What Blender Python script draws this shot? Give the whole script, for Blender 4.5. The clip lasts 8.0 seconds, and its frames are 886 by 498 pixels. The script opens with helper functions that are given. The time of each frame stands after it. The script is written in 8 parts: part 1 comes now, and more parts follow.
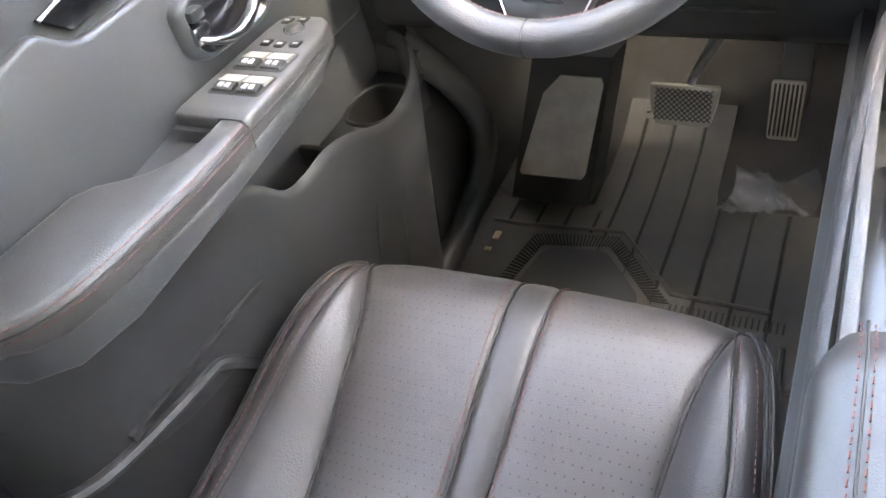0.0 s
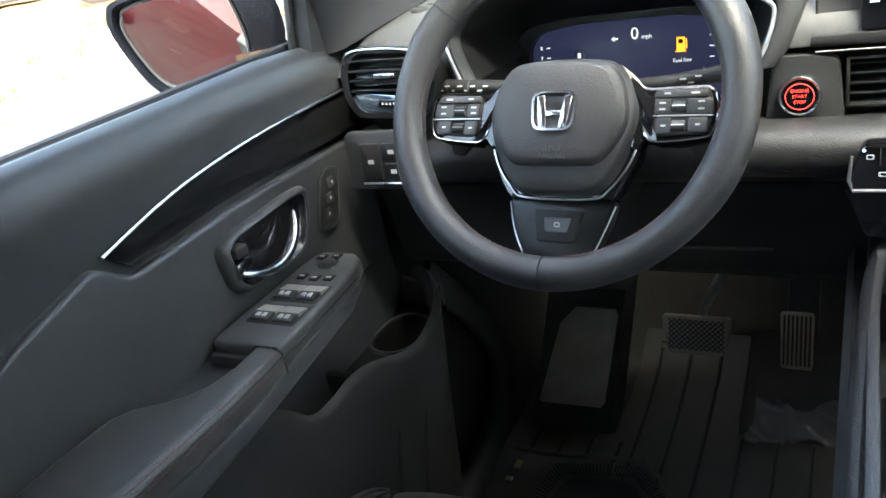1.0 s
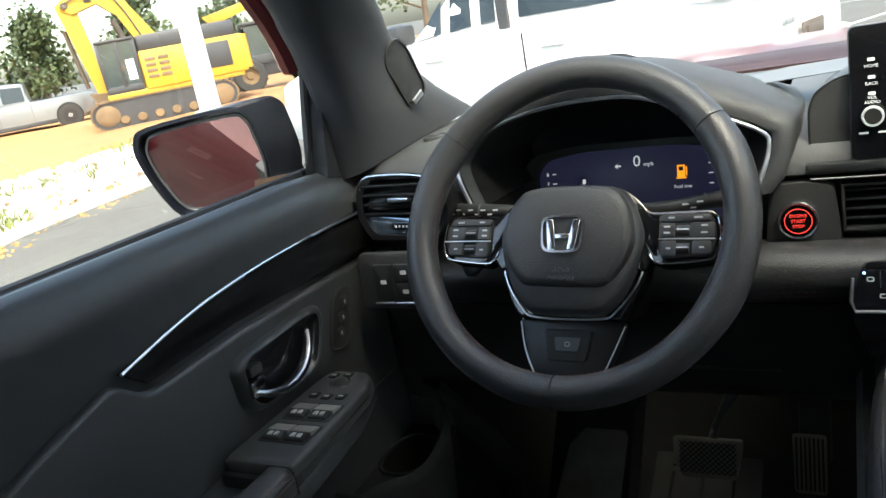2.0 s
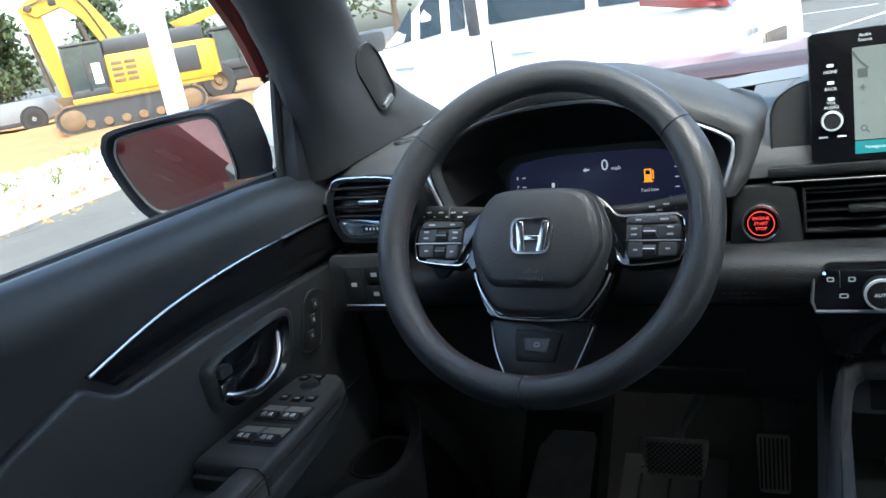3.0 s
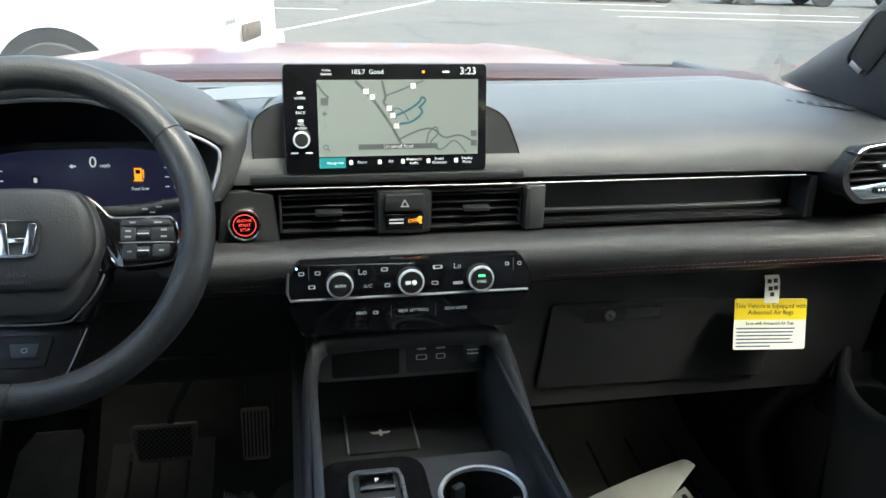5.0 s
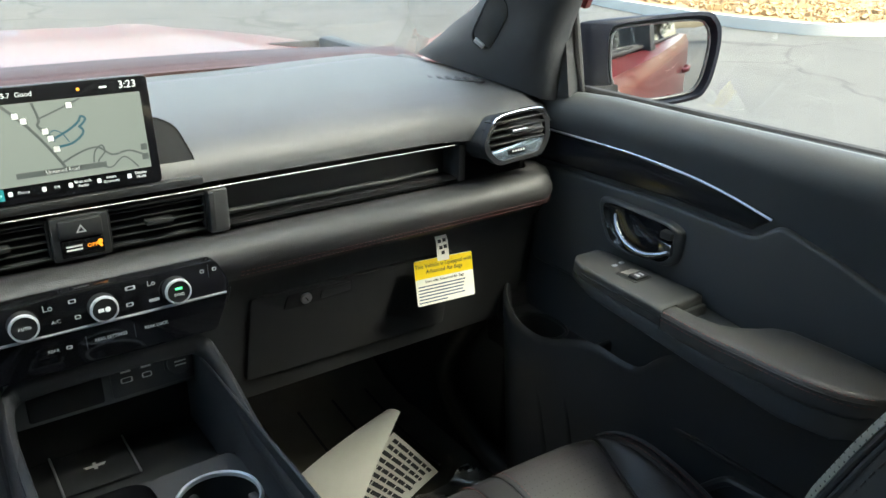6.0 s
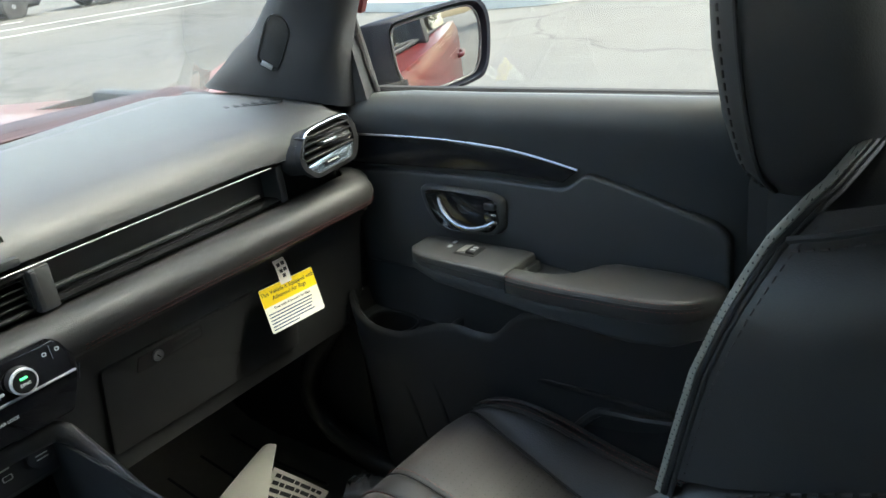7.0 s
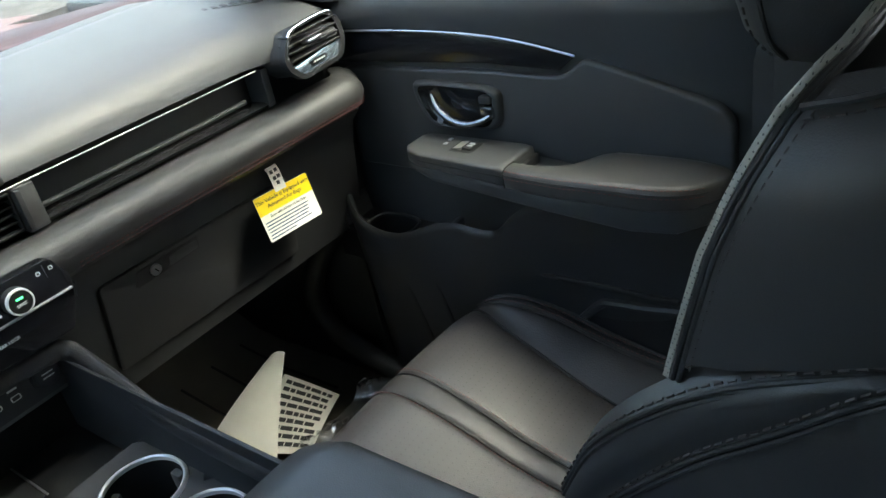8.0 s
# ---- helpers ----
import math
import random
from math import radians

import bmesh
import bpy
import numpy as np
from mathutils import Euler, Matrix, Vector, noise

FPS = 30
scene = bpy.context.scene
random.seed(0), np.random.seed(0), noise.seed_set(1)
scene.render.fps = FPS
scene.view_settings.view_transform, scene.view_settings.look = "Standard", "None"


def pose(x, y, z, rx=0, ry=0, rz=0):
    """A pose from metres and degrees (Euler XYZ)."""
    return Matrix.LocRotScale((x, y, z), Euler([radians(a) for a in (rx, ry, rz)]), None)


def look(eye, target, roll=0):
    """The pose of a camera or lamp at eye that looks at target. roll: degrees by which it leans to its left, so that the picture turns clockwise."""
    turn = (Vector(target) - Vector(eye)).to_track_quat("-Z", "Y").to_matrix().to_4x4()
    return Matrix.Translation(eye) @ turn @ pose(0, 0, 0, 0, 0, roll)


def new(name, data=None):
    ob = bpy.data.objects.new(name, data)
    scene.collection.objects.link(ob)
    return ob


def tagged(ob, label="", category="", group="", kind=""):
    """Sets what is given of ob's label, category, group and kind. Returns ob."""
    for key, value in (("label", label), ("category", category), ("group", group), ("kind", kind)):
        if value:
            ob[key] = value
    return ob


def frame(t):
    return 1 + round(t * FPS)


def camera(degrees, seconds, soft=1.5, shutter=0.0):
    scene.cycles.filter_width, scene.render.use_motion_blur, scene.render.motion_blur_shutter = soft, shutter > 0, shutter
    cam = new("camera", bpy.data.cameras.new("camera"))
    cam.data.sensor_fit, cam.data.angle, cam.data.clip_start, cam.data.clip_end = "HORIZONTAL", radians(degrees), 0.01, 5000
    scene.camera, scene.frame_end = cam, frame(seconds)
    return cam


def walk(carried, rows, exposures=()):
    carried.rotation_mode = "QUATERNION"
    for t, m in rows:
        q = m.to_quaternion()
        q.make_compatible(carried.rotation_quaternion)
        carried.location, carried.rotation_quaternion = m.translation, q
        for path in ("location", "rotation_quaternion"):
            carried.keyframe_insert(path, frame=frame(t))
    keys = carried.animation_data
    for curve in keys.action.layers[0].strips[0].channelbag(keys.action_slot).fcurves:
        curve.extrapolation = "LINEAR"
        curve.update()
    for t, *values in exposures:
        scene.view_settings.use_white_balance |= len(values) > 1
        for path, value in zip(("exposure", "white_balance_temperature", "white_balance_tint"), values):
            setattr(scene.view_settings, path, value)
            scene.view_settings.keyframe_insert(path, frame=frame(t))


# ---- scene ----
cam = camera(57.8, 8.0)
PATH = [
    (0, (-0.149, -0.695, 0.93), (-0.976, 0.58, -0.371), -13.2),
    (0.5, (-0.141, -0.71, 0.941), (-1.03, 0.734, -0.119), -12.2),
    (1, (-0.135, -0.725, 0.951), (-1.057, 0.844, 0.123), -11.5),
    (1.5, (-0.136, -0.743, 0.961), (-1.071, 0.92, 0.359), -11.0),
    (2.8, (-0.133, -0.749, 0.955), (-1.047, 0.947, 0.419), -10.6),
    (3, (-0.133, -0.753, 0.956), (-0.993, 0.967, 0.407), -10.1),
    (3.5, (-0.134, -0.771, 0.961), (-0.703, 1.053, 0.368), -7.0),
    (4, (-0.132, -0.789, 0.965), (-0.414, 1.091, 0.343), -4.1),
    (4.2, (-0.132, -0.793, 0.967), (-0.31, 1.096, 0.332), -3.2),
    (5.3, (-0.136, -0.818, 1.017), (0.456, 0.946, 0.285), 2.1),
    (5.5, (-0.139, -0.821, 1.027), (0.607, 0.871, 0.265), 2.0),
    (6, (-0.167, -0.83, 1.057), (0.915, 0.663, 0.282), 1.2),
    (6.5, (-0.202, -0.829, 1.063), (1.122, 0.463, 0.303), -2.2),
    (7, (-0.214, -0.829, 1.059), (1.201, 0.353, 0.286), -7.5),
    (7.5, (-0.211, -0.826, 1.053), (1.195, 0.348, 0.251), -9.3),
    (8, (-0.197, -0.82, 1.042), (1.111, 0.328, 0.056), -11.1),
]
EXPOSURES = [(0.0, 6.35, 8100, 9), (0.5, 5.55, 8000, 8), (1.0, 4.0, 7000, -1), (1.5, 2.75, 7200, -2), (3.0, 2.65, 6000, -3), (3.5, 2.9, 5500, -4), (4.2, 3.05, 5900, -3), (5.3, 2.8, 6800, -6), (7.5, 3.0, 6900, -5), (8.0, 3.1, 6900, -5)]
walk(cam, [(t, look(e, g, r)) for t, e, g, r in PATH], EXPOSURES)

# ---- light ----
SUN_FROM = Vector((0.34, -0.40, 0.85)).normalized()
world = bpy.data.worlds.new("sky")
scene.world = world
world.use_nodes = True
wn = world.node_tree.nodes
sky = wn.new("ShaderNodeTexSky")
sky.sky_type = "NISHITA"
sky.sun_disc = False
sky.sun_elevation = math.asin(SUN_FROM.z)
sky.sun_rotation = math.atan2(SUN_FROM.x, SUN_FROM.y)
sky.air_density, sky.dust_density, sky.ozone_density = 1.0, 4.0, 1.0
wn["Background"].inputs["Strength"].default_value = 0.15
world.node_tree.links.new(sky.outputs[0], wn["Background"].inputs["Color"])
sun = new("sun", bpy.data.lights.new("sun", "SUN"))
sun.data.energy, sun.data.angle, sun.data.color = 0.8, radians(30), (1.0, 0.96, 0.90)
sun.matrix_world = look(SUN_FROM * 40, (0, 0, 0))


# ---- materials ----
def mat(name, color, rough=0.5, metal=0.0, var=0.12, scale=30.0, bump=0.0, bscale=400.0, coat=0.0, emit=None, power=0.0,
        kind="noise", spec=0.5, stain=0.0):
    """A procedural surface: base colour with fine grain and broad stains, roughness that varies, and a fine relief."""
    m = bpy.data.materials.new(name)
    m.use_nodes = True
    nt = m.node_tree
    p = nt.nodes["Principled BSDF"]
    p.inputs["Metallic"].default_value = metal
    p.inputs["Specular IOR Level"].default_value = spec
    p.inputs["Coat Weight"].default_value = coat
    p.inputs["Coat Roughness"].default_value = 0.06
    co = nt.nodes.new("ShaderNodeTexCoord")
    n1 = nt.nodes.new("ShaderNodeTexNoise")
    n1.inputs["Scale"].default_value, n1.inputs["Detail"].default_value = scale, 6
    n2 = nt.nodes.new("ShaderNodeTexNoise")
    n2.inputs["Scale"].default_value, n2.inputs["Detail"].default_value = scale / 9, 3
    for n in (n1, n2):
        nt.links.new(co.outputs["Object"], n.inputs["Vector"])
    mix = nt.nodes.new("ShaderNodeMath")
    mix.operation = "MULTIPLY_ADD"
    nt.links.new(n1.outputs[0], mix.inputs[0])
    mix.inputs[1].default_value = 0.6
    nt.links.new(n2.outputs[0], mix.inputs[2])
    ramp = nt.nodes.new("ShaderNodeMapRange")
    ramp.inputs["From Min"].default_value, ramp.inputs["From Max"].default_value = 0.5, 1.1
    ramp.inputs["To Min"].default_value, ramp.inputs["To Max"].default_value = 1 - var, 1 + var
    nt.links.new(mix.outputs[0], ramp.inputs[0])
    hue = nt.nodes.new("ShaderNodeVectorMath")
    hue.operation = "SCALE"
    hue.inputs[0].default_value = color[:3]
    nt.links.new(ramp.outputs[0], hue.inputs["Scale"])
    nt.links.new(hue.outputs[0], p.inputs["Base Color"])
    rr = nt.nodes.new("ShaderNodeMapRange")
    rr.inputs["From Min"].default_value, rr.inputs["From Max"].default_value = 0.3, 0.7
    rr.inputs["To Min"].default_value, rr.inputs["To Max"].default_value = max(0.02, rough * (1 - var)), min(1, rough * (1 + var))
    nt.links.new(n2.outputs[0], rr.inputs[0])
    nt.links.new(rr.outputs[0], p.inputs["Roughness"])
    if bump:
        if kind == "cells":
            b = nt.nodes.new("ShaderNodeTexVoronoi")
            b.feature = "SMOOTH_F1"
            b.inputs["Scale"].default_value = bscale
        else:
            b = nt.nodes.new("ShaderNodeTexNoise")
            b.inputs["Scale"].default_value, b.inputs["Detail"].default_value = bscale, 4
        nt.links.new(co.outputs["Object"], b.inputs["Vector"])
        bp = nt.nodes.new("ShaderNodeBump")
        bp.inputs["Strength"].default_value, bp.inputs["Distance"].default_value = bump, 0.0006 if bscale > 100 else 0.03
        nt.links.new(b.outputs[0], bp.inputs["Height"])
        nt.links.new(bp.outputs[0], p.inputs["Normal"])
    if emit:
        p.inputs["Emission Color"].default_value = (*emit, 1)
        p.inputs["Emission Strength"].default_value = power
    return m


def perforated(name, color, rough, axes=(0, 1), pitch=0.0088, hole=0.105):
    """Leather with rows of small punched holes."""
    m = mat(name, color, rough, var=0.10, scale=60, bump=0.35, bscale=900, kind="cells")
    nt = m.node_tree
    p = nt.nodes["Principled BSDF"]
    co = nt.nodes.new("ShaderNodeTexCoord")
    sep = nt.nodes.new("ShaderNodeSeparateXYZ")
    nt.links.new(co.outputs["Object"], sep.inputs[0])

    def op(kind, a, b=None):
        n = nt.nodes.new("ShaderNodeMath")
        n.operation = kind
        for k, v in enumerate((a, b)):
            if v is None:
                continue
            if isinstance(v, (int, float)):
                n.inputs[k].default_value = v
            else:
                nt.links.new(v, n.inputs[k])
        return n.outputs[0]

    u = op("DIVIDE", sep.outputs[axes[0]], pitch)
    v = op("DIVIDE", sep.outputs[axes[1]], pitch * 1.25)
    odd = op("MODULO", op("ADD", op("FLOOR", v), 1000.0), 2.0)
    u = op("ADD", u, op("MULTIPLY", odd, 0.5))
    du = op("SUBTRACT", op("FRACT", u), 0.5)
    dv = op("MULTIPLY", op("SUBTRACT", op("FRACT", v), 0.5), 1.25)
    r = op("SQRT", op("ADD", op("MULTIPLY", du, du), op("MULTIPLY", dv, dv)))
    dot = op("LESS_THAN", r, hole)
    mx = nt.nodes.new("ShaderNodeMix")
    mx.data_type = "RGBA"
    old = p.inputs["Base Color"].links[0].from_socket
    nt.links.new(dot, mx.inputs["Factor"])
    nt.links.new(old, mx.inputs["A"])
    mx.inputs["B"].default_value = (0.004, 0.004, 0.004, 1)
    nt.links.new(mx.outputs["Result"], p.inputs["Base Color"])
    return m


def glass(name, color=(1, 1, 1), rough=0.0, ior=1.45):
    m = bpy.data.materials.new(name)
    m.use_nodes = True
    p = m.node_tree.nodes["Principled BSDF"]
    p.inputs["Base Color"].default_value = (*color, 1)
    p.inputs["Transmission Weight"].default_value = 1
    p.inputs["Roughness"].default_value, p.inputs["IOR"].default_value = rough, ior
    return m


M_DASH = mat("dash_soft_plastic", (0.052, 0.0535, 0.0565), 0.5, bump=0.35, bscale=1100, kind="cells", var=0.10, scale=12)
M_HOOD = mat("hood_soft_trim", (0.033, 0.0345, 0.037), 0.58, bump=0.35, bscale=1000, kind="cells", var=0.10, scale=14)
M_BLACK = mat("black_plastic", (0.0235, 0.0248, 0.0262), 0.5, bump=0.3, bscale=1200, kind="cells")
# near-black for seams, seals and dark parts, and for shade painted into hollows
M_DARK = mat("dark_trim_and_recess_shade", (0.012, 0.012, 0.013), 0.65)
M_DOOR = mat("door_soft_trim", (0.04127, 0.04445, 0.04762), 0.48, bump=0.3, bscale=1100, kind="cells", scale=10)
M_LEATHER = mat("black_leather", (0.022, 0.022, 0.0235), 0.52, bump=0.5, bscale=700, kind="cells", var=0.12, scale=20)
M_SEAT = mat("seat_leather", (0.028, 0.0272, 0.0285), 0.46, bump=0.18, bscale=900, kind="cells", var=0.12, scale=18)
M_RIM = mat("wheel_leather", (0.036, 0.037, 0.040), 0.46, bump=0.4, bscale=800, kind="cells", var=0.1, scale=20)
M_EMBOSS = mat("embossed_plastic", (0.055, 0.056, 0.06), 0.5)
M_MARK = mat("dim_print", (0.40, 0.41, 0.42), 0.5, var=0.02)
M_BOLSTER = mat("bolster_leather", (0.040, 0.039, 0.041), 0.48, bump=0.45, bscale=520, kind="cells", var=0.10, scale=22)
M_PERF = perforated("perforated_leather", (0.044, 0.0412, 0.0425), 0.46)
# lit copy of the perforated leather: light on the backrest edge, as colour
M_PERF_LIT = perforated("perforated_leather_lit", (0.22, 0.215, 0.19), 0.45, axes=(1, 2), pitch=0.0030, hole=0.17)
M_PIANO = mat("piano_black", (0.006, 0.006, 0.007), 0.07, var=0.3, coat=0.6, scale=5)
M_CHROME = mat("chrome", (0.62, 0.63, 0.65), 0.16, 1.0, var=0.06)
M_LEVER = mat("lever_chrome", (0.33, 0.335, 0.345), 0.22, 1.0, var=0.06)
M_RING = mat("bright_ring", (0.86, 0.87, 0.88), 0.30, 0.25, var=0.04)
M_SATIN = mat("satin_silver", (0.55, 0.56, 0.58), 0.28, 1.0, var=0.08)
M_DIMLINE = mat("brushed_line", (0.20, 0.205, 0.215), 0.42, 0.8, var=0.06)
M_SILVER = mat("silver_trim", (0.50, 0.51, 0.53), 0.30, 0.8, var=0.04)
M_PRINT = mat("grey_print", (0.45, 0.46, 0.47), 0.5, var=0.02, emit=(0.85, 0.9, 0.95), power=0.022)
M_GREYPL = mat("grey_plastic", (0.10, 0.105, 0.11), 0.42, var=0.08)
M_CARPET = mat("black_carpet", (0.028, 0.027, 0.026), 0.95, bump=1.0, bscale=700, var=0.3, scale=200)
M_RUBBER = mat("black_rubber", (0.066, 0.063, 0.056), 0.48, bump=0.4, bscale=500, var=0.2, scale=25)
# same mat rubber, paler and browner: footwell light put into the colour
M_RUBBER_LIT = mat("lit_brown_rubber", (0.115, 0.105, 0.082), 0.55, bump=0.4, bscale=500, var=0.3, scale=18)
M_PEDAL = mat("pedal_rubber", (0.31, 0.28, 0.23), 0.55, var=0.15, scale=60)
M_STITCH = mat("red_thread", (0.13, 0.045, 0.04), 0.7)
M_SWPANEL = mat("soft_panel_plastic", (0.050, 0.051, 0.052), 0.5, bump=0.35, bscale=1000, kind="cells", var=0.1)
M_ARMPAD = mat("arm_pad_leather", (0.050, 0.049, 0.048), 0.5, bump=0.4, bscale=800, kind="cells", var=0.1, scale=20)
M_STRIP = mat("gloss_trim", (0.010, 0.010, 0.011), 0.22, var=0.3, scale=5)
M_SWITCH = mat("pale_switch", (0.30, 0.29, 0.26), 0.3, 0.3)
M_KEY2 = mat("button_plastic", (0.05, 0.05, 0.052), 0.45)
M_HARD = mat("hard_black_plastic", (0.0215, 0.0225, 0.024), 0.5, bump=0.35, bscale=1100, kind="cells", var=0.1)
M_VENT = mat("vent_black", (0.008, 0.0085, 0.010), 0.5, bump=0.1, bscale=900, spec=0.3)
M_PILLAR = mat("pillar_trim", (0.022, 0.024, 0.028), 0.75, bump=0.3, bscale=1000, var=0.1)
M_STITCHD = mat("dark_thread", (0.05, 0.045, 0.045), 0.7)
M_LINER = mat("headliner_fabric", (0.24, 0.238, 0.23), 0.95, bump=0.5, bscale=900)
M_PAINT = mat("red_paint", (0.13, 0.004, 0.006), 0.30, 0.2, var=0.05, coat=0.35, scale=4)
M_MIRROR = mat("mirror_silver", (0.52, 0.53, 0.54), 0.02, 1.0, var=0.01)
M_GLASS = glass("clear_glass")
M_TINT = mat("tinted_glass", (0.012, 0.018, 0.022), 0.06, var=0.1, coat=0.0)
M_WHITE = mat("white_print", (0.75, 0.75, 0.75), 0.5, var=0.02)
M_ICON = mat("lit_print", (0.6, 0.6, 0.6), 0.5, var=0.02, emit=(0.85, 0.9, 0.95), power=0.09)
M_RED = mat("lit_red", (0.3, 0.02, 0.02), 0.5, emit=(1.0, 0.06, 0.05), power=0.2)
M_ORANGE = mat("lit_orange", (0.4, 0.15, 0.02), 0.5, emit=(1.0, 0.30, 0.02), power=0.22)
M_GREEN = mat("lit_green", (0.02, 0.2, 0.05), 0.5, emit=(0.1, 0.8, 0.25), power=0.5)
M_BLUE = mat("lit_blue", (0.05, 0.08, 0.4), 0.5, emit=(0.2, 0.35, 1.0), power=1.0)
M_SCREENBK = mat("screen_black", (0.005, 0.005, 0.006), 0.12, var=0.05, coat=0.3)
M_MAP = mat("map_screen", (0.02, 0.02, 0.02), 0.2, emit=(0.62, 0.68, 0.64), power=0.080, var=0.03)
M_ROADS = mat("map_roads", (0.02, 0.02, 0.02), 0.2, emit=(0.24, 0.27, 0.27), power=0.07)
M_ROUTE = mat("map_route", (0.02, 0.02, 0.02), 0.2, emit=(0.03, 0.20, 0.30), power=0.09)
M_TEAL = mat("screen_teal", (0.02, 0.02, 0.02), 0.2, emit=(0.02, 0.38, 0.42), power=0.14)
M_CLUSTER = mat("cluster_screen", (0.004, 0.004, 0.006), 0.4, emit=(0.10, 0.11, 0.30), power=0.016)
M_YELLOW = mat("yellow_card", (0.80, 0.58, 0.01), 0.5, var=0.03)
M_PAPER = mat("white_paper", (0.78, 0.76, 0.70), 0.75, var=0.06, scale=40)
M_INK = mat("dark_ink", (0.03, 0.03, 0.035), 0.7)


# ---- building helpers ----
MIRRORED = [False]


def thing(name, label, category, at=(0, 0, 0), group="", kind=""):
    ob = new(name)
    ob.empty_display_size = 0.05
    ob.location = (-at[0], at[1], at[2]) if MIRRORED[0] else at
    return tagged(ob, label, category, group, kind)


def base_of(ob):
    v = Vector((0, 0, 0))
    while ob is not None:
        v += ob.location
        ob = ob.parent
    return v


def part(name, bm, material, parent=None, label="", flat=False, angle=40):
    """Links a bmesh, given in world coordinates, as one mesh object."""
    if MIRRORED[0]:
        bmesh.ops.scale(bm, vec=(-1, 1, 1), verts=bm.verts)
        bmesh.ops.reverse_faces(bm, faces=bm.faces)
    bmesh.ops.translate(bm, vec=-base_of(parent), verts=bm.verts)
    me = bpy.data.meshes.new(name)
    if not flat:
        lim = radians(angle)
        for e in bm.edges:
            e.smooth = len(e.link_faces) == 2 and e.calc_face_angle(0) < lim
        for f in bm.faces:
            f.smooth = True
    bm.to_mesh(me)
    bm.free()
    me.materials.append(material)
    ob = new(name, me)
    ob.parent = parent
    if label:
        ob["label"] = label
    return ob


def single(name, bm, material, label, category, group="", kind="", flat=False):
    return tagged(part(name, bm, material, None, "", flat), label, category, group, kind)


def merge(*bms):
    out = bmesh.new()
    for b in bms:
        me = bpy.data.meshes.new("tmp")
        b.to_mesh(me)
        b.free()
        out.from_mesh(me)
        bpy.data.meshes.remove(me)
    return out


def rbox(x0, x1, y0, y1, z0, z1, bev=0.004, seg=2, m=None):
    bm = bmesh.new()
    bmesh.ops.create_cube(bm, size=1)
    bmesh.ops.scale(bm, vec=(x1 - x0, y1 - y0, z1 - z0), verts=bm.verts)
    bmesh.ops.translate(bm, vec=((x0 + x1) / 2, (y0 + y1) / 2, (z0 + z1) / 2), verts=bm.verts)
    if bev:
        bmesh.ops.bevel(bm, geom=bm.edges[:], offset=bev, segments=seg, affect="EDGES", profile=0.5)
    if m is not None:
        bmesh.ops.transform(bm, matrix=m, verts=bm.verts)
    return bm


def catmull(pts, steps=6, closed=False):
    pts = [Vector(p) for p in pts]
    n = len(pts)
    out = []
    for i in range(n if closed else n - 1):
        if closed:
            a, b, c, d = pts[i - 1], pts[i], pts[(i + 1) % n], pts[(i + 2) % n]
        else:
            a, b, c, d = pts[max(i - 1, 0)], pts[i], pts[i + 1], pts[min(i + 2, n - 1)]
        for k in range(steps):
            t = k / steps
            out.append(0.5 * (2 * b + (c - a) * t + (2 * a - 5 * b + 4 * c - d) * t * t + (3 * b - a - 3 * c + d) * t ** 3))
    if not closed:
        out.append(pts[-1])
    return out


def loft(rings, closed=True, caps=True):
    bm = bmesh.new()
    rows = [[bm.verts.new(p) for p in ring] for ring in rings]
    n = len(rows[0])
    for a, b in zip(rows, rows[1:]):
        for i in range(n if closed else n - 1):
            j = (i + 1) % n
            bm.faces.new((a[i], a[j], b[j], b[i]))
    if closed and caps:
        bm.faces.new(rows[0][::-1])
        bm.faces.new(rows[-1])
    bmesh.ops.recalc_face_normals(bm, faces=bm.faces)
    return bm


def thicken(bm, d, up=False):
    """Gives a sheet a thickness d against its normals; with up, below its upper face."""
    bmesh.ops.recalc_face_normals(bm, faces=bm.faces)
    if up and sum(f.normal.z for f in bm.faces) < 0:
        bmesh.ops.reverse_faces(bm, faces=bm.faces)
    bmesh.ops.solidify(bm, geom=bm.faces[:], thickness=d)
    return bm


def tube(pts, r, n=8, steps=0, closed=False, flatten=1.0):
    if steps:
        pts = catmull(pts, steps, closed)
    pts = [Vector(p) for p in pts]
    rings = []
    up = Vector((0.13, 0.21, 0.97))
    k = len(pts)
    for i, p in enumerate(pts):
        if closed:
            d = pts[(i + 1) % k] - pts[i - 1]
        else:
            d = pts[min(i + 1, k - 1)] - pts[max(i - 1, 0)]
        d.normalize()
        s = d.cross(up)
        if s.length < 1e-4:
            s = d.cross(Vector((1, 0, 0)))
        s.normalize()
        u = s.cross(d).normalized()
        rad = r[i] if isinstance(r, (list, tuple)) else r
        rings.append([p + s * math.cos(2 * math.pi * a / n) * rad + u * math.sin(2 * math.pi * a / n) * rad * flatten for a in range(n)])
    if closed:
        rings.append(rings[0])
        bm = loft(rings, True, False)
        bmesh.ops.remove_doubles(bm, verts=bm.verts, dist=1e-6)
        bmesh.ops.recalc_face_normals(bm, faces=bm.faces)
        return bm
    return loft(rings)


def rounded(pts, r=0.005, seg=4):
    """A polygon with rounded corners, all of radius r at most."""
    out = []
    n = len(pts)
    for i in range(n):
        a, b, c = Vector(pts[i - 1]).to_2d(), Vector(pts[i]).to_2d(), Vector(pts[(i + 1) % n]).to_2d()
        u, v = (a - b), (c - b)
        k = min(r, u.length * 0.45, v.length * 0.45)
        p, q = b + u.normalized() * k, b + v.normalized() * k
        for s in range(seg + 1):
            t = s / seg
            out.append((1 - t) ** 2 * p + 2 * t * (1 - t) * b + t * t * q)
    return out


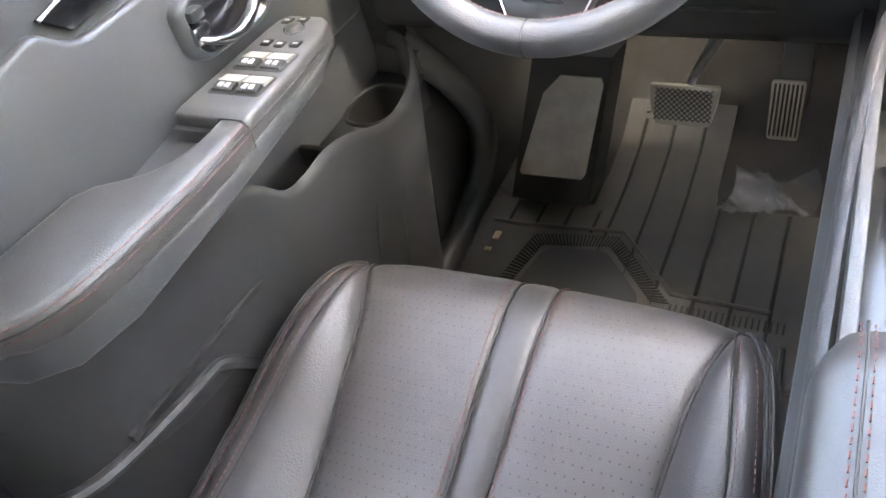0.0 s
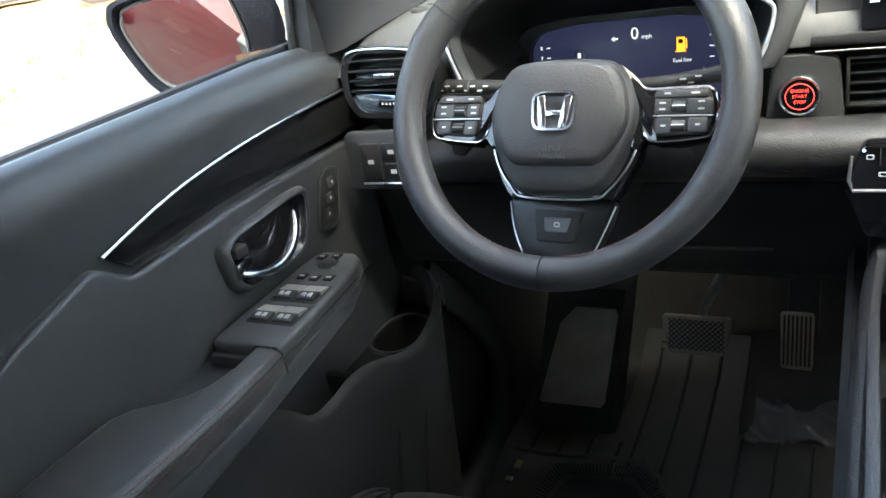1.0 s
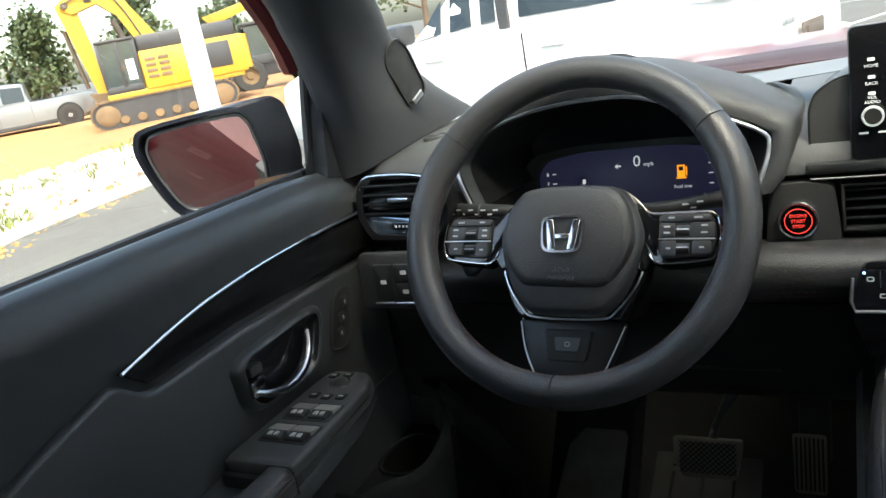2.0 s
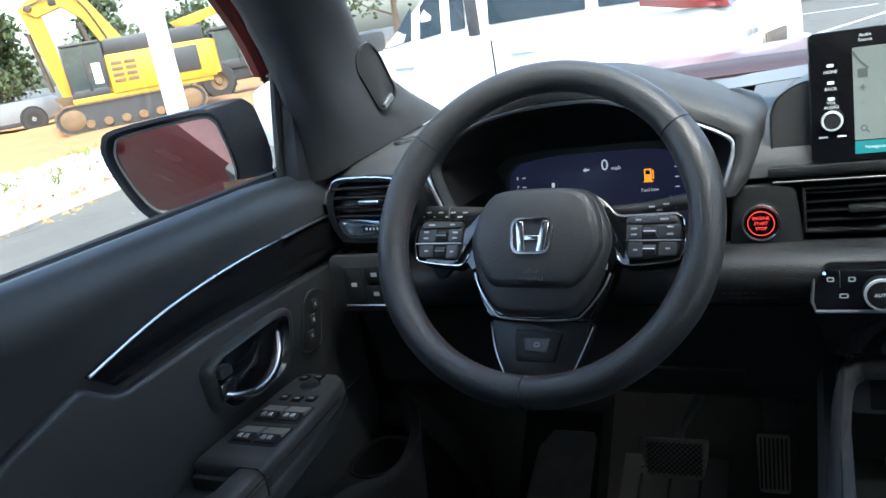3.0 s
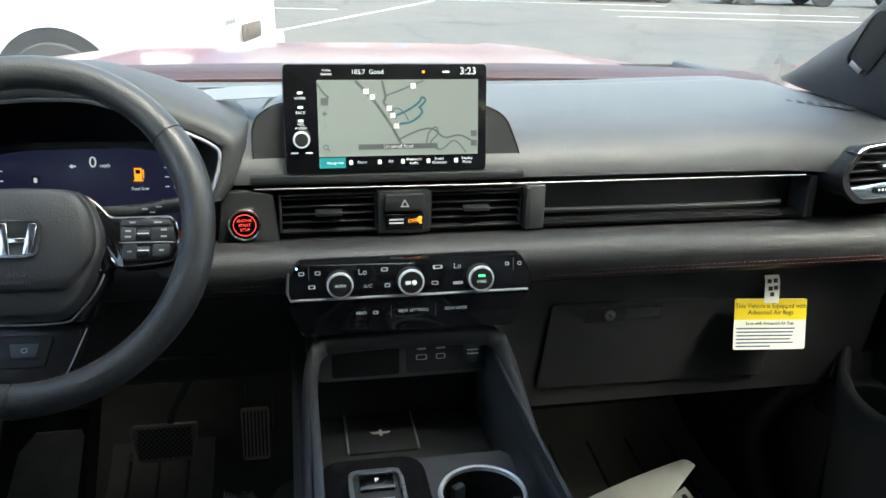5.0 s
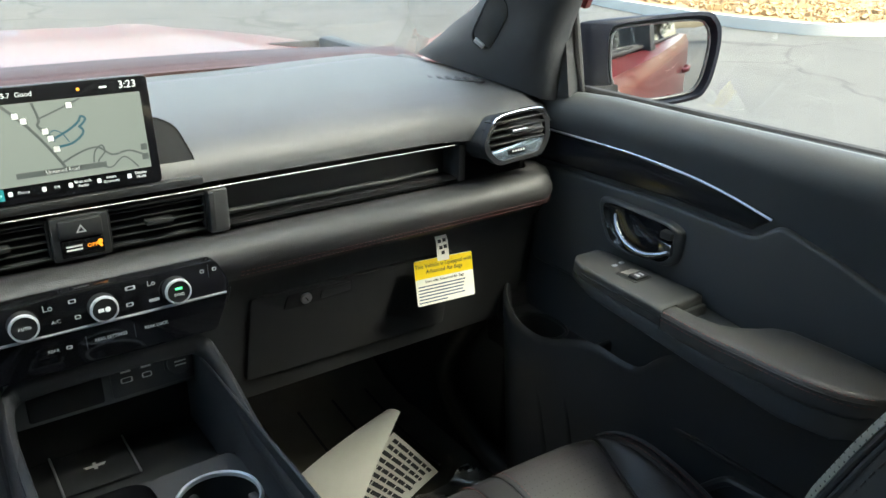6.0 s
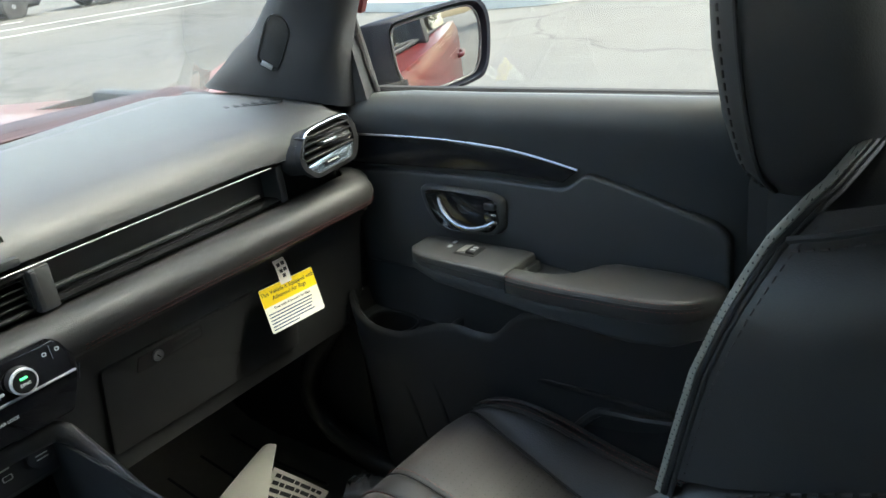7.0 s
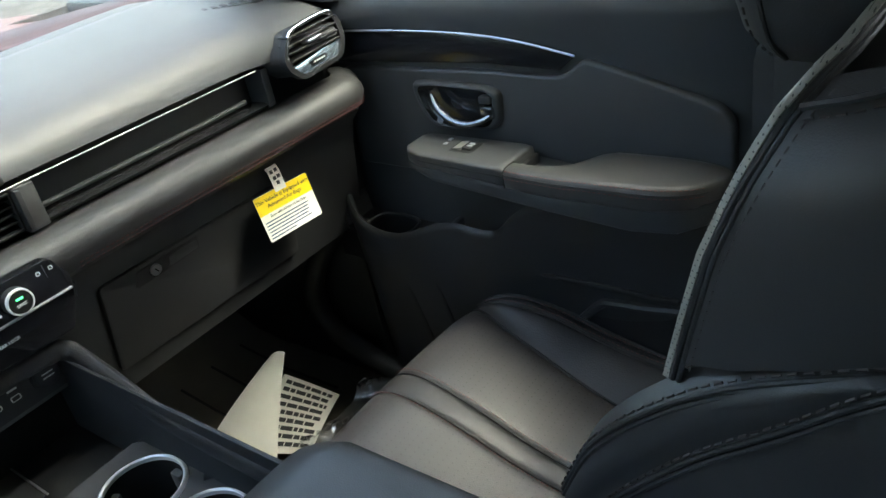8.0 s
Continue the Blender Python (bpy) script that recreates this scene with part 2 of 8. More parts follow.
def plate(pts, depth, m=None, bev=0.001, r=0.0, seg=1, base=0.0):
    """A flat piece: a polygon in local xy that rises from z = base to base + depth, with a bevelled upper edge."""
    if r:
        pts = rounded(pts, r)
    bm = bmesh.new()
    vs = [bm.verts.new((p[0], p[1], base)) for p in pts]
    f = bm.faces.new(vs)
    bm.normal_update()
    if f.normal.z < 0:
        bmesh.ops.reverse_faces(bm, faces=[f])
    top = bmesh.ops.extrude_face_region(bm, geom=bm.faces[:])
    tv = [v for v in top["geom"] if isinstance(v, bmesh.types.BMVert)]
    bmesh.ops.translate(bm, vec=(0, 0, depth), verts=tv)
    bmesh.ops.recalc_face_normals(bm, faces=bm.faces)
    if bev:
        ed = [e for e in bm.edges if all(abs(v.co.z - base - depth) < 1e-7 for v in e.verts)]
        bmesh.ops.bevel(bm, geom=ed, offset=bev, segments=seg + 1, affect="EDGES", profile=0.5)
    if m is not None:
        bmesh.ops.transform(bm, matrix=m, verts=bm.verts)
    return bm


def rect(x0, x1, y0, y1):
    return [(x0, y0), (x1, y0), (x1, y1), (x0, y1)]


def ring_plate(outer, inner, depth, m=None, base=0.0):
    """A flat frame between two outlines with the same count of points."""
    rings = []
    for pts, z in ((outer, base), (outer, base + depth), (inner, base + depth), (inner, base)):
        rings.append([Vector((p[0], p[1], z)) for p in pts])
    rings.append(rings[0])
    bm = loft(rings, True, False)
    bmesh.ops.remove_doubles(bm, verts=bm.verts, dist=1e-7)
    bmesh.ops.recalc_face_normals(bm, faces=bm.faces)
    if m is not None:
        bmesh.ops.transform(bm, matrix=m, verts=bm.verts)
    return bm


def grown(pts, k, c=None):
    c = c or (sum(p[0] for p in pts) / len(pts), sum(p[1] for p in pts) / len(pts))
    return [(c[0] + (p[0] - c[0]) * k, c[1] + (p[1] - c[1]) * k) for p in pts]


def disc(r, depth, m, n=32, bev=0.0008, base=0.0):
    return plate([(r * math.cos(2 * math.pi * i / n), r * math.sin(2 * math.pi * i / n)) for i in range(n)], depth, m, bev, base=base)


def lathe(profile, m=None, n=32):
    """Turns (radius, height) pairs round local z."""
    rings = [[Vector((r * math.cos(2 * math.pi * i / n), r * math.sin(2 * math.pi * i / n), z)) for i in range(n)] for r, z in profile]
    bm = loft(rings, True, False)
    if m is not None:
        bmesh.ops.transform(bm, matrix=m, verts=bm.verts)
    return bm


def letters(text, size, m, material, parent, name="lettering", depth=0.0002):
    """Words in the built-in font, centred at m, as a mesh."""
    cu = bpy.data.curves.new("t", "FONT")
    cu.body, cu.size, cu.extrude = text, size, depth
    cu.align_x, cu.align_y = "CENTER", "CENTER"
    cu.resolution_u = 2
    ob = new("t", cu)
    dg = bpy.context.evaluated_depsgraph_get()
    me = bpy.data.meshes.new_from_object(ob.evaluated_get(dg))
    bm = bmesh.new()
    bm.from_mesh(me)
    bpy.data.objects.remove(ob)
    bpy.data.curves.remove(cu)
    bpy.data.meshes.remove(me)
    bmesh.ops.transform(bm, matrix=m, verts=bm.verts)
    keep = MIRRORED[0]
    MIRRORED[0] = False
    out = part(name, bm, material, parent, flat=True)
    MIRRORED[0] = keep
    return out


def stitches(path, length=0.005, gap=0.0035, r=0.0007):
    """A row of thread stitches along a path."""
    pts = [Vector(p) for p in path]
    bms = bmesh.new()
    run, on = 0.0, True
    cur = [pts[0]]
    segs = []
    for a, b in zip(pts, pts[1:]):
        d, pos = (b - a).length, 0.0
        while d - pos > 1e-9:
            need = (length if on else gap) - run
            stepd = min(need, d - pos)
            pos += stepd
            run += stepd
            q = a.lerp(b, pos / d)
            if run >= (length if on else gap) - 1e-9:
                if on:
                    segs.append((cur[0], q))
                on, run, cur = not on, 0.0, [q]
    for a, b in segs:
        d = (b - a).normalized()
        s = d.cross(Vector((0.3, 0.2, 0.93))).normalized() * r
        u = s.cross(d).normalized() * r
        va = [bms.verts.new(a + k) for k in (s, u, -s, -u)]
        vb = [bms.verts.new(b + k) for k in (s, u, -s, -u)]
        for i in range(4):
            bms.faces.new((va[i], va[(i + 1) % 4], vb[(i + 1) % 4], vb[i]))
        bms.faces.new(va[::-1])
        bms.faces.new(vb)
    bmesh.ops.recalc_face_normals(bms, faces=bms.faces)
    return bms


def face(x, y, z, tilt=0.0):
    """A frame on an upright surface that looks back at the seats: local x right, y up, z towards the seats."""
    return pose(x, y, z, 90 - tilt)


def smooth(a, b, v):
    t = min(1.0, max(0.0, (v - a) / (b - a)))
    return t * t * (3 - 2 * t)

# ---- the shell of the car ----
FLOOR = [(-2.35, 0.0), (0.42, 0.0), (0.56, 0.02), (0.66, 0.07), (0.78, 0.20), (0.86, 0.40), (0.88, 0.78)]


def floor_z(y):
    for (a, za), (b, zb) in zip(FLOOR, FLOOR[1:]):
        if a <= y <= b:
            return za + (zb - za) * (y - a) / (b - a)
    return 0.0


bm = loft([[(x, y, z) for y, z in FLOOR] for x in (-0.74, -0.3, 0.3, 0.74)], False)
tagged(part("floor", thicken(bm, 0.02, True), M_CARPET), "black carpeted car floor with a raised toe board", "floor", kind="structure")
tagged(part("ceiling", rbox(-0.62, 0.62, -2.35, -0.22, 1.20, 1.23, 0.01), M_LINER), "grey fabric headliner under the roof", "ceiling", kind="structure")

car = thing("bodywork", "red car bodywork and pillar trim round the windows", "car body", (0, 0.8, -0.2), kind="structure")
# bonnet, a shallow dome that falls away to the front
rings = []
for k in range(13):
    y = 0.66 + 1.05 * k / 12
    drop = 0.055 * (k / 12) ** 1.6 + (0.05 if k == 12 else 0)
    rings.append([(x * (0.84 - 0.05 * k / 12), y, 0.795 - drop - 0.045 * abs(x) ** 3 + (0.012 * math.exp(-((abs(x) - 0.62) / 0.07) ** 2)))
                  for x in [i / 12 for i in range(-12, 13)]])
part("bonnet", thicken(loft(rings, False), 0.01), M_PAINT, car, "glossy red bonnet")
# wiper cowl
part("cowl", thicken(loft([[(x, y, z - 0.02 * abs(x / 0.75) ** 3) for x in [i / 10 * 0.76 for i in range(-10, 11)]]
                           for y, z in ((0.53, 0.802), (0.58, 0.812), (0.62, 0.818), (0.655, 0.805))], False), 0.01),
     mat("cowl_plastic", (0.03, 0.012, 0.012), 0.55), car, "dark cowl at the foot of the windscreen")
part("roof", rbox(-0.66, 0.66, -2.4, -0.15, 1.235, 1.26, 0.01), M_PAINT, car)
part("windscreen_header", rbox(-0.62, 0.62, -0.26, -0.18, 1.17, 1.215, 0.015), M_LINER, car)


def side_shell():
    """Outer skin, sills and pillars of one side."""
    prof = [(0.90, -0.28), (0.935, -0.1), (0.945, 0.2), (0.94, 0.5), (0.925, 0.70), (0.885, 0.775), (0.80, 0.785)]
    rings = []
    for y in (1.75, 1.2, 0.75, 0.2, -0.56, -1.4, -2.0, -2.5):
        dz = -0.11 * smooth(0.45, 1.5, y) + 0.035 * smooth(-0.4, -2.2, y)
        rings.append([(x - 0.03 * smooth(1.0, 1.8, y) - 0.03 * smooth(-1.4, -2.5, y), y, z + dz * (z > 0.4)) for x, z in prof])
    part("side_panel", thicken(loft(rings, False), 0.012), M_PAINT, car, "red painted outer side of the car")
    for y in (-0.42, -1.38):
        h = part("outer_door_handle", tube([(0.943, y + 0.10, 0.60), (0.975, y + 0.07, 0.603), (0.978, y - 0.07, 0.603), (0.945, y - 0.10, 0.60)], 0.014, 10, 5, flatten=1.3), M_PAINT, car)
    part("belt_moulding", tube([(0.80, 0.12, 0.790), (0.80, -0.6, 0.800), (0.79, -2.2, 0.82)], 0.008, 8, 6), M_DARK, car)
    # lower inside wall beside the feet and behind the door
    part("kick_panel", rbox(0.70, 0.74, 0.165, 0.88, 0.0, 0.79, 0.01), M_BLACK, car)
    part("sill_trim", tube([(0.700, 0.160, 0.445), (0.680, 0.185, 0.400), (0.668, 0.240, 0.325), (0.664, 0.285, 0.250), (0.664, 0.295, 0.195), (0.666, 0.270, 0.140), (0.670, 0.215, 0.100), (0.676, 0.13, 0.070), (0.690, 0.0, 0.045), (0.69, -0.5, 0.04)], 0.022, 10, 6), M_HARD, car)
    part("rear_wall", rbox(0.72, 0.755, -2.35, -0.60, 0.0, 0.80, 0.01), M_DOOR, car)
    part("centre_pillar", loft([[(x, y, z) for x, y in ((xc - 0.03, yc + 0.045), (xc - 0.045, yc), (xc - 0.03, yc - 0.06), (xc + 0.11, yc - 0.06), (xc + 0.11, yc + 0.045))]
                                for xc, yc, z in ((0.735, -0.61, 0.0), (0.735, -0.61, 0.75), (0.69, -0.64, 1.0), (0.625, -0.66, 1.21))]), M_BLACK, car)
    part("rear_window_pillar", rbox(0.62, 0.70, -1.65, -1.55, 0.79, 1.21, 0.01), M_BLACK, car)
    part("roof_rail", tube([(0.655, -0.10, 1.135), (0.635, -0.18, 1.165), (0.615, -0.3, 1.205), (0.605, -1.2, 1.225), (0.60, -2.3, 1.21)], 0.035, 8, 5), M_LINER, car)
    part("roof_side", tube([(0.815, 0.34, 0.915), (0.745, -0.05, 1.115), (0.68, -0.32, 1.235), (0.65, -1.2, 1.25), (0.64, -2.35, 1.235)], 0.03, 8, 5), M_PAINT, car)
    part("corner_filler", rbox(0.700, 0.742, 0.150, 0.22, 0.30, 0.765, 0.006), M_HARD, car)
    # front pillar trim with its speaker
    a = [(0.678, 0.42, 0.812), (0.686, 0.296, 0.870), (0.680, 0.225, 0.910), (0.653, 0.149, 0.956), (0.632, 0.098, 0.989), (0.575, -0.07, 1.11), (0.535, -0.22, 1.20)]
    b = [(0.690, 0.20, 0.795), (0.680, 0.125, 0.865), (0.671, 0.085, 0.920), (0.660, 0.040, 0.965), (0.645, 0.000, 1.000), (0.600, -0.14, 1.115), (0.560, -0.28, 1.205)]
    c = [(0.722, 0.12, 0.780), (0.722, 0.10, 0.870), (0.716, 0.065, 0.930), (0.709, 0.030, 0.970), (0.700, 0.000, 1.002), (0.645, -0.16, 1.120), (0.595, -0.30, 1.205)]
    d = [(0.775, 0.16, 0.780), (0.770, 0.15, 0.870), (0.764, 0.12, 0.935), (0.752, 0.085, 0.978), (0.735, 0.045, 1.015), (0.680, -0.13, 1.130), (0.630, -0.29, 1.215)]
    e = [(0.790, 0.50, 0.800), (0.775, 0.442, 0.858), (0.766, 0.36, 0.903), (0.730, 0.262, 0.958), (0.700, 0.194, 0.997), (0.620, -0.04, 1.125), (0.575, -0.20, 1.215)]
    q = [catmull(v, 5) for v in (a, b, c, d, e)]
    part("outer_frame", tube([(0.778, 0.110, 0.930), (0.756, 0.050, 0.998), (0.708, -0.10, 1.105), (0.660, -0.26, 1.198)], 0.013, 8, 4), M_PAINT, car, "red outer edge of the front pillar")
    pil = part("front_pillar", loft([catmull([v[i] for v in q], 4, True) for i in range(len(q[0]))]), M_PILLAR, car, "dark grey trim over the front pillar")
    at = Vector((0.666, 0.203, 0.896))
    ex = Vector((-0.006, -0.051, 0.063)).normalized()
    nz = Vector((-0.93, -0.33, -0.16))
    nz = (nz - ex * nz.dot(ex)).normalized()
    m = Matrix.Translation(at) @ Matrix((ex, nz.cross(ex), nz)).transposed().to_4x4()
    shape = rounded([(-0.055, -0.020), (0.035, -0.022), (0.052, -0.010), (0.052, 0.014), (0.03, 0.022), (-0.055, 0.020)], 0.018, 5)
    part("speaker_rim", ring_plate(grown(shape, 1.0), grown(shape, 0.93), 0.004, m, base=-0.001), M_BLACK, pil)
    part("speaker_grille", plate(grown(shape, 0.92), 0.004, m, 0.002, base=-0.003), M_BLACK, pil, "small black speaker grille")
    part("maker_plate", plate(rect(-0.052, -0.043, -0.010, 0.010), 0.0035, m, 0.0005), M_SATIN, pil)


for flip in (False, True):
    MIRRORED[0] = flip
    side_shell()
MIRRORED[0] = False
part("tailgate", rbox(-0.74, 0.74, -2.42, -2.36, 0.0, 0.80, 0.01), M_DOOR, car)
part("rear_bench", loft([[(x, y, z) for y, z in ((-1.15, 0.1), (-1.12, 0.36), (-1.2, 0.42), (-1.62, 0.40), (-1.72, 0.9), (-1.84, 0.9), (-1.86, 0.1))] for x in (-0.66, 0.66)]), M_SEAT, car, "black leather rear bench")


def pane(name, pts, d=0.004):
    bm = bmesh.new()
    bm.faces.new([bm.verts.new(p) for p in pts])
    ob = tagged(part(name, thicken(bm, d), M_GLASS, None, flat=True), "clear car window glass", "window", kind="structure")
    ob.visible_shadow = False
    return ob


M_PRIVACY = glass("privacy_glass", (0.72, 0.74, 0.74))
for k, s in ((4, 1), (5, -1)):
    bm = bmesh.new()
    bm.faces.new([bm.verts.new(p) for p in ((s * 0.755, -0.66, 0.79), (s * 0.755, -2.36, 0.79), (s * 0.64, -2.36, 1.215), (s * 0.64, -0.70, 1.215))])
    tagged(part(f"window_{k}", thicken(bm, 0.004), M_PRIVACY, None, flat=True), "dark tinted rear side window glass", "window", kind="structure").visible_shadow = False
bm = bmesh.new()
bm.faces.new([bm.verts.new(p) for p in ((-0.74, -2.40, 0.79), (0.74, -2.40, 0.79), (0.64, -2.36, 1.215), (-0.64, -2.36, 1.215))])
tagged(part("window_6", thicken(bm, 0.004), M_PRIVACY, None, flat=True), "dark tinted tailgate window glass", "window", kind="structure").visible_shadow = False
pane("window_1", [(-0.80, 0.595, 0.776), (0.80, 0.595, 0.776), (0.62, -0.22, 1.215), (-0.62, -0.22, 1.215)])


# ---- dashboard ----
dash = thing("dashboard", "dark grey soft dashboard with black trim and chrome lines", "dashboard", (0, 0.3, 0.4))


def front_y(x):
    return 0.092 - 0.030 * smooth(0.47, 0.60, abs(x)) + 0.05 * smooth(0.66, 0.73, abs(x))


def top_ring(x):
    f, lift = front_y(x), 0.006 * smooth(0.3, 0.6, abs(x)) - 0.02 * smooth(0.62, 0.74, abs(x))
    prof = [(f + 0.012, 0.744), (f, 0.748), (f + 0.004, 0.762), (f + 0.022, 0.780), (f + 0.062, 0.795), (0.24, 0.803), (0.33, 0.806), (0.42, 0.806), (0.455, 0.803),
            (0.460, 0.800), (0.467, 0.801), (0.53, 0.797), (0.54, 0.76)]
    return [(x, y, z + lift * (z > 0.75)) for y, z in prof]


for x0, x1, n in ((-0.735, -0.585, 12), (-0.205, 0.735, 52)):
    part("upper_pad", thicken(loft([top_ring(x0 + (x1 - x0) * i / n) for i in range(n + 1)], False), 0.006), M_DASH, dash, "grey grained soft upper dashboard pad", angle=60)
part("upper_pad", thicken(loft([top_ring(-0.585 + 0.38 * i / 8)[7:] for i in range(9)], False), 0.006), M_DASH, dash, "grey grained soft upper dashboard pad", angle=60)


# padded roll with stitching below the vents
def roll_ring(x):
    end = smooth(0.655, 0.715, abs(x))
    c = 0.660
    prof = [(0.105, 0.678), (0.078, 0.682), (0.054, 0.677), (0.042, 0.665), (0.040, 0.652), (0.047, 0.635), (0.052, 0.632), (0.062, 0.624), (0.105, 0.620)]
    return [(x, y + 0.05 * end * end, c + (z - c) * (1 - 0.25 * end)) for y, z in prof]


part("padded_roll", thicken(loft([roll_ring(i / 48 * 0.715) for i in range(-48, 49)], False), 0.004), M_LEATHER, dash, "dark leather roll with a red stitched lower seam", angle=70)
for dz, off in ((0.0, 0.0), (0.006, -0.002)):
    part("seam", stitches([(x, 0.0455 + off + 0.05 * smooth(0.655, 0.715, x) ** 2, 0.6365 + dz) for x in [0.16 + i * 0.01 for i in range(55)]], 0.004, 0.003, 0.0006), M_STITCH, dash, "red thread")
    part("seam", stitches([(x, 0.0455 + off, 0.6365 + dz) for x in [-0.25 + i * 0.01 for i in range(10)]], 0.004, 0.003, 0.0006), M_STITCH, dash, "red thread")
# back of the strip and the open shelf
part("strip_back", rbox(-0.225, 0.545, 0.125, 0.135, 0.66, 0.76, 0), M_DARK, dash)
shelf = part("shelf", loft([[(x, y, z) for y, z in ((0.092, 0.684), (0.088, 0.689), (0.098, 0.692), (0.135, 0.690), (0.165, 0.695), (0.165, 0.735), (0.17, 0.735), (0.17, 0.684))] for x in (0.166, 0.535)]), M_STRIP, dash, "open black shelf")
part("shelf_lip", tube([(0.17, 0.108, 0.700), (0.42, 0.108, 0.699), (0.50, 0.110, 0.700)], 0.0035, 8), M_BLACK, shelf)
part("shelf_end", rbox(0.522, 0.536, 0.085, 0.17, 0.684, 0.742, 0.004), M_BLACK, dash)
part("chrome_line", tube([(-0.178, 0.0885, 0.743), (0.10, 0.087, 0.742), (0.30, 0.087, 0.742), (0.515, 0.087, 0.742)], 0.0014, 8, 4, flatten=0.8), M_DIMLINE, dash, "thin chrome line")
# lower panels
LOW = [(0.105, 0.622), (0.088, 0.612), (0.108, 0.590), (0.118, 0.560), (0.138, 0.435), (0.150, 0.390), (0.175, 0.378), (0.30, 0.37)]
part("lower_panel", thicken(loft([[(x, y, z) for y, z in LOW] for x in (-0.14, 0.1, 0.4, 0.70)], False), 0.006), M_BLACK, dash, "black lower dashboard panel")
KNEE = [(0.105, 0.622), (0.088, 0.612), (0.108, 0.590), (0.118, 0.560), (0.130, 0.490), (0.150, 0.470), (0.20, 0.462), (0.34, 0.46)]
part("knee_panel", thicken(loft([[(x, y, z) for y, z in KNEE] for x in (-0.70, -0.5, -0.3, -0.14)], False), 0.006), M_BLACK, dash, "black panel below the wheel")
gm = face(0.365, 0.1275, 0.50, -9.1)
glove = part("glovebox_door", plate([(-0.178, -0.072), (0.17, -0.078), (0.172, 0.062), (-0.170, 0.068)], 0.006, gm, 0.003, 0.008), M_HARD, dash, "black glovebox lid")
# the recess is a raised dark plate; its shade is only colour
part("latch_recess", plate([(-0.122, 0.036), (-0.012, 0.038), (-0.012, 0.060), (-0.116, 0.060)], 0.0072, gm, 0.001, 0.004), M_DARK, glove)
part("latch", plate([(-0.066, 0.040), (-0.014, 0.042), (-0.015, 0.057), (-0.064, 0.056)], 0.0085, gm, 0.002, 0.004), M_BLACK, glove)
part("lock", disc(0.0085, 0.011, gm @ pose(-0.088, 0.049, 0), 24), M_SATIN, glove, "round metal lock")
part("lock_slot", plate(rect(-0.0008, 0.0008, -0.004, 0.004), 0.0115, gm @ pose(-0.088, 0.049, 0, 0, 0, 35), 0), M_DARK, glove)
part("knee_line", plate(rect(-0.07, 0.07, -0.0015, 0.0015), 0.004, face(-0.29, 0.122, 0.520, -9), 0.001), M_GREYPL, dash)


# vents
def slat_vent(x0, x1, z0, z1, y, parent, count=5, name="air_vent"):
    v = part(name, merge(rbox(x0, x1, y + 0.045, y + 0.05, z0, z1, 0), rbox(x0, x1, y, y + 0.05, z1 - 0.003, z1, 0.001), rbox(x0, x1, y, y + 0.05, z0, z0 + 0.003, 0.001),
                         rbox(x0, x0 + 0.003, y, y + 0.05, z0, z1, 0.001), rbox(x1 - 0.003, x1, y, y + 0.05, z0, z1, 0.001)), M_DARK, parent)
    for i in range(count):
        z = z0 + (i + 0.5) / count * (z1 - z0)
        part("slat", rbox(x0 + 0.003, x1 - 0.003, -0.011, 0.011, -0.0012, 0.0012, 0.0008, 1, pose(0, y + 0.014, z, 14)), M_VENT, v)
    for i in range(6):
        x = x0 + (i + 0.5) / 6 * (x1 - x0)
        part("vane", rbox(x - 0.001, x + 0.001, y + 0.026, y + 0.042, z0 + 0.003, z1 - 0.003, 0), M_DARK, v)
    part("tab", rbox((x0 + x1) / 2 - 0.016, (x0 + x1) / 2 + 0.016, y - 0.006, y + 0.008, (z0 + z1) / 2 - 0.003, (z0 + z1) / 2 + 0.003, 0.0015), M_BLACK, v)
    return v


slat_vent(-0.152, -0.038, 0.688, 0.736, 0.090, dash)
slat_vent(0.024, 0.140, 0.688, 0.736, 0.090, dash)
part("vent_end", rbox(0.140, 0.166, 0.082, 0.13, 0.684, 0.740, 0.003), M_SWPANEL, dash)
part("vent_end_edge", rbox(0.140, 0.147, 0.078, 0.09, 0.688, 0.738, 0.002), M_BLACK, dash)
hz = part("hazard_block", rbox(-0.038, 0.024, 0.084, 0.13, 0.685, 0.738, 0.003), M_BLACK, dash)
part("hazard_button", rbox(-0.030, 0.016, 0.079, 0.10, 0.714, 0.734, 0.002), M_BLACK, hz)
part("warning_window", rbox(-0.030, 0.016, 0.081, 0.10, 0.690, 0.711, 0.002), M_PIANO, hz)
tri = [(-0.0055, -0.004), (0.0055, -0.004), (0, 0.0055)]
part("triangle", ring_plate(tri, grown(tri, 0.6), 0.0004, face(-0.007, 0.0789, 0.7235)), M_WHITE, hz)
letters("OFF", 0.0066, face(0.003, 0.0808, 0.7015), M_ORANGE, hz)
part("warning_icon", merge(disc(0.0028, 0.0003, face(0.0115, 0.0808, 0.7045), 12, 0), plate([(0.0, 0), (0.006, 0.001), (0.009, -0.004), (0.006, -0.005), (0.004, -0.002)], 0.0003, face(0.0055, 0.0808, 0.7025), 0)), M_ORANGE, hz)
for dz in (0.7035, 0.6995):
    part("fine_print", plate(rect(-0.025, -0.008, -0.001, 0.001), 0.0003, face(0, 0.0808, dz), 0), M_WHITE, hz)

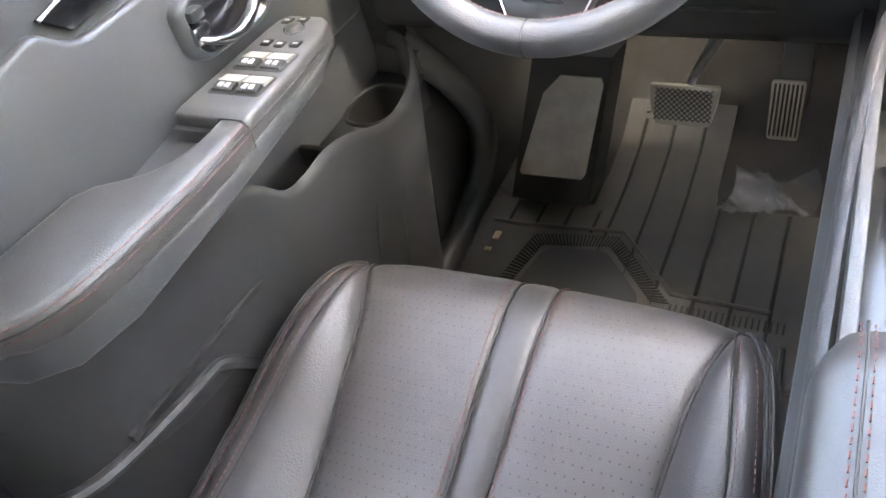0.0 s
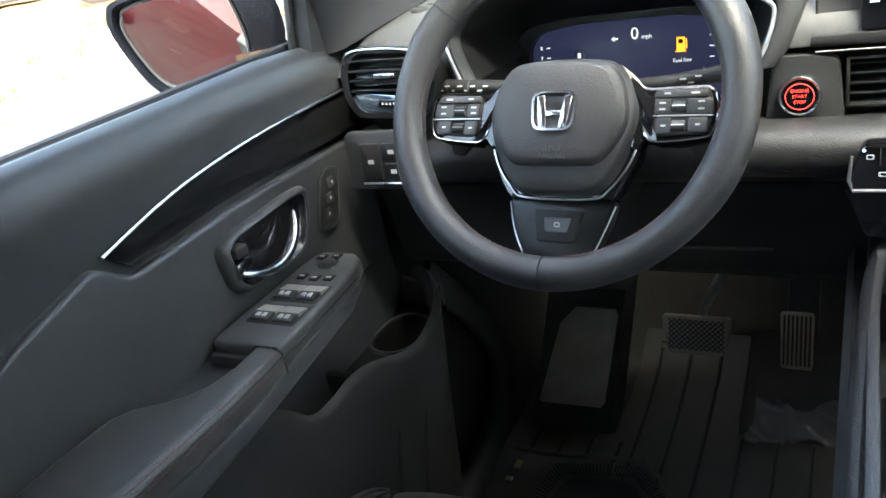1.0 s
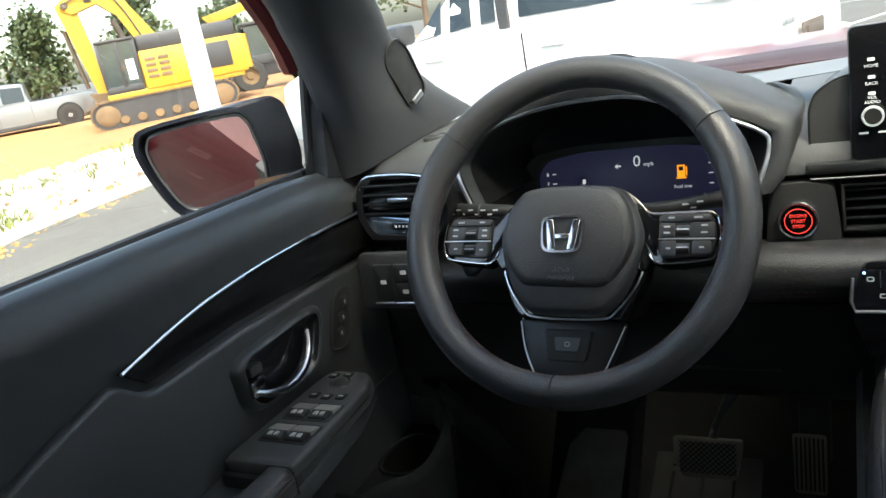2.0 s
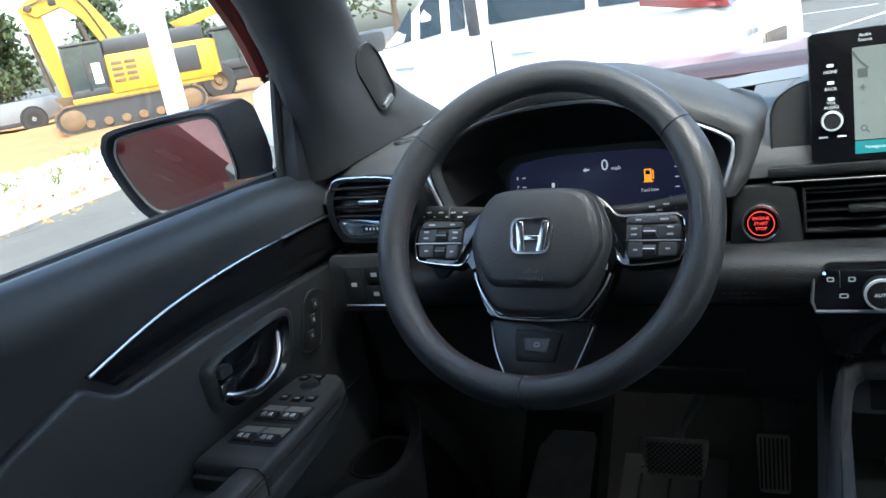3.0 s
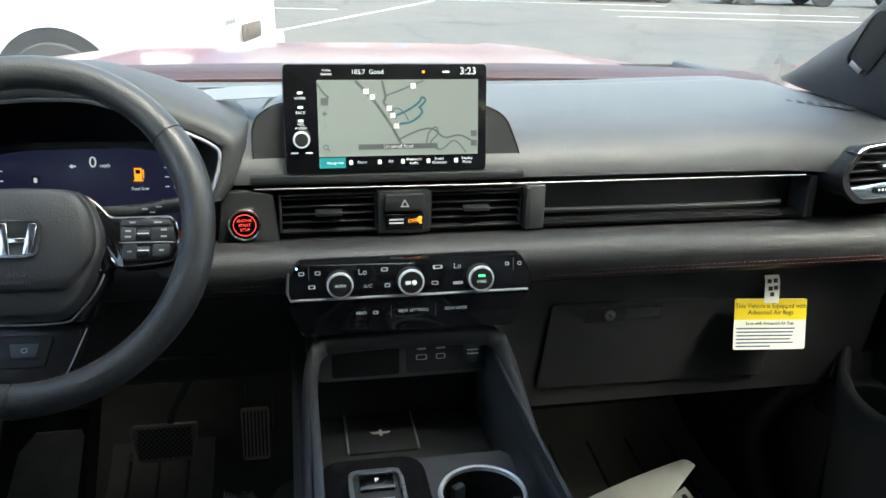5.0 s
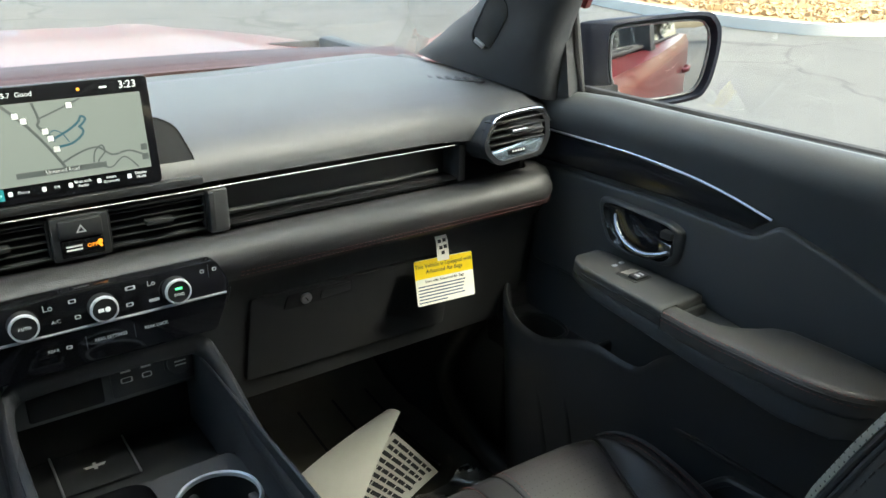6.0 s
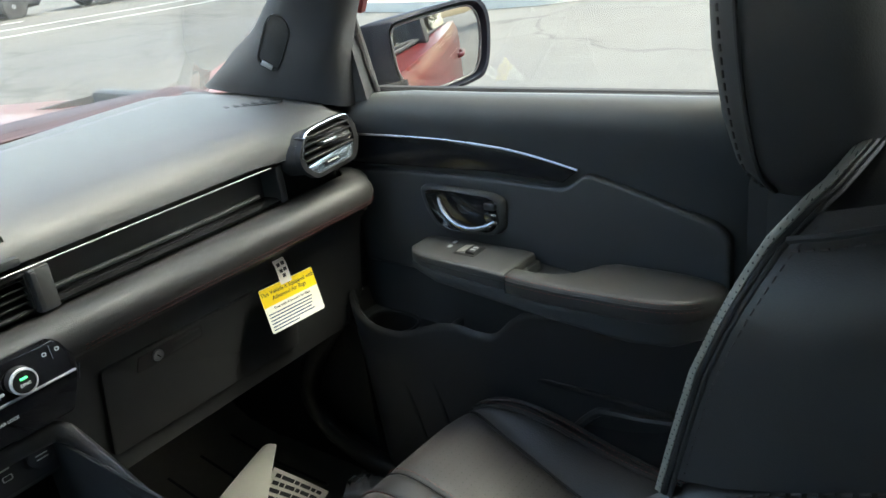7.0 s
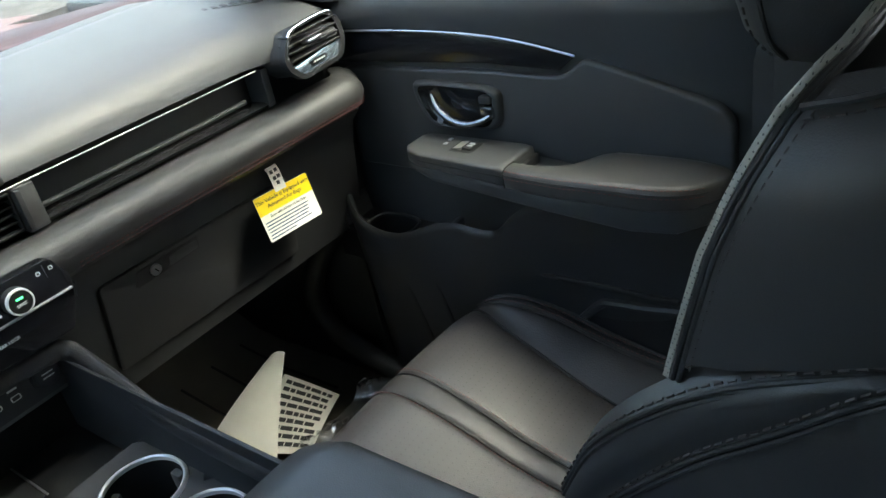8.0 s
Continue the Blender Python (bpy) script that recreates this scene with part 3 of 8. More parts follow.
# start button on a glossy panel
part("start_panel", plate([(-0.223, 0.676), (-0.152, 0.676), (-0.158, 0.736), (-0.178, 0.741), (-0.215, 0.741)], 0.012, face(0, 0.100, 0), 0.002, 0.006), M_BLACK, dash)
sb = part("start_button", lathe([(0.0001, 0.006), (0.0135, 0.006), (0.0150, 0.004), (0.0150, 0)], face(-0.191, 0.088, 0.703), 32), M_PIANO, dash, "round button with lit red words")
part("bezel", lathe([(0.0160, 0.0), (0.0165, 0.005), (0.0185, 0.006), (0.0195, 0.004), (0.0195, 0)], face(-0.191, 0.088, 0.703), 32), M_SATIN, sb)
part("lit_ring", lathe([(0.0122, 0.0061), (0.0122, 0.0066), (0.0130, 0.0066), (0.0130, 0.0061)], face(-0.191, 0.088, 0.703), 32), M_RED, sb)
for i, w in enumerate(("ENGINE", "START", "STOP")):
    letters(w, 0.0046, face(-0.191, 0.0817, 0.7085 - i * 0.0055), M_RED, sb)


def round_vent(cx, k):
    """Corner vent with a chrome hood and a bright lower bar."""
    cz, y = 0.751, 0.060
    m = face(cx, y, cz, 6) @ pose(0, 0, 0, 0, 9) @ Matrix.Diagonal((k, 0.92 if k < 1 else 0.86, 1, 1))
    out = rounded([(-0.072, -0.004), (-0.062, 0.018), (-0.040, 0.040), (0.050, 0.043), (0.070, 0.022), (0.073, -0.012), (0.055, -0.041), (-0.044, -0.043), (-0.066, -0.022)], 0.012, 3)
    v = part("corner_vent", ring_plate(grown(out, 1.05), grown(out, 0.90), 0.010, m, base=-0.003), M_VENT, dash, "corner air vent with chrome edging")
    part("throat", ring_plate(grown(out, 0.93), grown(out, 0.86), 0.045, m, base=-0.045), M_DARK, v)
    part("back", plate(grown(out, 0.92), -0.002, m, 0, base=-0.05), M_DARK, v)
    top = [(-0.066, -0.002), (-0.058, 0.019), (-0.037, 0.0385), (0.050, 0.041), (0.066, 0.024)]
    part("chrome_edge", tube([m @ Vector((p[0], p[1], 0.006)) for p in top], 0.0020, 8, 4), M_CHROME, v)
    bar = [(-0.058, -0.020), (0.060, -0.010), (0.066, -0.016), (0.050, -0.037), (-0.040, -0.039), (-0.056, -0.026)]
    b = part("lower_bar", plate(bar, 0.012, m, 0.003, 0.004, base=-0.008), mat("blue_chrome", (0.30, 0.37, 0.45), 0.18, 0.8), v, "bright metallic bar")
    part("tab", plate(rect(-0.020, 0.020, -0.030, -0.021), 0.007, m, 0.001, 0.002), M_PIANO, b)
    for k in range(5):
        part("tab_mark", plate(rect(-0.013 + k * 0.006, -0.0105 + k * 0.006, -0.027, -0.024), 0.0074, m, 0), M_WHITE, b)
    for k in range(4):
        yy = 0.029 - k * 0.0125
        part("slat", rbox(-0.060 + 0.004 * (k == 0), 0.062, -0.0014, 0.0018, -0.012, 0.006, 0.001, 1, m @ pose(0, yy, 0.002, 8)), M_VENT, v)
    part("thumb_tab", rbox(-0.018, 0.016, -0.003, 0.003, -0.006, 0.010, 0.0015, 2, m @ pose(0, 0.010, 0.003)), M_SATIN, v)


for flip in (False, True):
    MIRRORED[0] = flip
    round_vent(0.620 if flip else 0.606, 0.93 if flip else 1.0)
MIRRORED[0] = False

# speaker and demister grilles let into the top
for s in (1, -1):
    g = part("tweeter_grille", plate(rounded([(-0.055, -0.014), (0.055, -0.014), (0.05, 0.016), (-0.05, 0.016)], 0.014, 4), 0.004, pose(s * 0.610, 0.225, 0.8045, 0, 0, -s * 42), 0.0015), M_BLACK, dash)
    for k in range(6):
        part("slot", rbox(-0.004, 0.004, -0.010, 0.010, 0, 0.0055, 0.001, 1, pose(s * 0.610, 0.225, 0.8040, 0, 0, -s * 42) @ pose(-0.038 + k * 0.015, 0, 0, 0, 0, 25)), M_DARK, g)

# pod behind the screen
pod = [(-0.178, 0.0), (0.137, 0.0), (0.137, 0.018), (0.118, 0.062), (0.092, 0.076), (-0.150, 0.080), (-0.172, 0.066), (-0.178, 0.050)]
pd = rounded(pod, 0.016, 4)
rings = [[Vector((p[0] * (1 - 0.02 * k), y, 0.757 + p[1] * s)) for p in pd] for k, (y, s) in enumerate(((0.108, 0.98), (0.112, 1.0), (0.20, 0.97), (0.36, 0.70), (0.45, 0.58)))]
part("screen_pod", loft(rings), M_DASH, dash, "raised dashboard pod behind the screen", angle=60)
part("pod_ledge", rbox(-0.182, 0.139, 0.086, 0.125, 0.7475, 0.7585, 0.003), M_BLACK, dash)
part("pod_groove", tube([(p[0], 0.1085, 0.757 + p[1] * 1.0) for p in pd], 0.0013, 6, 0, True), M_DARK, dash)
part("film_flap", thicken(loft([[(-0.252, 0.27, 0.826), (-0.20, 0.25, 0.834), (-0.128, 0.24, 0.838)], [(-0.245, 0.205, 0.824), (-0.19, 0.19, 0.829), (-0.125, 0.185, 0.833)]], False), 0.001),
     mat("grey_film", (0.11, 0.115, 0.12), 0.4), dash, "pale grey flap of film")

# instrument hood
ARCH = [(-0.533, 0.735), (-0.553, 0.776), (-0.547, 0.795), (-0.525, 0.817), (-0.490, 0.8315), (-0.445, 0.8405), (-0.394, 0.8435), (-0.339, 0.8395), (-0.258, 0.812), (-0.220, 0.7945), (-0.213, 0.781), (-0.221, 0.752), (-0.233, 0.735)]
arch = catmull([(x, 0, z) for x, z in ARCH], 4)
ac = Vector((-0.383, 0, 0.745))


def arch_ring(y, k, lift=0.0, lean=0.35, squash=1.0):
    out = []
    for p in arch:
        q = ac + (p - ac) * k
        out.append(Vector((q.x, y + lean * (q.z - 0.74), 0.735 + (q.z - 0.735) * squash + lift * smooth(0.76, 0.84, p.z))))
    return out


hood = part("instrument_hood", thicken(loft([arch_ring(0.085, 1.0), arch_ring(0.078, 1.02), arch_ring(0.077, 1.07, 0.004), arch_ring(0.083, 1.13, 0.008), arch_ring(0.11, 1.16, 0.012), arch_ring(0.17, 1.17, 0.012),
                                             arch_ring(0.27, 1.17, -0.004, 0.2), arch_ring(0.38, 1.14, -0.03, 0.1)], False), 0.004), M_HOOD, dash, "grained hood over the instruments", angle=70)
part("silver_edge", tube(arch_ring(0.0705, 1.0), 0.0021, 8), M_SILVER, hood, "thin silver edging")
part("grey_reveal", loft([arch_ring(0.080, 1.0), arch_ring(0.095, 0.985), arch_ring(0.098, 0.975)], False), M_GREYPL, hood)
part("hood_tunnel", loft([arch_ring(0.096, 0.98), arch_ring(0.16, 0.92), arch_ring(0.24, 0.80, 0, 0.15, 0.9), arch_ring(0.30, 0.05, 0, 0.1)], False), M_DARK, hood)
dm = face(-0.388, 0.222, 0.715, 12)
scr = rounded([(-0.116, -0.06), (0.120, -0.06), (0.122, 0.024), (0.108, 0.040), (0.06, 0.047), (-0.06, 0.047), (-0.104, 0.040), (-0.118, 0.024)], 0.018, 4)
cl = part("instrument_display", plate(scr, 0.006, dm, 0.001), M_CLUSTER, dash, "dark instrument display with a blue glow")
part("display_surround", ring_plate(grown(scr, 1.15, (0, -0.01)), grown(scr, 1.0), 0.022, dm, base=-0.004), M_BLACK, cl)
letters("0", 0.020, dm @ pose(0.010, 0.030, 0.0065), M_ICON, cl, "speed_digit")
letters("mph", 0.007, dm @ pose(0.024, 0.026, 0.0065), M_ICON, cl)
fu = dm @ pose(0.064, 0.014, 0.0065)
part("fuel_icon", merge(plate(rect(-0.006, 0.003, -0.007, 0.008), 0.0004, fu, 0), plate(rect(0.004, 0.0055, -0.005, 0.006), 0.0004, fu, 0), plate(rect(-0.0075, 0.0045, -0.0085, -0.007), 0.0004, fu, 0)), M_ORANGE, cl)
part("fuel_window", plate(rect(-0.0042, 0.0012, 0.001, 0.006), 0.0006, fu, 0), M_DARK, cl)
letters("Fuel low", 0.0062, dm @ pose(0.064, -0.004, 0.0065), M_ICON, cl)
for sgn, n in ((-1, 3), (1, 3)):
    for k in range(n):
        part("tick", plate(rect(-0.0025, 0.0025, -0.0006, 0.0006), 0.0004, dm @ pose(sgn * 0.097, 0.022 - k * 0.012, 0.0065), 0), M_ICON, cl)
for k, w in enumerate(("8", "7", "6")):
    letters(w, 0.006, dm @ pose(-0.106, 0.022 - k * 0.012, 0.0065), M_ICON, cl)
for k, w in enumerate(("80", "60")):
    letters(w, 0.007, dm @ pose(0.108, 0.010 - k * 0.013, 0.0065), M_ICON, cl)
rg = [(0.0065 * math.cos(i * math.pi / 10), 0.0065 * math.sin(i * math.pi / 10)) for i in range(20)]
part("gauge_ring", ring_plate(rg, grown(rg, 0.85), 0.0004, dm @ pose(-0.058, 0.010, 0.0065)), M_GREYPL, cl)
part("gauge_mark", plate(rect(-0.002, 0.002, -0.003, 0.003), 0.0005, dm @ pose(-0.058, 0.010, 0.0065), 0, 0.001), M_ICON, cl)
part("turn_mark", plate([(-0.004, 0), (0, 0.003), (0, 0.001), (0.004, 0.001), (0.004, -0.001), (0, -0.001), (0, -0.003)], 0.0004, dm @ pose(-0.014, 0.026, 0.0065), 0), M_ICON, cl)

# switch block beside the door
sp = part("switch_block", plate(rounded([(-0.694, 0.628), (-0.585, 0.628), (-0.585, 0.700), (-0.690, 0.700)], 0.010), 0.008, face(0, -0.0005, 0, 4), 0.004), M_DASH, dash)
for x0, x1, z0, z1 in ((-0.668, -0.642, 0.641, 0.686), (-0.639, -0.612, 0.665, 0.686), (-0.639, -0.612, 0.641, 0.662), (-0.609, -0.588, 0.641, 0.686)):
    k = part("switch", plate(rect(x0, x1, z0, z1), 0.011, face(0, -0.0005, 0, 4), 0.0015, 0.003), M_BLACK, sp)
    part("switch_mark", plate(rect((x0 + x1) / 2 - 0.004, (x0 + x1) / 2 + 0.004, (z0 + z1) / 2 - 0.002, (z0 + z1) / 2 + 0.003), 0.0114, face(0, -0.0005, 0, 4), 0, 0.001), M_WHITE, k)
part("chrome_foot", tube([(-0.672, 0.036, 0.6355), (-0.588, 0.036, 0.6355)], 0.0016, 6), M_SATIN, sp)

# ---- touch screen ----
ts = thing("touch_screen", "black framed touch screen showing a pale road map", "screen", (-0.025, 0.11, 0.76))
sm = face(-0.025, 0.098, 0.820, 8)
part("housing", plate(rounded(rect(-0.117, 0.117, -0.062, 0.062), 0.007), 0.016, sm, 0.002, base=-0.016), M_BLACK, ts)
gl = part("front_glass", plate(rounded(rect(-0.116, 0.116, -0.061, 0.061), 0.006), 0.0015, sm, 0.0006), M_SCREENBK, ts, "glossy black glass")
mp = part("map", plate(rect(-0.079, 0.106, -0.042, 0.044), 0.0004, sm @ pose(0, 0, 0.0015), 0), M_MAP, gl, "lit pale green road map")


def line_on(pts, w, name, material, z=0.0021):
    q = catmull([(p[0], p[1], 0) for p in pts], 5)
    a, b = [], []
    for i, p in enumerate(q):
        d = (q[min(i + 1, len(q) - 1)] - q[max(i - 1, 0)]).normalized()
        s = Vector((-d.y, d.x, 0)) * w / 2
        a.append(p + s + Vector((0, 0, z)))
        b.append(p - s + Vector((0, 0, z)))
    bm = thicken(loft([a, b], False), 0.0002)
    bmesh.ops.transform(bm, matrix=sm, verts=bm.verts)
    return part(name, bm, material, mp, flat=True)


line_on([(-0.036, 0.043), (-0.015, 0.020), (0.004, -0.008), (0.018, -0.034)], 0.0030, "main_road", M_ROADS)
line_on([(-0.006, 0.043), (-0.002, 0.025), (-0.004, 0.018), (0.008, 0.005)], 0.0026, "side_road", M_ROADS)
line_on([(-0.002, 0.026), (0.020, 0.034), (0.042, 0.043)], 0.0018, "side_road", M_ROADS)
line_on([(-0.079, 0.040), (-0.072, 0.030), (-0.066, 0.024)], 0.0022, "side_road", M_ROADS)
line_on([(0.012, -0.024), (0.035, -0.014), (0.052, -0.012), (0.066, -0.022), (0.085, -0.020), (0.105, -0.030)], 0.0020, "side_road", M_ROADS)
line_on([(0.045, -0.028), (0.048, -0.016), (0.056, -0.010), (0.058, -0.018), (0.050, -0.028), (0.062, -0.036), (0.078, -0.026), (0.092, -0.040)], 0.0016, "side_road", M_ROADS)
line_on([(0.006, 0.002), (0.024, 0.010), (0.036, 0.018), (0.040, 0.024), (0.044, 0.020), (0.036, 0.012)], 0.0024, "route", M_ROUTE)
line_on([(0.012, -0.006), (0.026, -0.004), (0.036, 0.002), (0.040, 0.008), (0.036, 0.014)], 0.0024, "route", M_ROUTE)
line_on([(0.010, 0.0), (0.004, 0.006), (0.010, 0.012), (0.018, 0.008), (0.024, -0.002)], 0.0012, "route", M_ROUTE)
for x, y in ((-0.024, 0.031), (-0.017, 0.025), (0.002, 0.012), (0.006, 0.004), (0.010, -0.008), (0.030, 0.037)):
    part("road_shield", plate(rect(-0.003, 0.003, -0.003, 0.003), 0.0004, sm @ pose(x, y, 0.0023), 0, 0.001), M_WHITE, mp)
part("road_name", plate(rect(-0.034, 0.058, -0.0345, -0.0285), 0.0004, sm @ pose(0, 0, 0.0022), 0), M_ROADS, mp)
letters("Unnamed Road", 0.0055, sm @ pose(0.012, -0.0315, 0.0027), M_WHITE, mp)
for x, y, s in ((-0.071, 0.020, 0.0042), (0.101, -0.018, 0.0035), (0.101, -0.029, 0.0035)):
    part("map_button", plate(rect(-s, s, -s, s), 0.0005, sm @ pose(x, y, 0.0022), 0, 0.001), M_ROADS, mp)
letters("+", 0.012, sm @ pose(-0.071, 0.006, 0.0026), M_INK, mp)
letters("-", 0.012, sm @ pose(-0.071, -0.006, 0.0026), M_INK, mp)
rg = [(0.003 * math.cos(i * math.pi / 8), 0.003 * math.sin(i * math.pi / 8)) for i in range(16)]
part("magnifier", merge(ring_plate(rg, grown(rg, 0.65), 0.0004, sm @ pose(-0.071, -0.031, 0.0022)), plate(rect(0.002, 0.0065, -0.0006, 0.0006), 0.0004, sm @ pose(-0.071, -0.031, 0.0022, 0, 0, -45), 0)), M_ROUTE, mp)
part("active_tab", plate(rect(-0.079, -0.049, -0.055, -0.043), 0.0004, sm @ pose(0, 0, 0.0015), 0), M_TEAL, gl)
letters("Navigation", 0.0045, sm @ pose(-0.061, -0.049, 0.0020), M_ICON, gl)
for x, w in ((-0.030, "Phone"), (0.003, "FM"), (0.030, "Bluetooth\nAudio"), (0.060, "Smart\nShortcuts"), (0.093, "Display\nMode")):
    letters(w, 0.0045, sm @ pose(x, -0.049, 0.0017), M_ICON, gl)
    part("tab_icon", plate(rect(-0.0022, 0.0022, -0.0026, 0.0026), 0.0003, sm @ pose(x - 0.013, -0.049, 0.0016), 0, 0.0012), M_ICON, gl)
letters("Audio\nSource", 0.0042, sm @ pose(-0.068, 0.0525, 0.0017), M_ICON, gl)
letters("105.7  Good", 0.0072, sm @ pose(-0.022, 0.0525, 0.0017), M_ICON, gl)
letters("3:23", 0.0115, sm @ pose(0.094, 0.0530, 0.0017), M_ICON, gl, "clock")
part("status_dot", disc(0.0018, 0.0003, sm @ pose(0.042, 0.0525, 0.0016), 12, 0), M_ORANGE, gl)
part("status_bar", plate(rect(-0.004, 0.004, -0.001, 0.001), 0.0003, sm @ pose(0.068, 0.0525, 0.0016), 0), M_ICON, gl)
for z, w in ((0.024, "HOME"), (0.008, "BACK"), (-0.007, "VOL\nAUDIO")):
    letters(w, 0.0042, sm @ pose(-0.098, z, 0.0017), M_ICON, gl)
    part("key_mark", plate(rect(-0.003, 0.003, -0.0015, 0.0015), 0.0003, sm @ pose(-0.098, z + 0.006, 0.0016), 0, 0.001), M_ICON, gl)
kn = part("volume_knob", lathe([(0.0001, 0.010), (0.0065, 0.010), (0.0072, 0.009), (0.0078, 0.0015)], sm @ pose(-0.098, -0.022, 0), 28), M_DARK, ts)
part("knob_ring", lathe([(0.0072, 0.002), (0.0075, 0.0105), (0.0090, 0.0105), (0.0098, 0.002)], sm @ pose(-0.098, -0.022, 0), 28), M_RING, kn)
for x in (-0.106, -0.090):
    part("key_mark", plate(rect(-0.004, 0.004, -0.0008, 0.0008), 0.0003, sm @ pose(x, -0.037, 0.0016), 0), M_ICON, gl)
part("stand", rbox(-0.11, 0.06, 0.105, 0.16, 0.757, 0.80, 0.004), M_BLACK, ts)

# ---- climate panel ----
cp = thing("climate_panel", "glossy black climate panel with three chrome ringed knobs", "climate control", (0, 0.06, 0.60))
cm = face(-0.004, 0.034, 0.640, 5)
shape = rounded([(-0.145, -0.004), (-0.131, 0.033), (0.128, 0.033), (0.142, 0.004), (0.137, -0.020), (0.120, -0.055), (-0.128, -0.055), (-0.143, -0.020)], 0.006, 3)
body = part("fascia", plate(shape, 0.05, cm, 0.003, base=-0.042), M_PIANO, cp)
part("chrome_line", tube([cm @ Vector(p) for p in ((-0.1405, 0.022, 0.008), (-0.1425, 0.0, 0.009), (-0.139, -0.010, 0.009), (-0.05, -0.010, 0.009), (0.05, -0.010, 0.009), (0.136, -0.010, 0.009))], 0.0017, 6), M_SILVER, cp)
part("chrome_tick", tube([cm @ Vector((-0.1445, -0.010, 0.006)), cm @ Vector((-0.136, -0.030, 0.006))], 0.0012, 6), M_CHROME, cp)
part("chrome_tick", tube([cm @ Vector((0.1425, -0.006, 0.006)), cm @ Vector((0.137, -0.024, 0.006))], 0.0012, 6), M_CHROME, cp)
for i, (x, w) in enumerate(((-0.084, "AUTO"), (-0.004, "MODE"), (0.077, "SYNC"))):
    k = part("knob", lathe([(0.0001, 0.022), (0.0124, 0.022), (0.0128, 0.0205), (0.0128, 0.0190), (0.0148, 0.0182), (0.0155, 0.008)], cm @ pose(x, 0.009, 0), 32), M_DARK, cp)
    part("knob_ring", lathe([(0.0126, 0.0195), (0.0129, 0.0224), (0.0146, 0.0220), (0.0151, 0.0185)], cm @ pose(x, 0.009, 0), 36), M_RING, k, "bright chrome ring")
    if w == "MODE":
        part("knob_mark", merge(plate(rect(-0.007, -0.001, -0.002, 0.002), 0.0003, cm @ pose(x, 0.009, 0.0221), 0), disc(0.003, 0.0003, cm @ pose(x + 0.003, 0.009, 0.0221), 12, 0)), M_ICON, k)
    else:
        letters(w, 0.0046, cm @ pose(x, 0.009 - 0.003 * (w == "SYNC"), 0.0223), M_ICON, k)
        if w == "SYNC":
            part("knob_light", plate(rect(-0.004, 0.004, 0.003, 0.0055), 0.0003, cm @ pose(x, 0.009, 0.0222), 0), M_GREEN, k)
for x, y, w, s in ((-0.058, 0.020, "Lo", 0.010), (0.051, 0.022, "Lo", 0.009), (-0.052, 0.003, "A/C", 0.006)):
    letters(w, s, cm @ pose(x, y, 0.0084), M_PRINT, cp)
letters("REAR SETTINGS", 0.0050, cm @ pose(0.0, -0.029, 0.0084), M_PRINT, cp)
letters("REAR LOCK", 0.0050, cm @ pose(0.050, -0.029, 0.0084), M_PRINT, cp)
letters("REAR", 0.0050, cm @ pose(-0.060, -0.029, 0.0084), M_PRINT, cp)
bars = [(-0.126, 0.021, 0.004, 0.003), (-0.108, 0.021, 0.004, 0.003), (-0.115, 0.005, 0.005, 0.003), (-0.033, 0.022, 0.005, 0.003), (-0.030, 0.003, 0.004, 0.003),
        (0.028, 0.022, 0.007, 0.003), (0.025, 0.003, 0.005, 0.003), (0.110, 0.022, 0.003, 0.003), (0.125, 0.022, 0.003, 0.003), (-0.044, -0.029, 0.004, 0.0025)]
for x, y, w, h in bars:
    f = rounded(rect(-w * 0.8, w * 0.8, -h * 0.75, h * 0.75), 0.0012, 2)
    part("icon", ring_plate(f, grown(f, 0.6), 0.0003, cm @ pose(x, y, 0.0082)), M_PRINT, cp)
part("icon", plate(rect(-0.006, 0.006, -0.002, 0.0015), 0.0003, cm @ pose(0.052, 0.002, 0.0082), 0, 0.0015), M_PRINT, cp)
part("pilot_light", disc(0.0014, 0.0003, cm @ pose(-0.131, 0.027, 0.0082), 10, 0), M_BLUE, cp)
for x in (-0.118, 0.1175, -0.026, 0.026):
    part("divider", plate(rect(-0.0004, 0.0004, -0.008, 0.008), 0.0003, cm @ pose(x, 0.021 if abs(x) > 0.1 else -0.029, 0.0082), 0), M_GREYPL, cp)

# ---- centre console ----
co = thing("centre_console", "black centre console with padded side rails, charging tray and cup holders", "centre console", (0, -0.3, 0.0))
rail = [(-0.134, -0.45, 0.519), (-0.132, -0.20, 0.525), (-0.127, -0.05, 0.540), (-0.122, 0.015, 0.553), (-0.112, 0.034, 0.564), (-0.09, 0.038, 0.568), (0.0, 0.040, 0.569),
        (0.075, 0.038, 0.568), (0.096, 0.034, 0.564), (0.105, 0.015, 0.553), (0.103, -0.05, 0.540), (0.096, -0.17, 0.526), (0.096, -0.45, 0.519)]
part("padded_rail", tube(rail, 0.0085, 12, 5, flatten=1.5), M_LEATHER, co, "rounded soft rail round the tray")
for s, x in ((-1, -0.134), (1, 0.098)):
    prof = [(0.006, 0.524), (0.0125, 0.510), (0.0135, 0.46), (0.006, 0.41), (0.004, 0.0)]
    part("side_wall", thicken(loft([[(x + s * a, y, z) for a, z in prof] for y in (0.14, -0.1, -0.5, -1.0)], False), 0.012), M_BLACK, co, "plain black side wall")
part("usb_panel", plate(rounded(rect(-0.115, 0.105, 0.505, 0.568), 0.006), 0.01, face(0, 0.0255, 0, 5), 0.002), M_GREYPL, co)
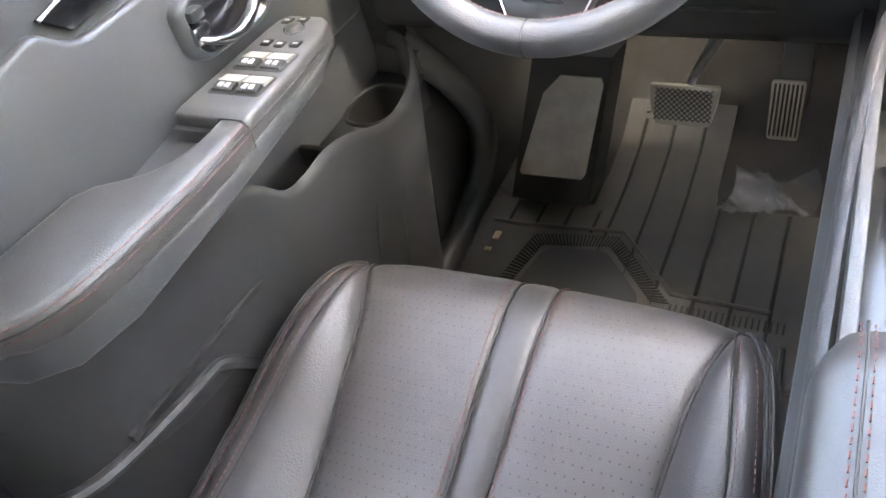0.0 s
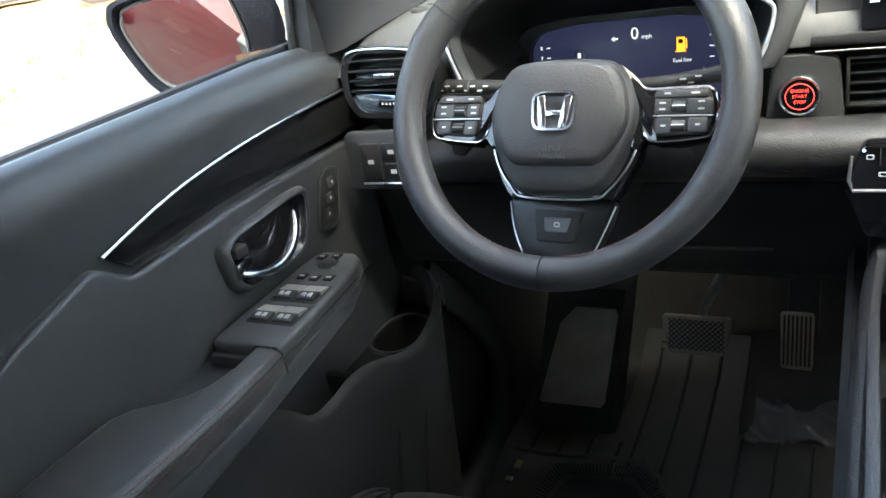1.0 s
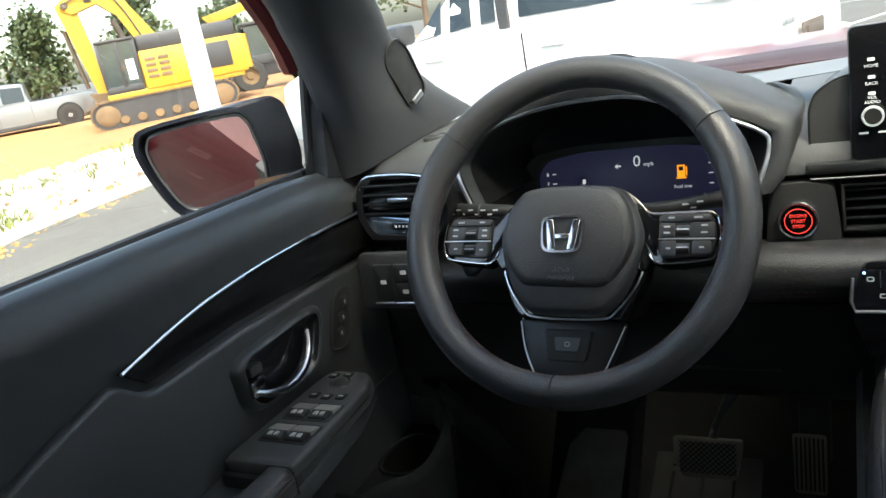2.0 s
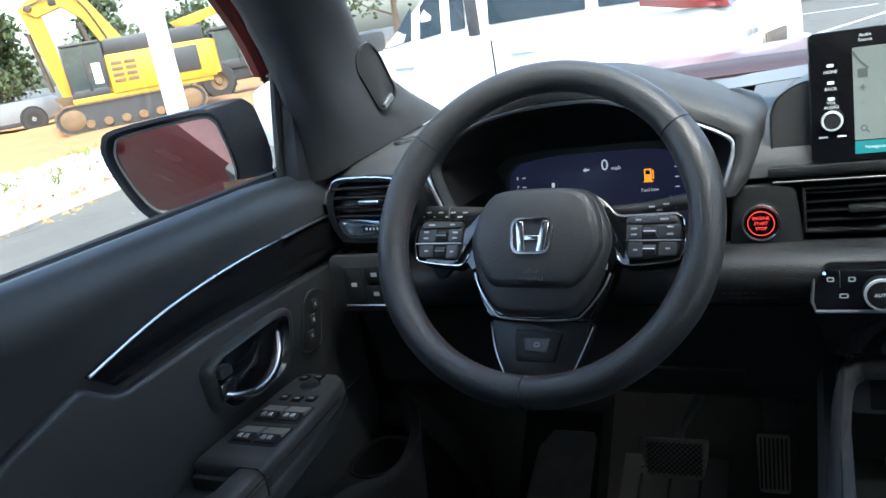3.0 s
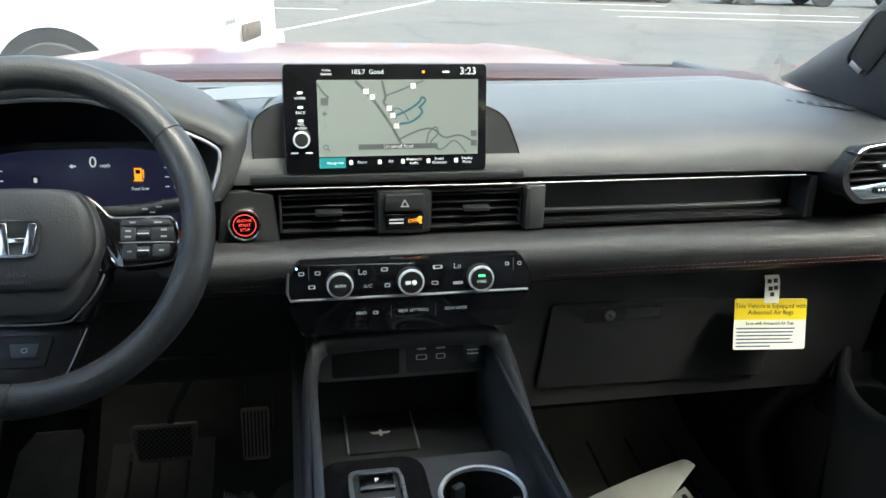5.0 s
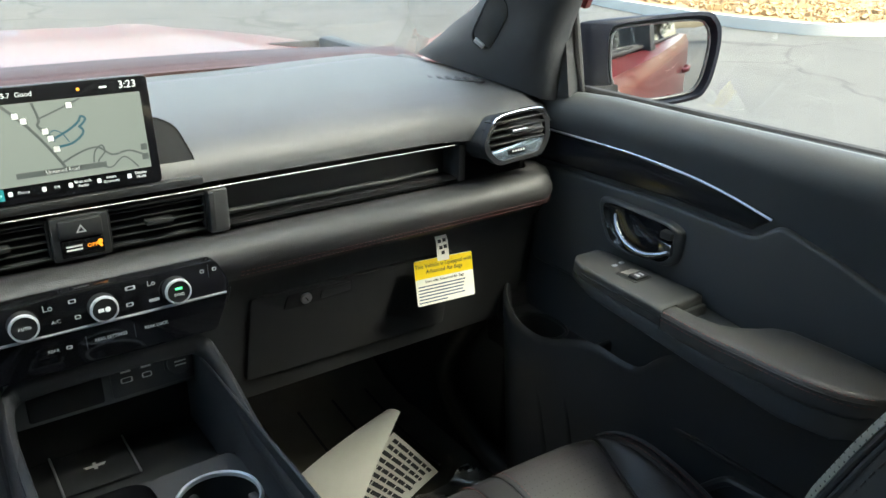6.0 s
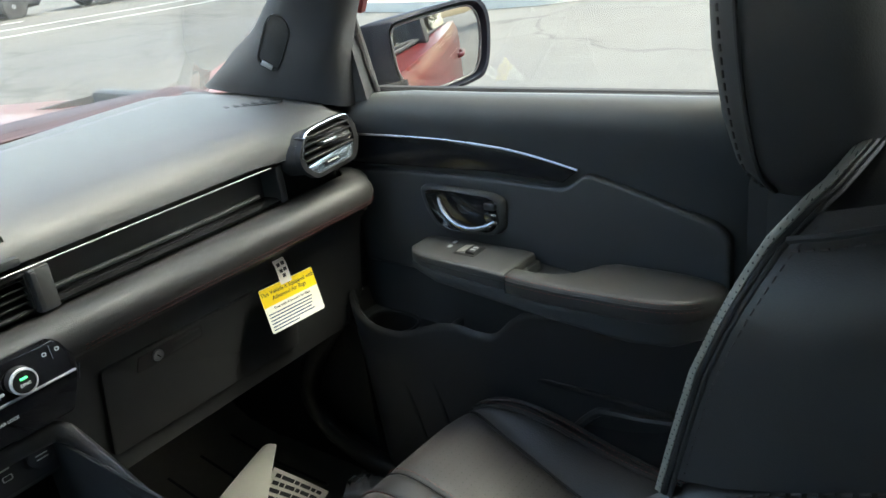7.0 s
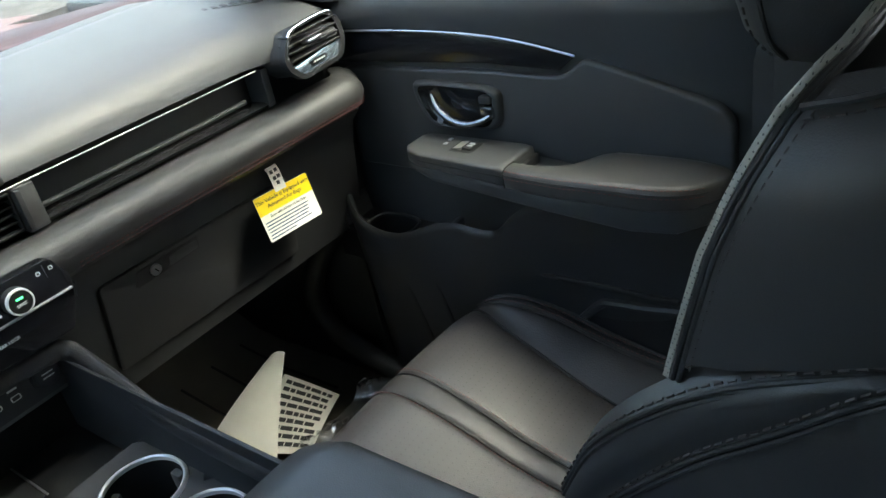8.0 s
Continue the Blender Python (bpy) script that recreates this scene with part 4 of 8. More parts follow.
# cubby has no depth: a near-black plate stands for its shaded inside
part("cubby", plate(rounded(rect(-0.098, -0.015, 0.510, 0.561), 0.004), 0.0108, face(0, 0.0255, 0, 5), 0.001), M_DARK, co)
part("port_block", plate(rounded(rect(-0.006, 0.098, 0.511, 0.562), 0.004), 0.013, face(0, 0.0255, 0, 5), 0.002), M_DASH, co)
for x, w in ((0.012, 0.007), (0.036, 0.006)):
    f = rounded(rect(-w, w, -0.0035, 0.0035), 0.002, 2)
    pm = face(0, 0.0255, 0, 5) @ pose(x, 0.532, 0.0131)
    part("usb_port", ring_plate(f, grown(f, 0.75), 0.0005, pm), M_WHITE, co)
    part("port_mark", plate(rect(-0.006, 0.006, -0.0012, 0.0012), 0.0003, pm @ pose(0, 0.011, 0), 0, 0.001), M_WHITE, co)
part("socket_cap", lathe([(0.0001, 0.009), (0.012, 0.009), (0.015, 0.007), (0.0155, 0)], face(0, 0.0255, 0, 5) @ pose(0.075, 0.538, 0.012), 24), M_DASH, co, "round power socket cover")
part("socket_tab", plate(rounded(rect(-0.020, 0.020, -0.008, 0.008), 0.004), 0.004, face(0, 0.0255, 0, 5) @ pose(0.077, 0.536, 0.012), 0.001), M_DASH, co)
for z in (0.541, 0.536):
    part("fine_print", plate(rect(-0.007, 0.007, -0.0008, 0.0008), 0.0003, face(0, 0.0255, 0, 5) @ pose(0.075, z, 0.0212), 0), M_WHITE, co)
part("tray_back", rbox(-0.118, 0.104, 0.095, 0.11, 0.42, 0.58, 0.004), M_DARK, co)
part("tray_floor", rbox(-0.124, 0.110, -0.06, 0.10, 0.415, 0.428, 0.003), M_BLACK, co)
for s, x0, x1 in ((-1, -0.128, -0.118), (1, 0.0925, 0.0985)):
    part("tray_side", rbox(x0, x1, -0.42, 0.10, 0.41, 0.55, 0.003), M_BLACK, co)
pad = part("charging_pad", rbox(-0.082, 0.002, 0.012, 0.092, 0.428, 0.432, 0.002), M_BLACK, co)
for x in (-0.083, 0.003):
    part("pad_rib", tube([(x, 0.010, 0.433), (x, 0.094, 0.4335)], 0.0015, 6), M_SILVER, co)
part("charge_mark", merge(plate([(-0.010, -0.003), (0.010, -0.003), (0.013, 0.002), (-0.013, 0.002)], 0.0003, pose(-0.040, 0.052, 0.4321), 0), plate(rect(-0.002, 0.002, -0.008, 0.006), 0.0003, pose(-0.040, 0.052, 0.4325), 0)), M_WHITE, co)
# raised deck with selector and cup holders
part("deck_step", thicken(loft([[(x, -0.052, 0.420), (x, -0.058, 0.462), (x, -0.066, 0.470)] for x in (-0.128, 0.099)], False), 0.004), M_BLACK, co)


def deck():
    """Deck plate with two round holes."""
    holes = ((0.047, -0.135, 0.043), (0.047, -0.240, 0.043))
    bm = bmesh.new()
    n = 40
    # left field, then a ring field round each cup
    def quad(a, b, c, d):
        bm.faces.new([bm.verts.new((*p, 0.470)) for p in (a, b, c, d)])
    quad((-0.128, -0.42), (-0.004, -0.42), (-0.004, -0.062), (-0.128, -0.062))
    quad((0.0925, -0.42), (0.099, -0.42), (0.099, -0.062), (0.0925, -0.062))
    for cx, cy, r in holes:
        y0, y1 = (-0.1875, -0.062) if cy > -0.2 else (-0.42, -0.1875)
        prev = None
        for i in range(n + 1):
            a = 2 * math.pi * i / n
            d = Vector((math.cos(a), math.sin(a)))
            kx = ((0.0925 if d.x > 0 else -0.004) - cx) / d.x if abs(d.x) > 1e-6 else 1e9
            ky = ((y1 if d.y > 0 else y0) - cy) / d.y if abs(d.y) > 1e-6 else 1e9
            k = min(kx, ky)
            cur = ((cx + d.x * r, cy + d.y * r), (cx + d.x * k, cy + d.y * k))
            if prev:
                quad(prev[0], cur[0], cur[1], prev[1])
            prev = cur
    bmesh.ops.remove_doubles(bm, verts=bm.verts, dist=1e-5)
    bmesh.ops.recalc_face_normals(bm, faces=bm.faces)
    return bm


part("deck", deck(), M_DASH, co, flat=True)
for cy in (-0.135, -0.240):
    m = pose(0.047, cy, 0)
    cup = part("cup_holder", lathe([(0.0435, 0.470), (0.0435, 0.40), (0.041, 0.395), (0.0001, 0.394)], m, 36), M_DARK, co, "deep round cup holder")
    part("cup_ring", lathe([(0.0425, 0.468), (0.0425, 0.473), (0.0445, 0.4745), (0.0465, 0.473), (0.0475, 0.470)], m, 40), M_RING, cup, "chrome rim")
    for a in (30, 150, 270):
        part("grip", rbox(-0.008, 0.008, 0.034, 0.044, 0.42, 0.458, 0.003, 2, m @ pose(0, 0, 0, 0, 0, a)), M_GREYPL, cup)
sel = part("selector_base", plate(rounded(rect(-0.122, -0.008, -0.30, -0.068), 0.03, 5), 0.010, pose(0, 0, 0.470), 0.003), M_STRIP, co, "glossy black selector base")
part("selector_frame", ring_plate(rounded(rect(-0.092, -0.036, -0.295, -0.108), 0.012, 4), rounded(rect(-0.088, -0.040, -0.291, -0.113), 0.010, 4), 0.016, pose(0, 0, 0.478)), M_SATIN, sel, "silver selector frame")
blk = part("selector_block", plate(rounded(rect(-0.088, -0.040, -0.291, -0.113), 0.010, 4), 0.012, pose(0, 0, 0.478), 0.002), M_BLACK, sel)
for i, w in enumerate(("P", "R", "N", "D")):
    y = -0.126 - i * 0.042
    b = part("selector_button", rbox(-0.082, -0.046, y - 0.016, y + 0.010, 0.490, 0.495, 0.002), M_PIANO, blk)
    letters(w, 0.009, pose(-0.064, y - 0.003, 0.4952), M_ICON, b)
    part("button_gleam", rbox(-0.080, -0.048, y + 0.011, y + 0.0125, 0.490, 0.4932, 0.0003), M_SATIN, blk)
# armrest lid
rings = []
for k in range(25):
    y = -0.362 - 0.50 * k / 24
    e = smooth(0, 0.07, k / 24)
    w, h = 0.130, 0.064
    cx = -0.011
    sec = []
    for a in range(28):
        t = 2 * math.pi * a / 28
        cxs, sn = math.cos(t), math.sin(t)
        px = math.copysign(abs(cxs) ** 0.28, cxs) * w * (0.90 + 0.10 * e)
        pz = math.copysign(abs(sn) ** 0.55, sn) * h / 2 * (0.7 + 0.3 * e)
        sec.append((cx + px, y, 0.570 + pz - 0.006 * (1 - e)))
    rings.append(sec)
part("armrest_lid", loft(rings), M_SEAT, co, "padded leather armrest lid")
for x in (-0.1205, -0.1135):
    part("armrest_seam", stitches([(x, -0.366 - i * 0.02, 0.5985 + (0.003 if i > 0 else -0.006)) for i in range(20)], 0.004, 0.0035, 0.0006), M_STITCH, co)
part("armrest_groove", tube([(-0.117, -0.366 - i * 0.02, 0.6005 + (0.001 if i > 0 else -0.006)) for i in range(20)], 0.0009, 6), M_DARK, co)
part("armrest_box", rbox(-0.125, 0.103, -1.0, -0.40, 0.0, 0.545, 0.01), M_BLACK, co)

# ---- steering wheel ----
sw = thing("steering_wheel", "black leather steering wheel with glossy black spokes and chrome trim", "steering wheel", (-0.40, 0.0, 0.72))
wm = pose(-0.399, 0.0, 0.7346, 57) @ pose(0, 0, 0, 0, 0, -1.5)
RIM = 0.1677
rings = []
for i in range(112):
    a = 2 * math.pi * i / 112
    grip = 1 + 0.09 * math.exp(-((math.degrees(a) % 180 - 24) / 13) ** 2) + 0.09 * math.exp(-((math.degrees(a) % 180 - 156) / 13) ** 2)
    c = Vector((math.cos(a), math.sin(a), 0))
    rings.append([wm @ (c * (RIM + 0.0168 * grip * math.cos(t)) + Vector((0, 0, 0.0185 * math.sin(t)))) for t in [2 * math.pi * k / 18 for k in range(18)]])
rings.append(rings[0])
bm = loft(rings, True, False)
bmesh.ops.remove_doubles(bm, verts=bm.verts, dist=1e-6)
rim = part("rim", bm, M_RIM, sw, "grained black leather rim")
for deg in (36, 144, 270):
    a = radians(deg)
    c = Vector((math.cos(a), math.sin(a), 0))
    part("rim_seam", tube([wm @ (c * (RIM + 0.0172 * math.cos(t)) + Vector((0, 0, 0.0189 * math.sin(t)))) for t in [2 * math.pi * k / 24 for k in range(24)]], 0.0007, 5, 0, True), M_DARK, rim)
for a0, a1 in ((40, 140), (147, 265), (275, 393)):
    part("rim_stitching", stitches([wm @ Vector((math.cos(radians(d)) * (RIM - 0.0166), math.sin(radians(d)) * (RIM - 0.0166), 0.004)) for d in range(a0, a1 + 1, 3)], 0.0032, 0.003, 0.0006), M_STITCHD if a0 == 40 else M_STITCH, rim, "row of thread on the inner edge")
# airbag cover, set below the rim
HUB = [(0.0, 0.046), (0.042, 0.0435), (0.059, 0.033), (0.070, 0.012), (0.0755, -0.010), (0.071, -0.034), (0.060, -0.062), (0.048, -0.080), (0.033, -0.0885), (0.0, -0.0895)]
hub2d = catmull([(x, y, 0) for x, y in HUB] + [(-x, y, 0) for x, y in HUB[-2:0:-1]], 4, True)
rings = []
for k, z in ((0.92, -0.055), (0.99, -0.030), (1.0, -0.020), (0.99, -0.010), (0.965, -0.004), (0.92, -0.0005), (0.6, 0.002), (0.2, 0.003)):
    rings.append([wm @ Vector((p.x * k, -0.022 + (p.y + 0.022) * k, z)) for p in hub2d])
hub = part("airbag_cover", loft(rings), M_RIM, sw, "grained black airbag cover", angle=60)
PAD = [(0.0, 0.041), (0.040, 0.0385), (0.055, 0.029), (0.0645, 0.010), (0.0685, -0.012), (0.0655, -0.030), (0.054, -0.050), (0.043, -0.0605), (0.030, -0.063), (0.0, -0.0635)]
pad2d = catmull([(x, y, 0) for x, y in PAD] + [(-x, y, 0) for x, y in PAD[-2:0:-1]], 4, True)
rings = []
for k, z in ((1.02, -0.004), (1.0, 0.002), (0.985, 0.0055), (0.955, 0.0080), (0.85, 0.0105), (0.5, 0.0128), (0.15, 0.0135)):
    rings.append([wm @ Vector((p.x * k, -0.012 + (p.y + 0.012) * k, z)) for p in pad2d])
part("raised_pad", loft(rings), mat("grained_cover", (0.034, 0.034, 0.036), 0.52, bump=0.4, bscale=700, kind="cells"), hub, angle=60)
bd = rounded([(-0.0232, 0.0190), (0.0232, 0.0190), (0.0205, -0.0195), (-0.0205, -0.0195)], 0.011, 5)
bgm = wm @ pose(0, -0.0125, 0.0125)
bdg = part("badge", ring_plate(bd, grown(bd, 0.88), 0.0040, bgm), M_CHROME, hub, "chrome framed emblem")
part("badge_ground", plate(grown(bd, 0.9), 0.001, bgm, 0), M_RIM, bdg)
for e in (1, -1):
    part("badge_bar", plate([(e * 0.0180, 0.0150), (e * 0.0100, 0.0150), (e * 0.0058, -0.0165), (e * 0.0138, -0.0165)], 0.0035, bgm, 0.0006), M_CHROME, bdg)
part("badge_link", plate([(-0.0076, 0.0), (0.0076, 0.0), (0.0068, -0.0048), (-0.0068, -0.0048)], 0.0033, bgm, 0.0006), M_CHROME, bdg)
letters("SRS", 0.0120, wm @ pose(0, -0.0465, 0.0110), M_EMBOSS, hub, depth=0.0008)
letters("AIRBAG", 0.0080, wm @ pose(0, -0.0555, 0.0100), M_EMBOSS, hub, depth=0.0008)
for e in (1, -1):
    part("horn_mark", ring_plate(rounded(rect(-0.003, 0.003, -0.0025, 0.0025), 0.001, 2), rounded(rect(-0.0022, 0.0022, -0.0017, 0.0017), 0.0008, 2), 0.0006, wm @ pose(e * 0.046, -0.010, 0.0108)), M_EMBOSS, hub)
part("back_boss", loft([[wm @ Vector((math.cos(2 * math.pi * i / 24) * r, -0.02 + math.sin(2 * math.pi * i / 24) * r, z)) for i in range(24)] for r, z in ((0.060, -0.045), (0.060, -0.075), (0.05, -0.095))]), M_BLACK, sw)
uo = [(0.079, 0.010), (0.0815, -0.020), (0.077, -0.048), (0.063, -0.078), (0.054, -0.092)]
part("hub_frame", plate(rounded([(x, y) for x, y in uo] + [(-x, y) for x, y in uo[::-1]], 0.006), 0.020, wm, 0.003, base=-0.042), M_PIANO, sw, "glossy black frame round the airbag cover")
M_KEY = mat("key_plastic", (0.036, 0.037, 0.040), 0.42)
for e in (1, -1):
    wing = [(0.052, 0.042), (0.066, 0.031), (0.079, 0.0165), (0.138, 0.0180), (0.1455, 0.011), (0.1485, -0.008), (0.1450, -0.027), (0.136, -0.0345), (0.093, -0.0385), (0.082, -0.033), (0.076, -0.044), (0.060, -0.040)]
    spk = part("spoke", plate(rounded([(e * x, y) for x, y in wing], 0.005), 0.020, wm, 0.003, base=-0.034), M_PIANO, sw, "glossy black spoke")
    keys = [(0.0885, 0.0120), (0.136, 0.0140), (0.1415, 0.0065), (0.1435, -0.008), (0.1400, -0.0245), (0.133, -0.0290), (0.095, -0.0315), (0.0895, -0.026)]
    kp = part("switch_pad", plate(rounded([(e * x, y) for x, y in keys], 0.004), 0.003, wm, 0.001, base=-0.0145), M_DARK, spk)
    for x0, x1, y0, y1 in ((0.0900, 0.1375, 0.0050, 0.0115), (0.0900, 0.1045, -0.0108, 0.0035), (0.1195, 0.1415, -0.0108, 0.0035), (0.0920, 0.1060, -0.0295, -0.0142), (0.1215, 0.1385, -0.0275, -0.0142)):
        part("key", plate(rounded([(e * x0, y0), (e * x1, y0), (e * x1, y1), (e * x0, y1)], 0.002, 2), 0.0025, wm, 0.0008, base=-0.0122), M_KEY, kp)
    for y0, y1 in ((-0.0108, 0.0030), (-0.0285, -0.0150)):
        part("roller", tube([wm @ Vector((e * 0.1065, (y0 + y1) / 2, -0.0125)), wm @ Vector((e * 0.1185, (y0 + y1) / 2, -0.0125))], 0.0052, 12), M_KEY, kp)
        part("roller_line", tube([wm @ Vector((e * 0.1068, (y0 + y1) / 2, -0.0073)), wm @ Vector((e * 0.1182, (y0 + y1) / 2, -0.0073))], 0.0006, 5), M_SATIN, kp)
    part("chrome_line", tube([wm @ Vector((e * x, -0.0126, -0.0098)) for x in (0.0885, 0.1440)], 0.0008, 6), M_SATIN, kp)
    part("chrome_edge", tube([wm @ Vector((e * x, y, -0.0135)) for x, y in ((0.080, -0.024), (0.083, -0.031), (0.093, -0.0365), (0.134, -0.0325), (0.1430, -0.026), (0.1465, -0.008), (0.1440, 0.009))], 0.0010, 8, 4), M_CHROME, spk)
    for x, y, w in ((0.101, 0.0085, 0.003), (0.126, 0.0085, 0.004), (0.132, 0.0005, 0.003), (0.132, -0.0065, 0.003), (0.097, -0.0005, 0.003), (0.097, -0.0065, 0.003), (0.099, -0.022, 0.0022), (0.130, -0.021, 0.0022)):
        part("key_mark", plate(rect(-w, w, -0.0009, 0.0009), 0.0003, wm @ pose(e * x, y, -0.0097), 0, 0.0006), M_MARK, kp)
    part("paddle", plate(rounded([(e * 0.098, -0.018), (e * 0.147, -0.020), (e * 0.143, -0.028), (e * 0.134, -0.042), (e * 0.124, -0.042), (e * 0.116, -0.032), (e * 0.102, -0.034)], 0.003), 0.006, wm, 0.001, base=-0.056), M_BLACK, sw)
part("hub_chrome", tube([wm @ Vector((x, y, -0.0200)) for x, y in ((-0.0775, -0.024), (-0.069, -0.055), (-0.050, -0.0825), (-0.033, -0.0915), (0.033, -0.0915), (0.050, -0.0825), (0.069, -0.055), (0.0775, -0.024))], 0.0011, 6, 4), M_SATIN, sw)
low = [(0.055, -0.090), (0.049, -0.116), (0.038, -0.143), (0.027, -0.1540)]
ls = part("lower_spoke", plate(rounded([(-x, y) for x, y in low] + [(x, y) for x, y in low[::-1]], 0.006), 0.020, wm, 0.003, base=-0.050), mat("spoke_black", (0.009, 0.009, 0.010), 0.34, spec=0.3), sw, "glossy black lower spoke")
ins = part("silver_insert", plate(rounded([(-0.0255, -0.1020), (0.0255, -0.1020), (0.0195, -0.1340), (-0.0215, -0.1340)], 0.004), 0.004, wm, 0.001, base=-0.030), mat("grey_insert", (0.018, 0.019, 0.021), 0.5, spec=0.3), ls)
part("heat_button", plate(rounded([(-0.0145, -0.1100), (0.0145, -0.1100), (0.0110, -0.1245), (-0.0120, -0.1245)], 0.002), 0.003, wm, 0.0008, base=-0.0275), mat("heat_key", (0.065, 0.072, 0.084), 0.5), ins)
part("heat_mark", ring_plate(rounded(rect(-0.003, 0.003, -0.0025, 0.0025), 0.002, 3), rounded(rect(-0.002, 0.002, -0.0015, 0.0015), 0.0012, 3), 0.0003, wm @ pose(0, -0.117, -0.0245)), M_MARK, ins)
part("chrome_edge", tube([wm @ Vector((x, y, -0.0310)) for x, y in ((-0.0545, -0.094), (-0.0480, -0.120), (-0.0375, -0.143), (-0.026, -0.1545), (0.026, -0.1545), (0.0375, -0.143), (0.048, -0.118), (0.0560, -0.096))], 0.0009, 6, 4), M_SATIN, ls)
# column and stalks
clm = thing("steering_column", "black steering column shroud behind the wheel", "steering column", (-0.40, 0.1, 0.66))
part("shroud", loft([[wm @ Vector((math.cos(t) * 0.075, -0.015 + math.sin(t) * 0.055, z)) for t in [2 * math.pi * k / 20 for k in range(20)]] for z in (-0.098, -0.115, -0.20, -0.28)]), M_BLACK, clm)
for s, name, lab, path in ((-1, "turn_signal_stalk", "black light stalk with white marks", [(-0.579, 0.078, 0.737), (-0.574, 0.077, 0.737), (-0.535, 0.069, 0.737), (-0.490, 0.061, 0.737), (-0.440, 0.075, 0.730)]),
                           (1, "wiper_stalk", "black wiper stalk with white marks", [(-0.226, 0.079, 0.736), (-0.231, 0.078, 0.736), (-0.262, 0.068, 0.734), (-0.300, 0.060, 0.731), (-0.350, 0.075, 0.726)])):
    st = thing(name, lab, "stalk", path[-1])
    part("arm", tube(path, [0.005, 0.0085, 0.0088, 0.0075, 0.006], 16), M_BLACK, st)
    A, B = Vector(path[1]), Vector(path[3])
    for t in (0.28, 0.62):
        p = A.lerp(B, t)
        part("band", tube([p - (B - A) * 0.012, p + (B - A) * 0.012], 0.0092, 16), M_GREYPL, st)
    for k in range(9):
        t = 0.08 + 0.1 * k
        p = A.lerp(B, t) + Vector((0, -0.0086, 0.0035 - 0.005 * (k % 2)))
        part("mark", plate(rect(-0.0032, 0.0028, -0.0007, 0.0009), 0.0006, face(p.x, p.y, p.z, 10), 0), M_WHITE, st)

# ---- pedals, mats and the floor things ----
bp = thing("brake_pedal", "wide grey rubber brake pedal on a black steel arm", "pedal", (-0.36, 0.39, 0.16))
m = face(-0.362, 0.390, 0.226, 20)
pl = part("pad", plate(rounded([(-0.054, 0.030), (0.053, 0.030), (0.050, 0.0), (0.042, -0.032), (-0.040, -0.032), (-0.051, 0.0)], 0.006), 0.014, m, 0.003, base=-0.008), M_PEDAL, bp, "brownish grey rubber pad")
for i in range(-8, 9):
    for sgn in (1, -1):
        k = 0.7071
        t0, t1 = max(-0.037, (-0.043 - i * 0.0085) / k), min(0.037, (0.043 - i * 0.0085) / k)
        if t1 - t0 > 0.01:
            a, b = [m @ Vector((i * 0.0085 + t * k, t * k * sgn * 0.95, 0.0062)) for t in (t0, t1)]
            part("tread", tube([a, b], 0.0011, 5), M_BLACK, pl)
part("arm", tube([m @ Vector((0.008, 0.032, -0.004)), m @ Vector((0.012, 0.045, 0.0)), m @ Vector((0.042, 0.105, 0.01)), m @ Vector((0.05, 0.20, -0.02))], [0.007, 0.006, 0.010, 0.012], 8), M_SILVER, bp, "bare steel arm")
ap = thing("accelerator_pedal", "upright ribbed rubber accelerator pedal", "pedal", (-0.22, 0.42, 0.15))
m = face(-0.218, 0.432, 0.203, 22)
pl = part("pad", plate(rounded([(-0.025, 0.044), (0.024, 0.044), (0.023, -0.046), (-0.022, -0.046)], 0.006), 0.012, m, 0.002, base=-0.006), M_PEDAL, ap)
for i in range(7):
    part("rib", rbox(-0.0014, 0.0014, -0.040, 0.040, 0, 0.003, 0.001, 1, m @ pose(-0.0185 + i * 0.0062, 0, 0.006)), M_DARK, pl)
part("arm", rbox(-0.016, 0.03, 0.0, 0.12, -0.04, -0.01, 0.006, 2, m), M_BLACK, ap)
part("pedal_bracket", rbox(-0.33, -0.16, 0.52, 0.56, 0.30, 0.37, 0.008), mat("bracket_steel", (0.10, 0.10, 0.11), 0.45, 0.5), ap)
fr = thing("footrest", "sloping dead pedal with a worn silvery plate beside the brake", "footrest", (-0.56, 0.36, 0.0))
foot = [(-0.645, 0.33, 0.045), (-0.505, 0.335, 0.045), (-0.470, 0.39, 0.30), (-0.600, 0.39, 0.30)]
A, B, C, D = [Vector(p) for p in foot]
nrm = (B - A).cross(D - A).normalized()
part("foot_block", loft([[A, B, C, D], [p - nrm * 0.10 for p in (A, B, C, D)]]), M_BLACK, fr)


def on_foot(u, v):
    return A.lerp(B, u).lerp(D.lerp(C, u), v)


pts = [on_foot(u, v) for u, v in ((0.06, 0.21), (0.10, 0.19), (0.86, 0.19), (0.90, 0.23), (0.95, 0.83), (0.91, 0.875), (0.40, 0.875), (0.22, 0.76))]
part("plate", loft([[p + nrm * 0.001 for p in pts], [p + nrm * 0.005 for p in pts]]), mat("footrest_plate", (0.30, 0.29, 0.265), 0.5, 0.15, var=0.3, scale=40), fr, "scuffed grey plate")


